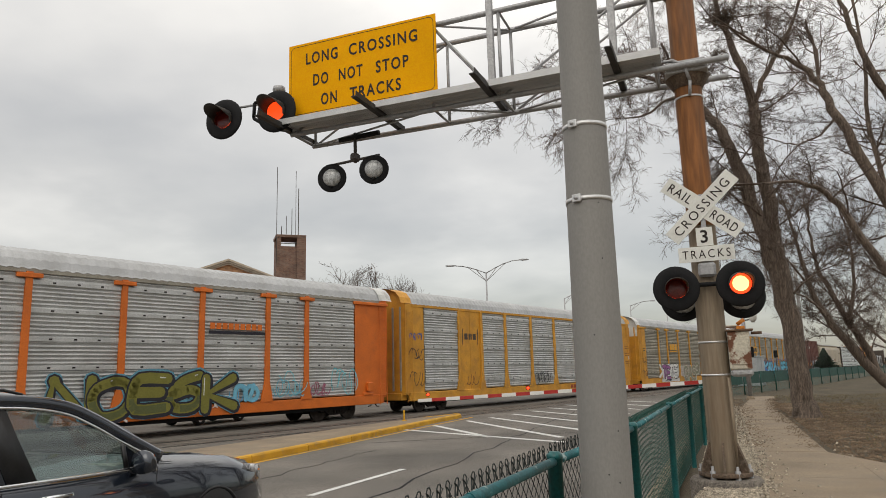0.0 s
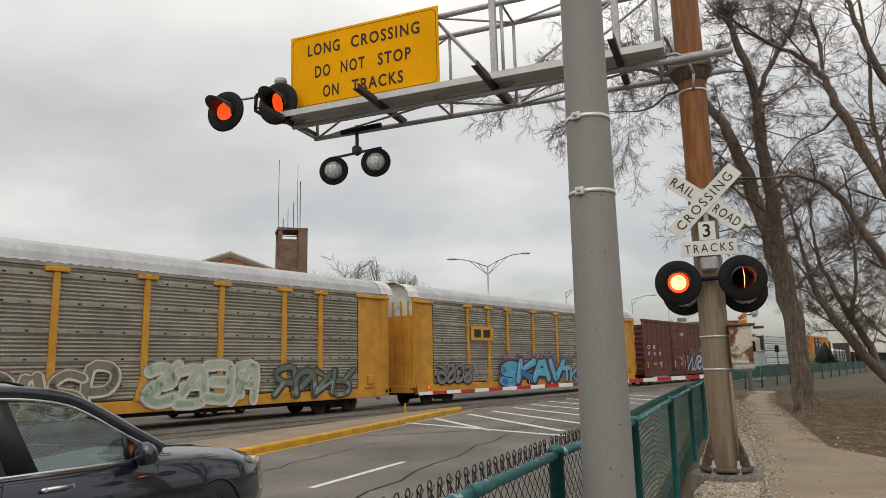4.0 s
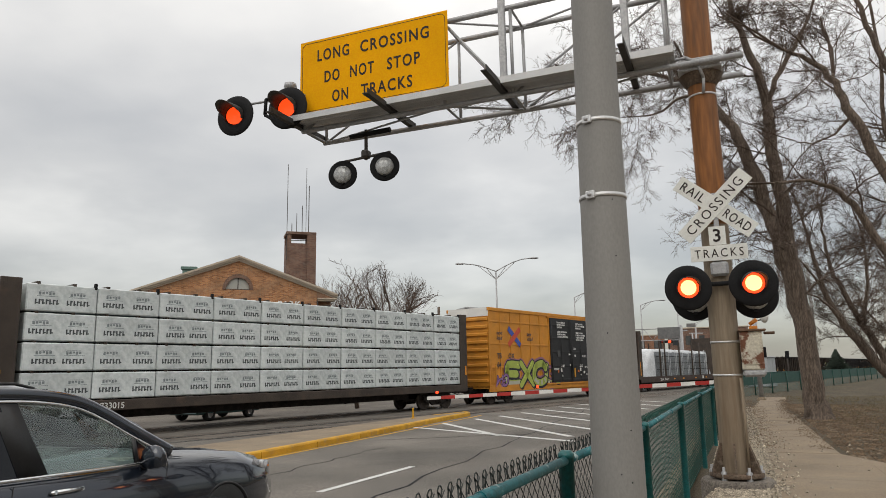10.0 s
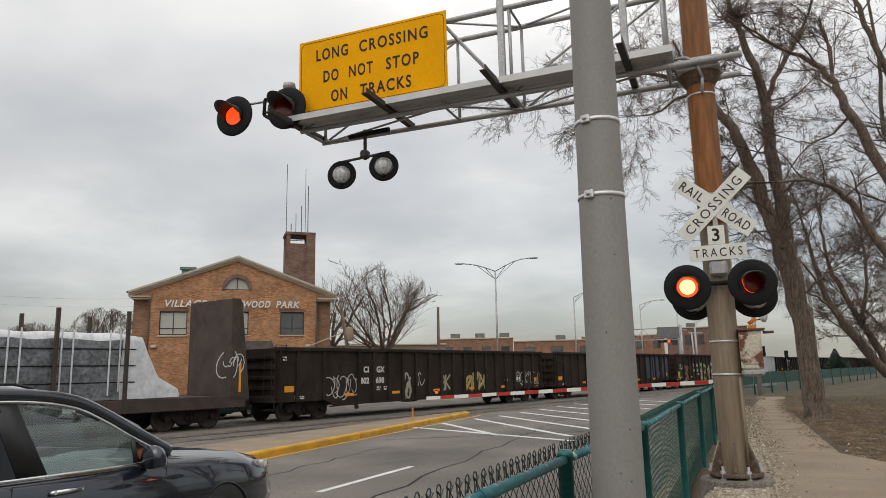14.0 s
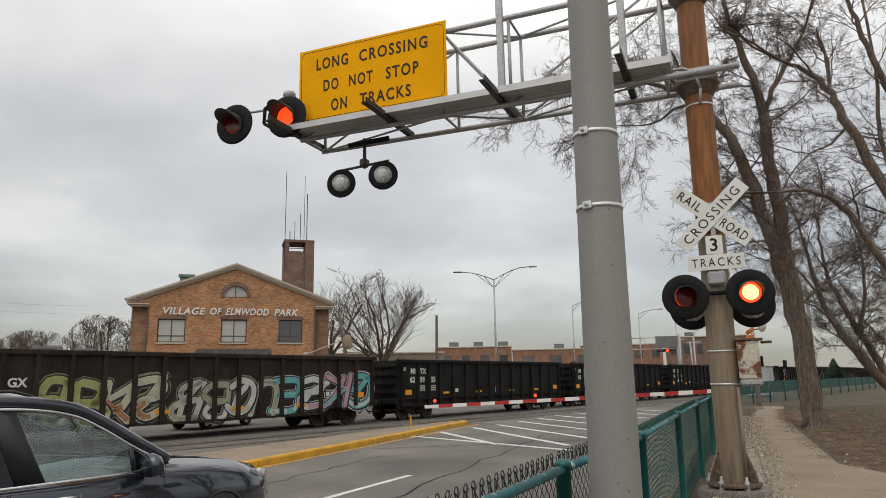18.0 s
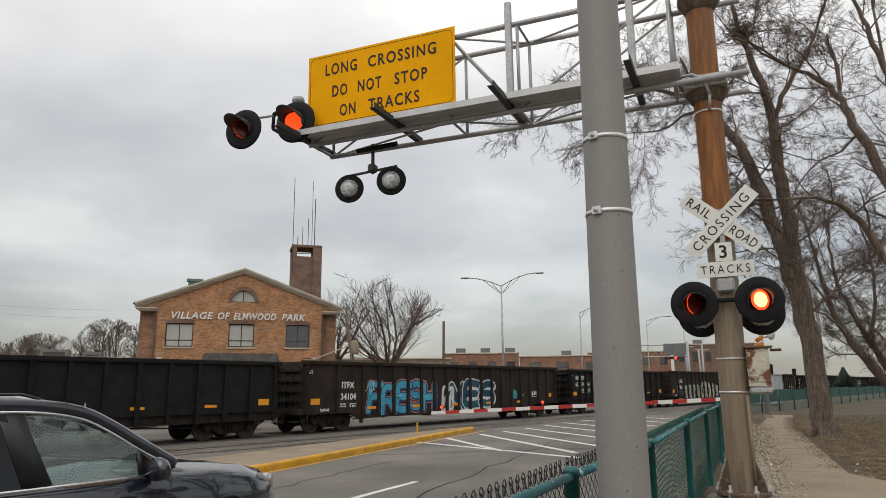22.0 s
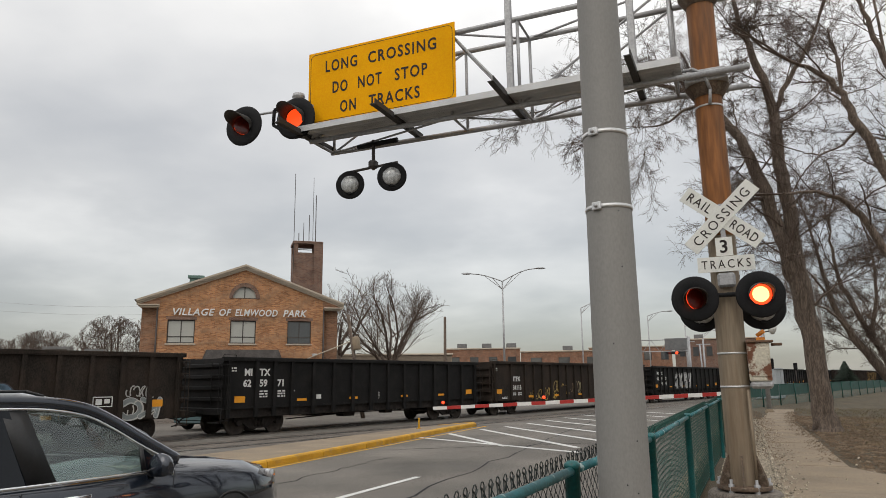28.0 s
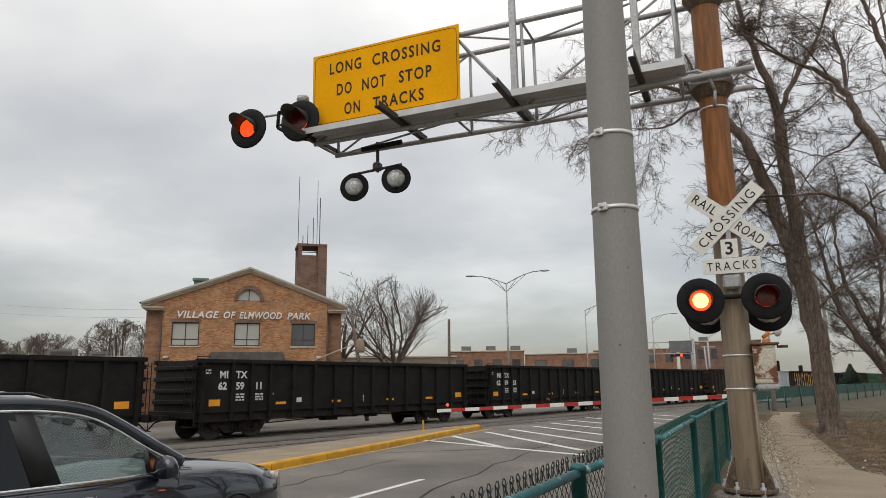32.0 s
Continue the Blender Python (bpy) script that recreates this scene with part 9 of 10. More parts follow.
def lumber_car(name, length):
    car = thing(name, pose(0, 0, 0), "brown bulkhead flatcar loaded with white wrapped lumber packs", "lumber car")
    part("deck", boxes([(0.2, length - 0.2, -1.4, 1.4, 0.95, 1.15), (0.2, length - 0.2, -1.45, -1.35, 0.85, 1.2), (0.2, length - 0.2, 1.35, 1.45, 0.85, 1.2)], 0.02), M_BULK, car)
    part("belly_sill", boxes([(4, length - 4, -0.5, 0.5, 0.55, 0.95)]), M_TRUCK, car)
    for x, s in ((0.35, 1), (length - 0.35, -1)):
        part("bulkhead", boxes([(min(x, x + s * 0.2), max(x, x + s * 0.2), -1.42, 1.42, 1.15, 4.95)], 0.03), M_BULK, car, "ribbed brown end bulkhead")
        for k in range(7):
            z = 1.5 + k * 0.5
            part("bulkhead_rib", boxes([(min(x, x - s * 0.14), max(x, x - s * 0.14), -1.35, 1.35, z, z + 0.12)], 0.02), M_BULK, car)
        for yy in (-1.45, 1.35):
            part("bulkhead_post", boxes([(min(x - s * 0.15, x + s * 0.45), max(x - s * 0.15, x + s * 0.45), yy, yy + 0.1, 1.15, 4.98)], 0.015), M_BULK, car)
        part("reflector_plate", boxes([(x - 0.05, x + 0.05, -1.458, -1.452, 1.7, 2.2)]), M_REFLECT, car)
    part("centre_beam", boxes([(0.6, length - 0.6, -0.12, 0.12, 1.15, 4.9)]), M_BULK, car)
    xs0, xs1 = 0.95, length - 0.75
    n, rows = 10, 4
    wd = (xs1 - xs0) / n
    pack = bmesh.new()
    box(pack, 0, wd - 0.03, -1.38, -0.14, 0, 0.86, 0.035)
    pack = finish("pack", pack, M_WRAP)
    rng = random.Random(9)
    for i in range(n):
        for r in range(rows):
            lp = tagged(new("lumber_pack", pack), "lumber pack in white printed plastic wrap on a flatcar", "lumber pack", "lumber packs")
            lp.matrix_basis = pose(xs0 + i * wd + 0.015, rng.uniform(-0.02, 0.02), 1.24 + r * 0.92, 0, 0, rng.uniform(-0.15, 0.15))
            for k in range(2):
                x = 0.2 + k * 1.05 + rng.uniform(-0.08, 0.1)
                bm = bmesh.new()
                for q in range(7):
                    a = x + q * 0.105
                    box(bm, a, a + 0.045, -1.384, -1.379, 0.21, 0.37)
                    box(bm, a + 0.045, a + 0.09, -1.384, -1.379, 0.23 + 0.09 * (q % 2), 0.27 + 0.09 * (q % 2))
                part("print", bm, M_PRINT, lp, "bold dark printed bars on the wrap")
                bm = bmesh.new()
                for q in range(5):
                    box(bm, x + 0.1 + 0.1 * q, x + 0.17 + 0.1 * q, -1.384, -1.379, 0.5 + 0.02 * (q % 3), 0.6)
                box(bm, x + 0.05, x + 0.68, -1.384, -1.379, 0.46, 0.475)
                box(bm, x + 0.12, x + 0.55, -1.384, -1.379, 0.62, 0.632)
                part("emblem", bm, M_PRINT_GREY, lp, "grey printed emblem")
            LOADS.append((lp, car))
    for r in range(rows + 1):
        for i in range(n * 2):
            x = xs0 + i * wd / 2 + 0.3
            part("bearer", boxes([(x, x + 0.1, -1.36, -0.14, 1.15 + r * 0.92, 1.24 + r * 0.92)]), M_BULK, car)
    for i in range(n):
        x = xs0 + (i + 0.97) * wd
        part("corner_guard", boxes([(x - 0.06, x + 0.02, -1.42, -1.3, 4.78, 4.98)], 0.01), M_BLACK, car)
    near_text(car, "NOKL", 2.2, 0.92, 0.2, M_STENCIL, -1.455, 0.004)
    near_text(car, "733015", 3.4, 0.92, 0.2, M_STENCIL, -1.455, 0.004)
    running_gear(car, length, 2.3)
    return car


M_PRINT = mat("wrap_print", (0.06, 0.07, 0.075), 0.6, spread=0.3, scale=12, bump=0)
M_PRINT_GREY = mat("wrap_print_grey", (0.2, 0.23, 0.24), 0.6, spread=0.3, scale=12, bump=0)


def bulkhead_flat(name, length):
    car = thing(name, pose(0, 0, 0), "rusty bulkhead flatcar with a film-wrapped load between stakes", "flatcar")
    part("deck", boxes([(0.2, length - 0.2, -1.4, 1.4, 1.0, 1.16)], 0.015), M_FLAT, car)
    for s in (-1, 1):
        part("side_sill", boxes([(0.2, length - 0.2, min(s * 1.38, s * 1.46), max(s * 1.38, s * 1.46), 0.72, 1.18)], 0.02), M_FLAT, car)
    part("belly_sill", boxes([(3.5, length - 3.5, -0.6, 0.6, 0.5, 1.0)]), M_BLACK, car)
    # bulkheads: an upright inner face, the outer side sloping in towards the top
    for x, s in ((0.62, -1), (length - 0.92, 1)):
        for y0 in (-1.46, 1.38):
            bm = bmesh.new()
            prism(bm, [(x, 1.0), (x + s * 0.88, 1.0), (x + s * 0.45, 4.72), (x + s * 0.36, 4.88), (x, 4.88)], y0, y0 + 0.08)
            part("gusset_wall", bm, M_BULK, car, "rusty brown side plate of the bulkhead")
        part("bulkhead", boxes([(min(x, x + s * 0.08), max(x, x + s * 0.08), -1.4, 1.4, 1.16, 4.88)], 0.01), M_BULK, car)
        for yy in (-0.95, -0.45, 0.05, 0.55, 1.0):
            rib = bmesh.new()
            prism(rib, [(x + s * 0.08, 1.16), (x + s * 0.8, 1.16), (x + s * 0.4, 4.82), (x + s * 0.08, 4.82)], yy - 0.05, yy + 0.05)
            part("bulkhead_rib", rib, M_BULK, car)
        for k in range(2):
            z = 2.3 + 1.3 * k
            part("bulkhead_bar", boxes([(min(x + s * 0.08, x + s * 0.5), max(x + s * 0.08, x + s * 0.5), -1.38, 1.38, z, z + 0.06)], 0.01), M_BULK, car)
        part("reflector_plate", boxes([(x + s * 0.42 - 0.05, x + s * 0.42 + 0.05, -1.468, -1.462, 1.3, 2.4)]), M_REFLECT, car)
    wild_art(car, length - 1.3, length - 0.45, 1.7, 3.0, [], (0.5, 0.5, 0.47), None, -1.468, 3)
    wild_art(car, length - 1.2, length - 0.5, 2.2, 2.7, [], (0.5, 0.5, 0.47), None, -1.47, 4)
    # wrapped load, a sagging cover drawn over the leading end
    bm = bmesh.new()
    st = [(1.45, 1.0, 1.3), (1.55, 1.05, 1.75), (2.0, 1.1, 1.95), (2.45, 1.15, 2.4), (2.85, 1.2, 3.0), (3.2, 1.22, 3.35), (3.7, 1.24, 3.48)] + [(3.9 + k * 0.7, 1.25, 3.52 - 0.03 * (k % 3) - 0.006 * k) for k in range(1, 19)] + [(17.3, 1.22, 3.3), (17.6, 1.15, 2.7), (18.1, 1.0, 1.9), (18.9, 0.85, 1.5)]
    prev = None
    rng = random.Random(2)
    for x, hw, top in st:
        ring = []
        for a, b in ((-1.02, 0), (-1.0, 0.3), (-1, 0.62), (-0.97, 0.9), (-0.88, 1.0), (-0.4, 1.02), (0.4, 1.02), (0.88, 1.0), (1, 0.62), (1.02, 0)):
            ring.append(bm.verts.new((x + rng.uniform(-0.06, 0.06), a * hw + rng.uniform(-0.03, 0.03), 1.2 + (top - 1.2) * b + rng.uniform(-0.03, 0.03) * (b > 0))))
        if prev:
            for i in range(len(ring) - 1):
                f = bm.faces.new((prev[i], prev[i + 1], ring[i + 1], ring[i]))
                f.material_index = 1 if x < 4.0 or x > 17 or 3 <= i <= 6 else 0
                f.smooth = True
        prev = ring
    bmesh.ops.recalc_face_normals(bm, faces=bm.faces)
    load = tagged(new("wrapped_load", finish("wrapped_load", bm, [M_FILM, M_FILM_WHITE])), "long load under grey and white plastic film on a flatcar", "wrapped load")
    LOADS.append((load, car))
    for k in range(8):
        x = 5.2 + k * 1.55
        for a in (x, x + 0.35):
            part("strap", boxes([(a, a + 0.05, -1.29, -1.27, 1.2, 3.5)]), M_FILM_WHITE, load, "white strapping band")
    for k in range(3):
        part("layer_line", boxes([(4.0, 17.0, -1.275, -1.262, 1.75 + 0.55 * k, 1.79 + 0.55 * k)]), M_BLACK, load)
    for x in (4.5, 5.6, 9.05, 12.3, 14.3, 16.6):
        for a in (-1.47, 1.36):
            part("stake", boxes([(x - 0.06, x + 0.06, a, a + 0.11, 0.9, 4.15 if x < 18 else 4.3)], 0.01), M_BULK, car, "rusty steel stake")
    near_text(car, "ZEKX", 4.2, 0.84, 0.2, M_STENCIL, -1.465, 0.004)
    near_text(car, "364409", 5.15, 0.84, 0.2, M_STENCIL, -1.465, 0.004)
    for x in (7.2, 9.4, 12.6, 15.5):
        part("reflector_plate", boxes([(x, x + 0.4, -1.468, -1.463, 0.9, 1.0)]), M_REFLECT, car)
    part("data_plate", boxes([(14.6, 15.0, -1.468, -1.463, 0.85, 1.1)]), M_STENCIL, car)
    running_gear(car, length, 2.3)
    return car


def bars_logo(items):
    """A company mark as plain coloured shapes: boxes given by x, z, width, height and colour."""
    def draw(car):
        for x, z, w, h, c, y in items:
            part("emblem", boxes([(x, x + w, y - 0.004, y, z, z + h)], 0.0), paint(c), car, "plain coloured company mark")
    return draw


TRAIN = []


def add(car, s0):
    TRAIN.append((car, s0))


INK, TEAL = (0.012, 0.012, 0.02), (0.03, 0.3, 0.38)
add(autorack("autorack_orange", 27.7, M_ORANGE_CAR, M_RACK_GREY, "silver autorack with bright orange posts, ends and graffiti", [4.2, 5.35, 8.35, 11.37, 14.42, 17.44, 20.48, 22.54],
             art=[(17.6, 19.2, 1.05, 1.75, [], (0.1, 0.36, 0.55)), (18.9, 20.0, 1.05, 1.75, [(0.16, 0.45, 0.6)], (0.13, 0.38, 0.52)), (20.8, 22.4, 1.08, 2.2, [], (0.2, 0.5, 0.58)), (20.8, 22.4, 1.1, 1.9, [], (0.14, 0.42, 0.55)), (22.8, 23.8, 1.1, 1.8, [], (0.3, 0.08, 0.12)), (22.8, 23.8, 1.1, 1.7, [], (0.35, 0.12, 0.2)), (24.0, 25.4, 1.1, 2.4, [], (0.2, 0.55, 0.62)), (24.0, 25.4, 1.1, 2.3, [], (0.15, 0.5, 0.58)), (14.1, 14.7, 0.6, 1.0, [(0.6, 0.55, 0.5)], (0.3, 0.2, 0.2)), (18.0, 18.7, 0.9, 1.2, [], (0.6, 0.5, 0.45)),
                  ("NOE6K", 12.05, 18.9, 0.68, 2.25, (0.17, 0.16, 0.025), INK, (0.1, 0.27, 0.36), -1.62, 3, (0.09, 0.1, 0.03), 0.14, (0.6, 0.62, 0.6))],
             logo=bars_logo([(17.75 + 0.27 * i, 3.8, 0.22, 0.24, (0.62, 0.14, 0.01), -1.64) for i in range(9)] + [(17.7, 3.62, 2.6, 0.12, INK, -1.64)]), end_w=2.2), -2.3)
add(autorack("autorack_yellow", 27.75, M_YELLOW_CAR, M_RACK_GREY, "yellow autorack with galvanised panels and dark markings", [4.63, 6.76, 9.3, 12.31, 15.31, 18.37, 21.43, 23.56],
             panels_solid=[(4.65, 6.7), (21.45, 23.5)], end_dark=True,
             art=[(9.6, 11.4, 1.05, 1.75, [], (0.6, 0.6, 0.58)), (12.6, 14.6, 1.1, 1.9, [], (0.02, 0.02, 0.02)), (12.8, 14.4, 1.2, 1.8, [], (0.03, 0.03, 0.03)), (4.9, 6.2, 1.1, 2.2, [], (0.14, 0.05, 0.015)), (7.0, 8.6, 1.1, 1.9, [], (0.5, 0.5, 0.48)), (18.6, 20.5, 1.1, 1.85, [], (0.02, 0.02, 0.02)), (21.8, 23.2, 1.1, 1.9, [], (0.3, 0.1, 0.02)), (0.4, 1.5, 1.3, 2.1, [], (0.06, 0.04, 0.02)), (0.4, 1.4, 3.6, 4.0, [], (0.05, 0.09, 0.3)), (0.4, 1.5, 2.6, 3.3, [], (0.05, 0.03, 0.02)), (24.0, 25.9, 2.6, 3.1, [], (0.1, 0.1, 0.1))],
             logo=bars_logo([(5.15 + 0.4 * i, 3.75, 0.3, 0.34, (0.06, 0.04, 0.03), -1.53) for i in range(3)] + [(4.95, 3.45, 0.06, 0.9, (0.06, 0.04, 0.03), -1.53), (6.4, 3.45, 0.06, 0.9, (0.06, 0.04, 0.03), -1.53)] + [(17.3 + 0.42 * i, 0.72, 0.34, 0.22, (0.24, 0.04, 0.015), -1.575) for i in range(3)]
                             + [(26.75, z, 0.75, 0.06, (0.2, 0.07, 0.02), -1.535) for z in (2.3, 2.42, 2.9, 3.05, 3.45, 3.6)] + [(27.35, 2.6, 0.14, 0.3, (0.6, 0.6, 0.58), -1.535)]), end_w=1.85, flush=True, head_w=1.6), 26.6)
add(autorack("autorack_weathered", 28.0, M_YELLOW_CAR, M_RACK_DULL, "weathered yellow autorack with dull panels and large graffiti", [4.5, 6.6, 9.39, 12.43, 15.47, 18.5, 21.53, 23.52],
             art=[(4.1, 8.6, 0.98, 2.15, [(0.62, 0.62, 0.6), (0.66, 0.66, 0.64)], (0.6, 0.6, 0.58), (0.62, 0.62, 0.6)), ("TE", 4.85, 6.6, 0.9, 2.15, (0.27, 0.09, 0.25), INK, None, -1.628, 4, (0.32, 0.14, 0.3), 0.15), ("TE", 6.55, 8.45, 0.95, 2.2, (0.66, 0.66, 0.64), INK, None, -1.628, 5, (0.5, 0.48, 0.52), 0.12),
                  (9.4, 10.2, 1.1, 2.0, [(0.4, 0.34, 0.32)], (0.6, 0.6, 0.58)), (10.3, 11.5, 1.0, 2.5, [], (0.35, 0.22, 0.2)), ("GASP", 10.25, 14.5, 0.6, 2.2, (0.2, 0.19, 0.13), (0.56, 0.54, 0.44), (0.26, 0.17, 0.14), -1.62, 2, (0.24, 0.22, 0.17), 0.1), (15.5, 20.1, 0.7, 2.3, [(0.42, 0.46, 0.36), (0.27, 0.36, 0.28)], (0.56, 0.55, 0.5), (0.3, 0.28, 0.25)), (21.0, 25.4, 0.8, 2.1, [(0.13, 0.16, 0.13), (0.24, 0.26, 0.23)], (0.02, 0.03, 0.03), (0.1, 0.11, 0.1)), (0.5, 1.5, 2.3, 2.8, [], (0.05, 0.03, 0.01)), (0.5, 1.6, 1.2, 1.8, [], (0.04, 0.02, 0.02))],
             logo=bars_logo([(6.98 + 0.63 * i, 3.45, 0.5, 0.55, (0.68, 0.33, 0.02), -1.64) for i in range(3)] + [(6.95, 3.28, 1.85, 0.09, (0.68, 0.33, 0.02), -1.64)] + [(0.9, 3.15, 0.62, 0.5, (0.62, 0.3, 0.02), -1.535), (0.95, 3.35, 0.5, 0.06, INK, -1.54), (0.95, 3.5, 0.5, 0.05, INK, -1.54), (0.95, 3.22, 0.4, 0.05, INK, -1.54), (4.7, 0.66, 4.3, 0.3, (0.62, 0.62, 0.6), -1.575)]), head_w=1.66, white_top=True), 56.1)
near_text(TRAIN[-1][0], "TTGX 979610", 5.3, 0.7, 0.21, M_STENCIL_DARK, -1.58, 0.006)
add(autorack("autorack_weathered", 28.0, M_YELLOW_CAR, M_RACK_DULL, "weathered yellow autorack covered in bright blue graffiti", [4.8, 6.85, 8.88, 11.91, 14.95, 17.95, 21.0, 23.05],
             art=[(1.9, 5.0, 1.0, 2.1, [(0.2, 0.2, 0.2)], INK), (8.0, 24.6, 1.9, 2.75, [], (0.07, 0.05, 0.22)), (15.2, 24.4, 0.62, 1.5, [(0.2, 0.17, 0.17), (0.24, 0.14, 0.12)], (0.14, 0.13, 0.14), (0.17, 0.14, 0.14)),
                  ("SKAV", 7.9, 15.5, 0.68, 2.4, (0.1, 0.4, 0.56), (0.02, 0.02, 0.09), (0.25, 0.07, 0.09), -1.625, 6, (0.035, 0.14, 0.4), 0.17, (0.4, 0.62, 0.7)), ("TKU", 15.5, 18.55, 0.7, 1.9, (0.16, 0.38, 0.5), (0.02, 0.02, 0.07), (0.34, 0.14, 0.03), -1.625, 7, (0.14, 0.18, 0.3), 0.15), ("RESA", 18.6, 24.2, 0.68, 2.4, (0.1, 0.43, 0.58), INK, (0.32, 0.12, 0.04), -1.625, 8, (0.16, 0.24, 0.36), 0.17, (0.42, 0.66, 0.72))],
             logo=bars_logo([(5.0, 3.35, 2.2, 0.8, (0.62, 0.31, 0.02), -1.64), (5.3, 3.52, 0.65, 0.45, INK, -1.645), (6.2, 3.52, 0.7, 0.45, INK, -1.645), (18.9, 0.62, 1.25, 0.36, (0.5, 0.22, 0.04), -1.655), (19.05, 0.7, 0.95, 0.2, (0.2, 0.05, 0.02), -1.66)]), head_w=1.7, white_top=True), 85.8)
car = boxcar("boxcar_brown", 17.1, M_BOXCAR, "oxide brown boxcar with white lettering and graffiti", [(6.9, 10.2)], M_BOXCAR)
for x, w in ((1.25, "CO"), (2.5, "ER")):
    near_text(car, w, x, 3.05, 0.3, M_STENCIL, -1.524, 0.014)
for x, w in ((1.25, "17"), (2.5, "24"), (3.75, "22")):
    near_text(car, w, x, 2.5, 0.3, M_STENCIL, -1.524, 0.014)
small_print(car, 2.4, 1.8, 0.7, 2, M_STENCIL, -1.524)
small_print(car, 3.6, 1.8, 0.5, 2, M_STENCIL, -1.524)
small_print(car, 9.0, 4.5, 0.9, 3, M_STENCIL, -1.61)
for x in (1.0, 4.15, 7.3, 10.0):
    part("reflector_plate", boxes([(x, x + 0.28, -1.49 if x < 6 or x > 10.1 else -1.58, -1.484 if x < 6 or x > 10.1 else -1.573, 1.45, 2.0)]), M_REFLECT, car)
wild_art(car, 10.8, 16.0, 0.95, 2.4, [(0.45, 0.55, 0.6), (0.22, 0.3, 0.45), (0.5, 0.52, 0.5)], INK, (0.06, 0.09, 0.15), -1.524, 5)
wild_art(car, 12.0, 13.2, 2.4, 3.2, [], (0.36, 0.44, 0.5), None, -1.524, 6)
wild_art(car, 14.6, 15.4, 2.4, 3.2, [], (0.45, 0.5, 0.52), None, -1.524, 7)
wild_art(car, 8.4, 9.6, 1.55, 2.5, [], (0.55, 0.55, 0.52), None, -1.62, 9)
add(car, 115.25)
add(hopper("covered_hopper", 20.2), 133.2)
add(lumber_car("lumber_car", 23.6), 154.6)
car = boxcar("boxcar_yellow", 19.95, M_YELLOW_BOX, "yellow boxcar with black doors, a crossed emblem and graffiti", [(7.25, 9.85), (9.9, 12.5)], M_DOOR_BLACK, 5.55)
near_text(car, "next", 1.1, 4.0, 0.24, M_STENCIL_DARK, -1.524, 0.006, 0, 0.3)
near_text(car, "load", 1.1, 3.7, 0.24, M_STENCIL_DARK, -1.524, 0.006, 0, 0.3)
near_text(car, "any", 4.45, 4.0, 0.24, M_STENCIL_DARK, -1.524, 0.006, 0, 0.3)
near_text(car, "road", 4.45, 3.7, 0.24, M_STENCIL_DARK, -1.524, 0.006, 0, 0.3)
for x, z, w in ((1.1, 2.62, "TB"), (2.3, 2.62, "OX"), (1.1, 2.1, "64"), (2.3, 2.1, "31"), (3.4, 2.1, "34")):
    near_text(car, w, x, z, 0.3, M_STENCIL_DARK, -1.524, 0.01)
for a, c, l in ((38, (0.04, 0.08, 0.35), 0.0), (-38, (0.55, 0.08, 0.03), 0.003)):
    bm = bmesh.new()
    box(bm, -0.82, 0.82, -0.003, 0.0, -0.16, 0.16)
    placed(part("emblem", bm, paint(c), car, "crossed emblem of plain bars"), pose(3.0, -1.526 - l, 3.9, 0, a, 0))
near_text(car, "RAILCAR POOLING EXPERTS", 13.6, 3.48, 0.3, M_BOXCAR, -1.53, 0.006, 5.0)
for x, z, w, h in ((15.1, 4.55, 1.4, 0.1), (15.4, 4.0, 0.14, 0.95), (16.0, 4.0, 0.14, 0.55), (15.5, 4.85, 0.7, 0.1)):
    part("emblem", boxes([(x, x + w, -1.53, -1.524, z, z + h)]), M_BOXCAR, car, "faded company mark")
for x, lines in ((8.0, ("CLOSE THIS DOOR", "BEFORE CLOSING", "MAIN DOOR", "", "CIERRE ESTA PUERTA", "ANTES DE CERRAR", "LA PUERTA PRINCIPAL")),
                 (10.55, ("CLOSE AND LOCK", "BOTH DOORS BEFORE", "MOVING CAR", "", "CIERRE Y PONGA", "EL SEGURO EN AMBAS", "PUERTAS ANTES DE", "MOVER EL CARRO"))):
    for k, line in enumerate(lines):
        if line:
            near_text(car, line, x, 4.93 - 0.155 * k, 0.1, M_STENCIL, -1.645, 0.007, 0.075 * len(line))
for x, z, w, h, c in ((8.0, 2.75, 0.34, 0.4, (0.07, 0.07, 0.07)), (9.5, 2.85, 0.2, 0.1, (0.6, 0.6, 0.58)), (8.35, 1.75, 0.22, 0.26, (0.6, 0.6, 0.58)), (8.5, 1.45, 0.1, 0.12, (0.6, 0.6, 0.58)), (9.6, 2.15, 0.12, 0.12, (0.6, 0.6, 0.58)),
                      (7.95, 1.72, 0.16, 0.16, (0.6, 0.16, 0.03)), (10.3, 2.75, 0.14, 0.14, (0.6, 0.6, 0.58)), (10.68, 1.72, 0.18, 0.16, (0.6, 0.16, 0.03)), (11.0, 1.8, 0.22, 0.22, (0.6, 0.6, 0.58)), (11.5, 1.62, 0.22, 0.18, (0.6, 0.6, 0.58)), (11.05, 1.5, 0.12, 0.1, (0.6, 0.6, 0.58)), (10.2, 1.4, 0.14, 0.6, (0.62, 0.3, 0.02))):
    part("placard", boxes([(x, x + w, -1.625, -1.61, z, z + h)]), paint(c), car)
for x, z, w in ((7.45, 1.95, 0.7), (10.2, 3.3, 0.3), (11.4, 2.8, 0.6), (11.7, 2.05, 0.6), (11.9, 1.6, 0.35)):
    small_print(car, x, z, w, 2, M_STENCIL, -1.615, 0.04)
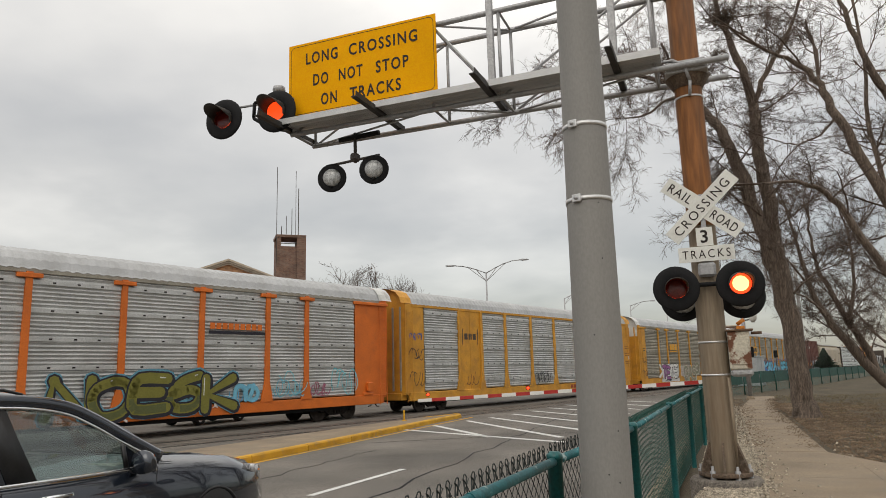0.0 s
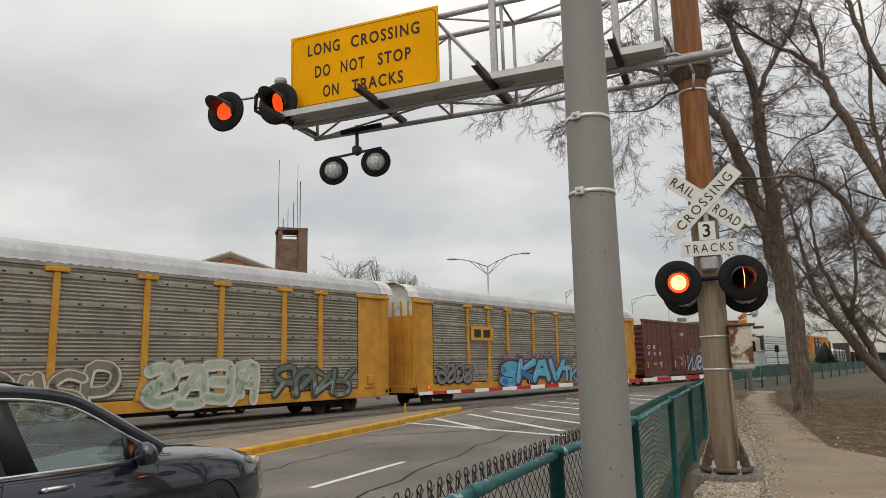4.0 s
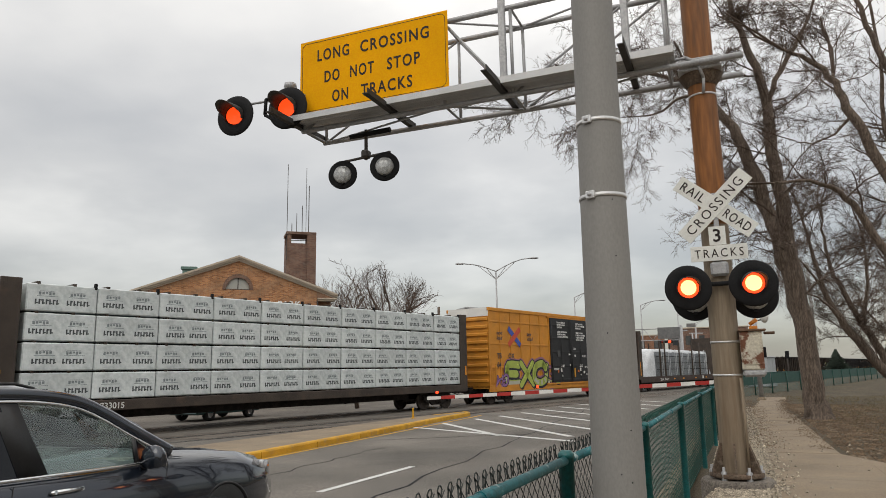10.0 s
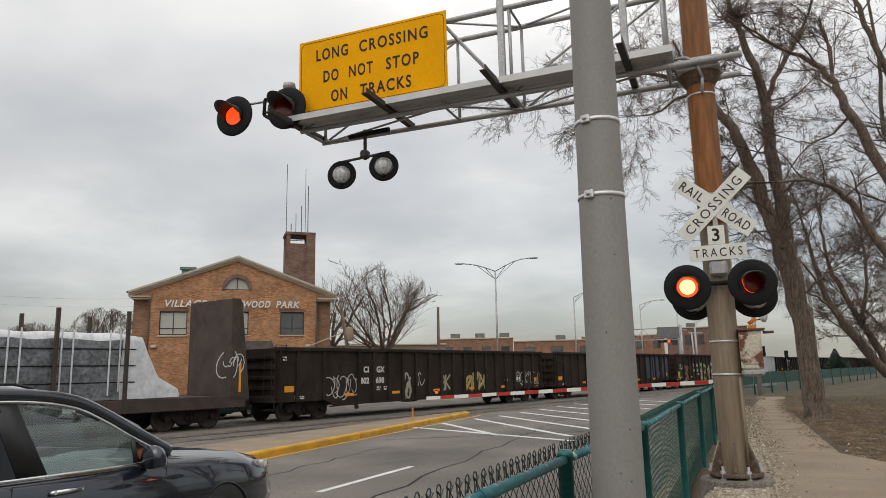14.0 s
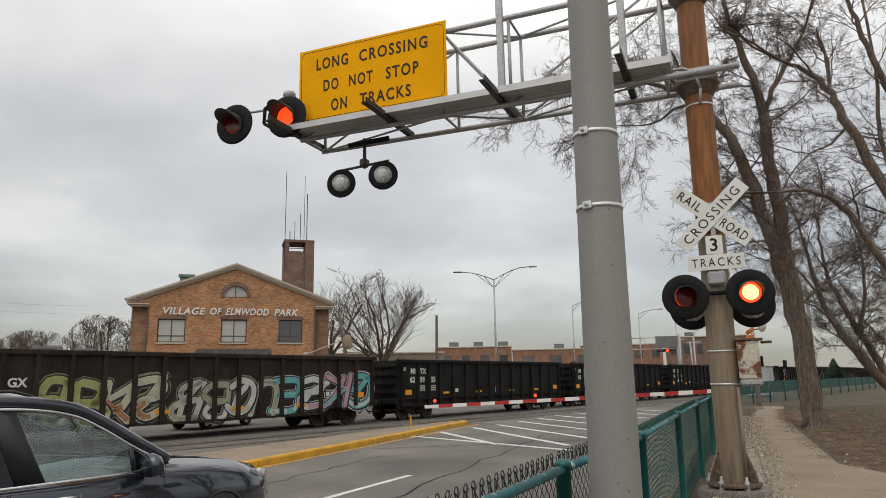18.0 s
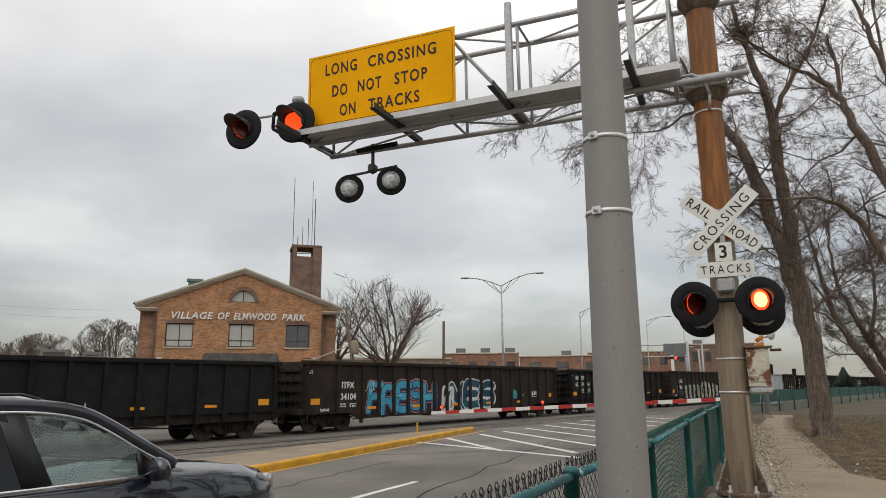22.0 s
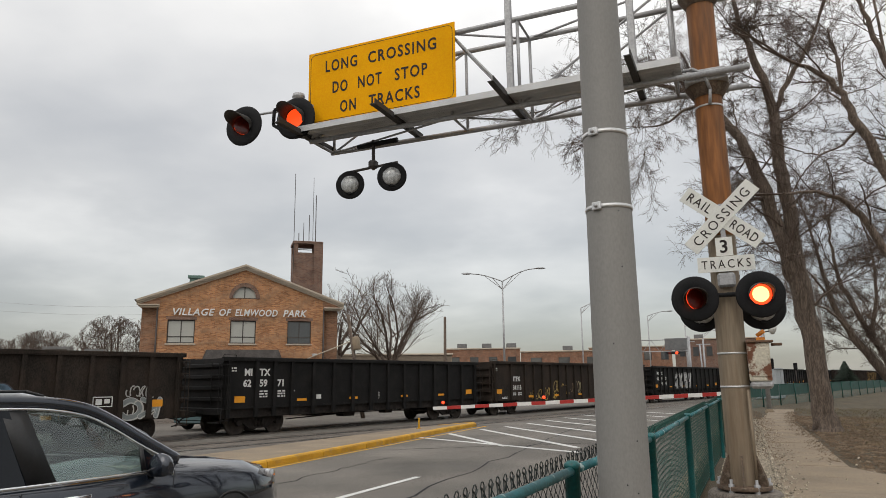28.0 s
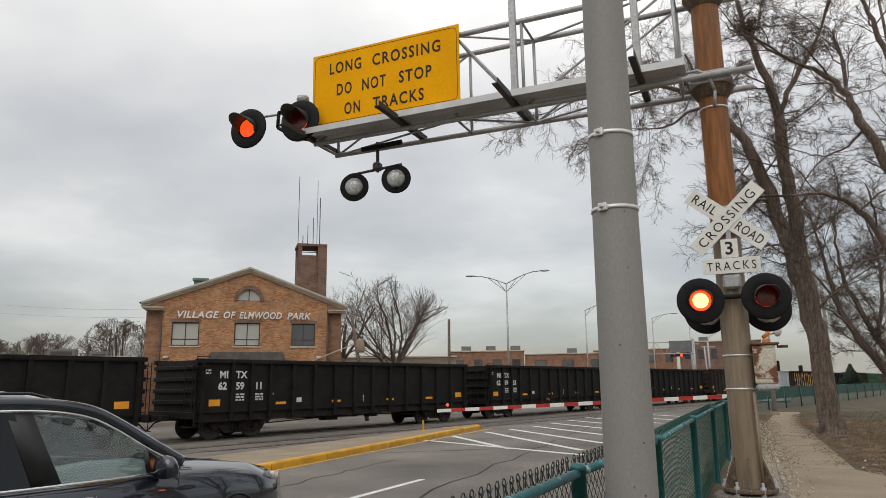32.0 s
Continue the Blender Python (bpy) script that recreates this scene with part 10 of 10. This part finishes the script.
for x in (8.65, 11.2):
    part("latch_sign", boxes([(x - 0.22, x + 0.16, -1.625, -1.61, 2.06, 2.11), (x - 0.04, x + 0.04, -1.625, -1.61, 2.11, 2.17), (x - 0.16, x + 0.22, -1.625, -1.61, 2.17, 2.22)]), M_STENCIL, car)
tag_art(car, "EXCU", 2.0, 8.0, 0.8, 2.5, (0.36, 0.43, 0.08), INK, (0.3, 0.13, 0.2), -1.524, 7, (0.42, 0.42, 0.34), 0.15)
wild_art(car, 12.8, 18.9, 0.95, 2.3, [(0.42, 0.5, 0.2), (0.5, 0.5, 0.4), (0.3, 0.36, 0.16)], (0.06, 0.08, 0.03), (0.4, 0.38, 0.3), -1.524, 8)
wild_art(car, 7.0, 8.3, 1.0, 2.2, [(0.3, 0.12, 0.2), (0.3, 0.45, 0.06)], INK, None, -1.526, 18)
wild_art(car, 1.0, 2.2, 0.95, 1.7, [(0.25, 0.12, 0.3)], INK, None, -1.526, 19)
add(car, 179.7)
add(bulkhead_flat("bulkhead_flatcar", 21.6), 201.1)
BLK = "black gondola car with vertical ribs and white numbers"


def short_marks(number):
    return [("MI", 1.21, 2.25), ("TX", 1.92, 2.25)] + [(n, x, 1.83) for n, x in zip(number, (1.17, 1.93, 2.79))]


def short_gondola(lead, number, label=BLK, art=()):
    add(gondola("gondola", 16.5, 2.95, M_GON, short_marks(number), label, art, tub=True, head=(0.5, 1.76, 2.62, 3.5)), lead - 0.22)


def long_gondola(lead, head, marks, label, art=(), blue=False, length=21.45):
    add(gondola("gondola", length, 3.04, M_GON_BROWN, marks, label, art, blue, head=head), lead - 0.22)


PALE, GREY = (0.46, 0.44, 0.4), (0.34, 0.33, 0.31)
long_gondola(223.82, (0.5, 1.4, 2.85, 4.96, 5.93, 6.95), [("CI", 5.29, 1.95), ("GX", 6.14, 1.95), ("802", 5.1, 1.45), ("698", 6.1, 1.45)], "dark weathered gondola car with white tags",
             [(3.0, 4.0, 0.75, 2.0, [], PALE), (4.0, 4.9, 0.72, 1.9, [], PALE), (3.1, 4.8, 0.9, 1.9, [], PALE), (7.9, 8.5, 0.7, 1.95, [(0.36, 0.34, 0.28)], (0.05, 0.04, 0.04)), (7.9, 8.6, 0.65, 1.2, [], (0.4, 0.22, 0.06)), (8.9, 9.6, 1.1, 2.0, [], PALE), (10.9, 11.7, 0.9, 1.8, [(0.34, 0.3, 0.22)], INK), (13.1, 15.0, 0.85, 1.8, [(0.42, 0.33, 0.1)], (0.06, 0.05, 0.04)), (18.2, 20.8, 1.0, 1.9, [], (0.36, 0.34, 0.28)), (18.6, 20.2, 1.0, 1.9, [], PALE)])
long_gondola(246.3, (0.5,), [], "dark weathered gondola car with dull blue plates", blue=True, length=20.7)
long_gondola(267.74, (0.5, 2.3, 3.65, 4.5, 5.38, 6.35), [("CI", 4.77, 1.92), ("GX", 5.57, 1.92), ("803", 4.6, 1.45), ("216", 5.57, 1.45)], "dark weathered gondola car with white and green graffiti",
             [(0.5, 1.3, 0.76, 1.6, [(0.42, 0.38, 0.1)], (0.2, 0.18, 0.06)), (1.25, 1.95, 1.6, 2.2, [], (0.6, 0.6, 0.58)), (2.46, 3.5, 0.7, 2.0, [(0.2, 0.08, 0.04), (0.28, 0.14, 0.09)], (0.1, 0.045, 0.03), (0.1, 0.05, 0.035)), (6.5, 8.6, 0.6, 2.25, [(0.3, 0.31, 0.12), (0.4, 0.4, 0.28)], INK, (0.14, 0.14, 0.07)), (8.4, 10.6, 0.6, 2.2, [(0.42, 0.42, 0.3), (0.3, 0.14, 0.06)], INK, (0.2, 0.2, 0.12)), (10.9, 15.5, 0.62, 2.15, [(0.38, 0.38, 0.3), (0.28, 0.27, 0.2), (0.5, 0.5, 0.46)], INK, (0.16, 0.16, 0.11)), (15.2, 20.9, 0.7, 2.3, [(0.1, 0.36, 0.36), (0.48, 0.5, 0.48), (0.42, 0.24, 0.3)], INK, (0.4, 0.38, 0.38))])
short_gondola(290.26, ("62", "59", "33"))
short_gondola(307.9, ("62", "59", "41"))
short_gondola(325.8, ("62", "59", "21"))
long_gondola(342.94, (0.5, 2.25, 3.8), [("ITFX", 2.5, 1.88), ("34104", 2.45, 1.38)], "dark weathered gondola car with blue and white graffiti",
             [(3.9, 4.6, 1.7, 2.2, [], (0.5, 0.46, 0.44)), ("FRESH", 4.1, 8.9, 0.62, 2.15, (0.05, 0.34, 0.5), (0.015, 0.03, 0.1), (0.42, 0.2, 0.19), -1.464, 3, (0.03, 0.24, 0.38), 0.15, (0.2, 0.55, 0.7)), (9.5, 10.4, 0.7, 2.0, [(0.55, 0.57, 0.56)], (0.5, 0.52, 0.52)), ("MES", 10.0, 14.1, 0.66, 2.2, (0.006, 0.06, 0.1), (0.56, 0.58, 0.58), None, -1.464, 4, (0.01, 0.08, 0.12), 0.16), (15.9, 16.5, 1.2, 1.7, [TEAL], (0.05, 0.33, 0.33))])
short_gondola(365.5, ("62", "59", "34"))
long_gondola(382.91, (0.5, 2.15, 3.45, 4.45), [("CIGX", 2.4, 2.03), ("803", 2.6, 1.51), ("328", 3.6, 1.51)], "dark weathered gondola car with cream graffiti",
             [("GUNE", 4.0, 8.1, 0.6, 1.85, (0.3, 0.33, 0.26), INK, (0.5, 0.52, 0.46), -1.464, 2, (0.46, 0.46, 0.36), 0.14, (0.6, 0.6, 0.55)), (8.2, 11.4, 0.6, 2.0, [(0.5, 0.5, 0.4), (0.4, 0.4, 0.28)], INK, (0.42, 0.41, 0.3)), (11.4, 14.5, 0.7, 1.85, [(0.44, 0.5, 0.48)], INK, (0.3, 0.36, 0.34)), (14.9, 15.7, 1.0, 1.8, [], PALE), (16.0, 20.2, 0.8, 1.85, [(0.1, 0.1, 0.1), (0.2, 0.2, 0.19)], (0.42, 0.42, 0.4)), (0.5, 1.1, 0.95, 1.3, [], (0.08, 0.25, 0.4)), (2.0, 2.6, 1.2, 1.8, [], (0.35, 0.3, 0.3)), (2.9, 3.6, 0.95, 1.3, [], (0.06, 0.25, 0.4))])
long_gondola(405.2, (0.5, 2.25, 3.8), [("ITFX", 2.5, 1.9), ("34102", 2.45, 1.4)], "dark weathered gondola car with faded tags",
             [(12.4, 15.6, 0.9, 2.0, [(0.1, 0.16, 0.22), (0.3, 0.32, 0.32)], (0.05, 0.05, 0.06)), (19.0, 20.3, 0.8, 1.55, [(0.2, 0.22, 0.22)], (0.42, 0.42, 0.4)), (19.2, 20.1, 1.5, 1.95, [], GREY), (19.0, 20.2, 0.85, 1.5, [], PALE)])
short_gondola(427.75, ("62", "59", "71"))
long_gondola(445.16, (0.5, 2.2, 3.7), [("ITFX", 2.45, 1.9), ("34115", 2.4, 1.4)], "dark weathered gondola car with yellow tags",
             [(4.4, 5.6, 0.7, 1.7, [], (0.4, 0.27, 0.07)), (5.4, 7.6, 0.7, 1.5, [], (0.4, 0.27, 0.07)), (7.2, 7.9, 1.2, 1.9, [], (0.42, 0.3, 0.1)), (8.1, 9.0, 0.8, 1.75, [], (0.42, 0.26, 0.06)), (9.3, 10.2, 1.0, 1.9, [], (0.2, 0.13, 0.07)), (10.3, 10.9, 1.0, 1.9, [], (0.4, 0.34, 0.2)), (13.8, 15.2, 1.3, 1.7, [], GREY), (15.8, 17.3, 1.1, 1.8, [], GREY), (18.5, 19.3, 1.2, 1.6, [(0.55, 0.55, 0.53)], (0.5, 0.5, 0.48))])
short_gondola(467.7, ("62", "59", "29"), "black gondola car with white numbers and a silver tag", [(5.2, 8.7, 1.08, 2.5, [(0.48, 0.48, 0.47), (0.36, 0.36, 0.35)], INK, (0.3, 0.3, 0.29))])
short_gondola(485.63, ("62", "59", "11"))
short_gondola(503.5, ("62", "59", "63"))
tail = 521.2
M_GON_GREEN = mat("gondola_green", (0.03, 0.085, 0.04), 0.75, spread=0.25, scale=1.2, bump=0.1, second=(0.03, 0.05, 0.03), cover=0.4)
M_GON_RED = mat("gondola_red", (0.13, 0.045, 0.03), 0.75, spread=0.25, scale=1.2, bump=0.1, second=(0.08, 0.035, 0.025), cover=0.4)
for kind in "WLAWLNRWLWLW":
    ln = 16.5 if kind in "WNR" else 21.45
    body = {"W": M_GON, "L": M_GON_BROWN, "A": M_GON_BROWN, "N": M_GON_GREEN, "R": M_GON_RED}[kind]
    say = {"W": "black gondola car with vertical ribs", "L": "dark weathered gondola car with vertical ribs", "A": "dark gondola car with broad yellow graffiti", "N": "dull green gondola car with vertical ribs", "R": "rust red gondola car with vertical ribs"}[kind]
    art = [(9.0, 19.8, 1.0, 2.8, [(0.55, 0.3, 0.06), (0.6, 0.42, 0.12)], (0.12, 0.06, 0.02), (0.5, 0.3, 0.1))] if kind == "A" else ()
    add(gondola("gondola", ln, 3.04 if kind in "LA" else 2.95, body, [], say, art, tub=ln < 18), tail)
    tail += ln + 1.25


# ---- what moves ----
TRACK_D = 24.7
FLASH, FLASH_START = 1.2085, 0.928


def run(t):
    return 14.734 * t - 0.62 * math.sin(math.pi * t / 32) - 0.02 * math.sin(math.pi * t / 16)


def motions():
    for car, s0 in TRAIN:
        rows = []
        for t in range(0, 33, 4):
            p = along_track(s0 - run(t), TRACK_D, RAIL_Z + 0.012)
            rows.append((t, pose(p.x, p.y, p.z, 0, 0, 90 - TRACK_YAW)))
        walk(car, rows)
        for load, under in LOADS:
            if under is car:
                local = load.matrix_basis.copy()
                walk(load, [(t, m @ local) for t, m in rows])
    # the lamps' added two-faced discs turn to the lit side and back, in turn, in place of flashing
    for ob, phase in TURNING:
        base = ob.matrix_basis.copy()
        rows, t, k = [], 0.0, 0
        first = (0.0 - FLASH_START) % FLASH < FLASH / 2
        lit = first if phase else not first
        edges = [FLASH_START + FLASH / 2 * i for i in range(-3, 60)]
        ang = 0.0 if lit else 180.0
        rows.append((0.0, base @ pose(0, 0, 0, 0, ang, 0)))
        for e in edges:
            if 0.14 < e < 31.8:
                e += 0.055 if (ang % 360) == 0 else -0.055
                for k in range(5):
                    rows.append((e - 0.034 + 0.017 * k, base @ pose(0, 0, 0, 0, ang + 45 * k, 0)))
                ang += 180.0
        rows.append((32.0, base @ pose(0, 0, 0, 0, ang, 0)))
        walk(ob, rows)


motions()
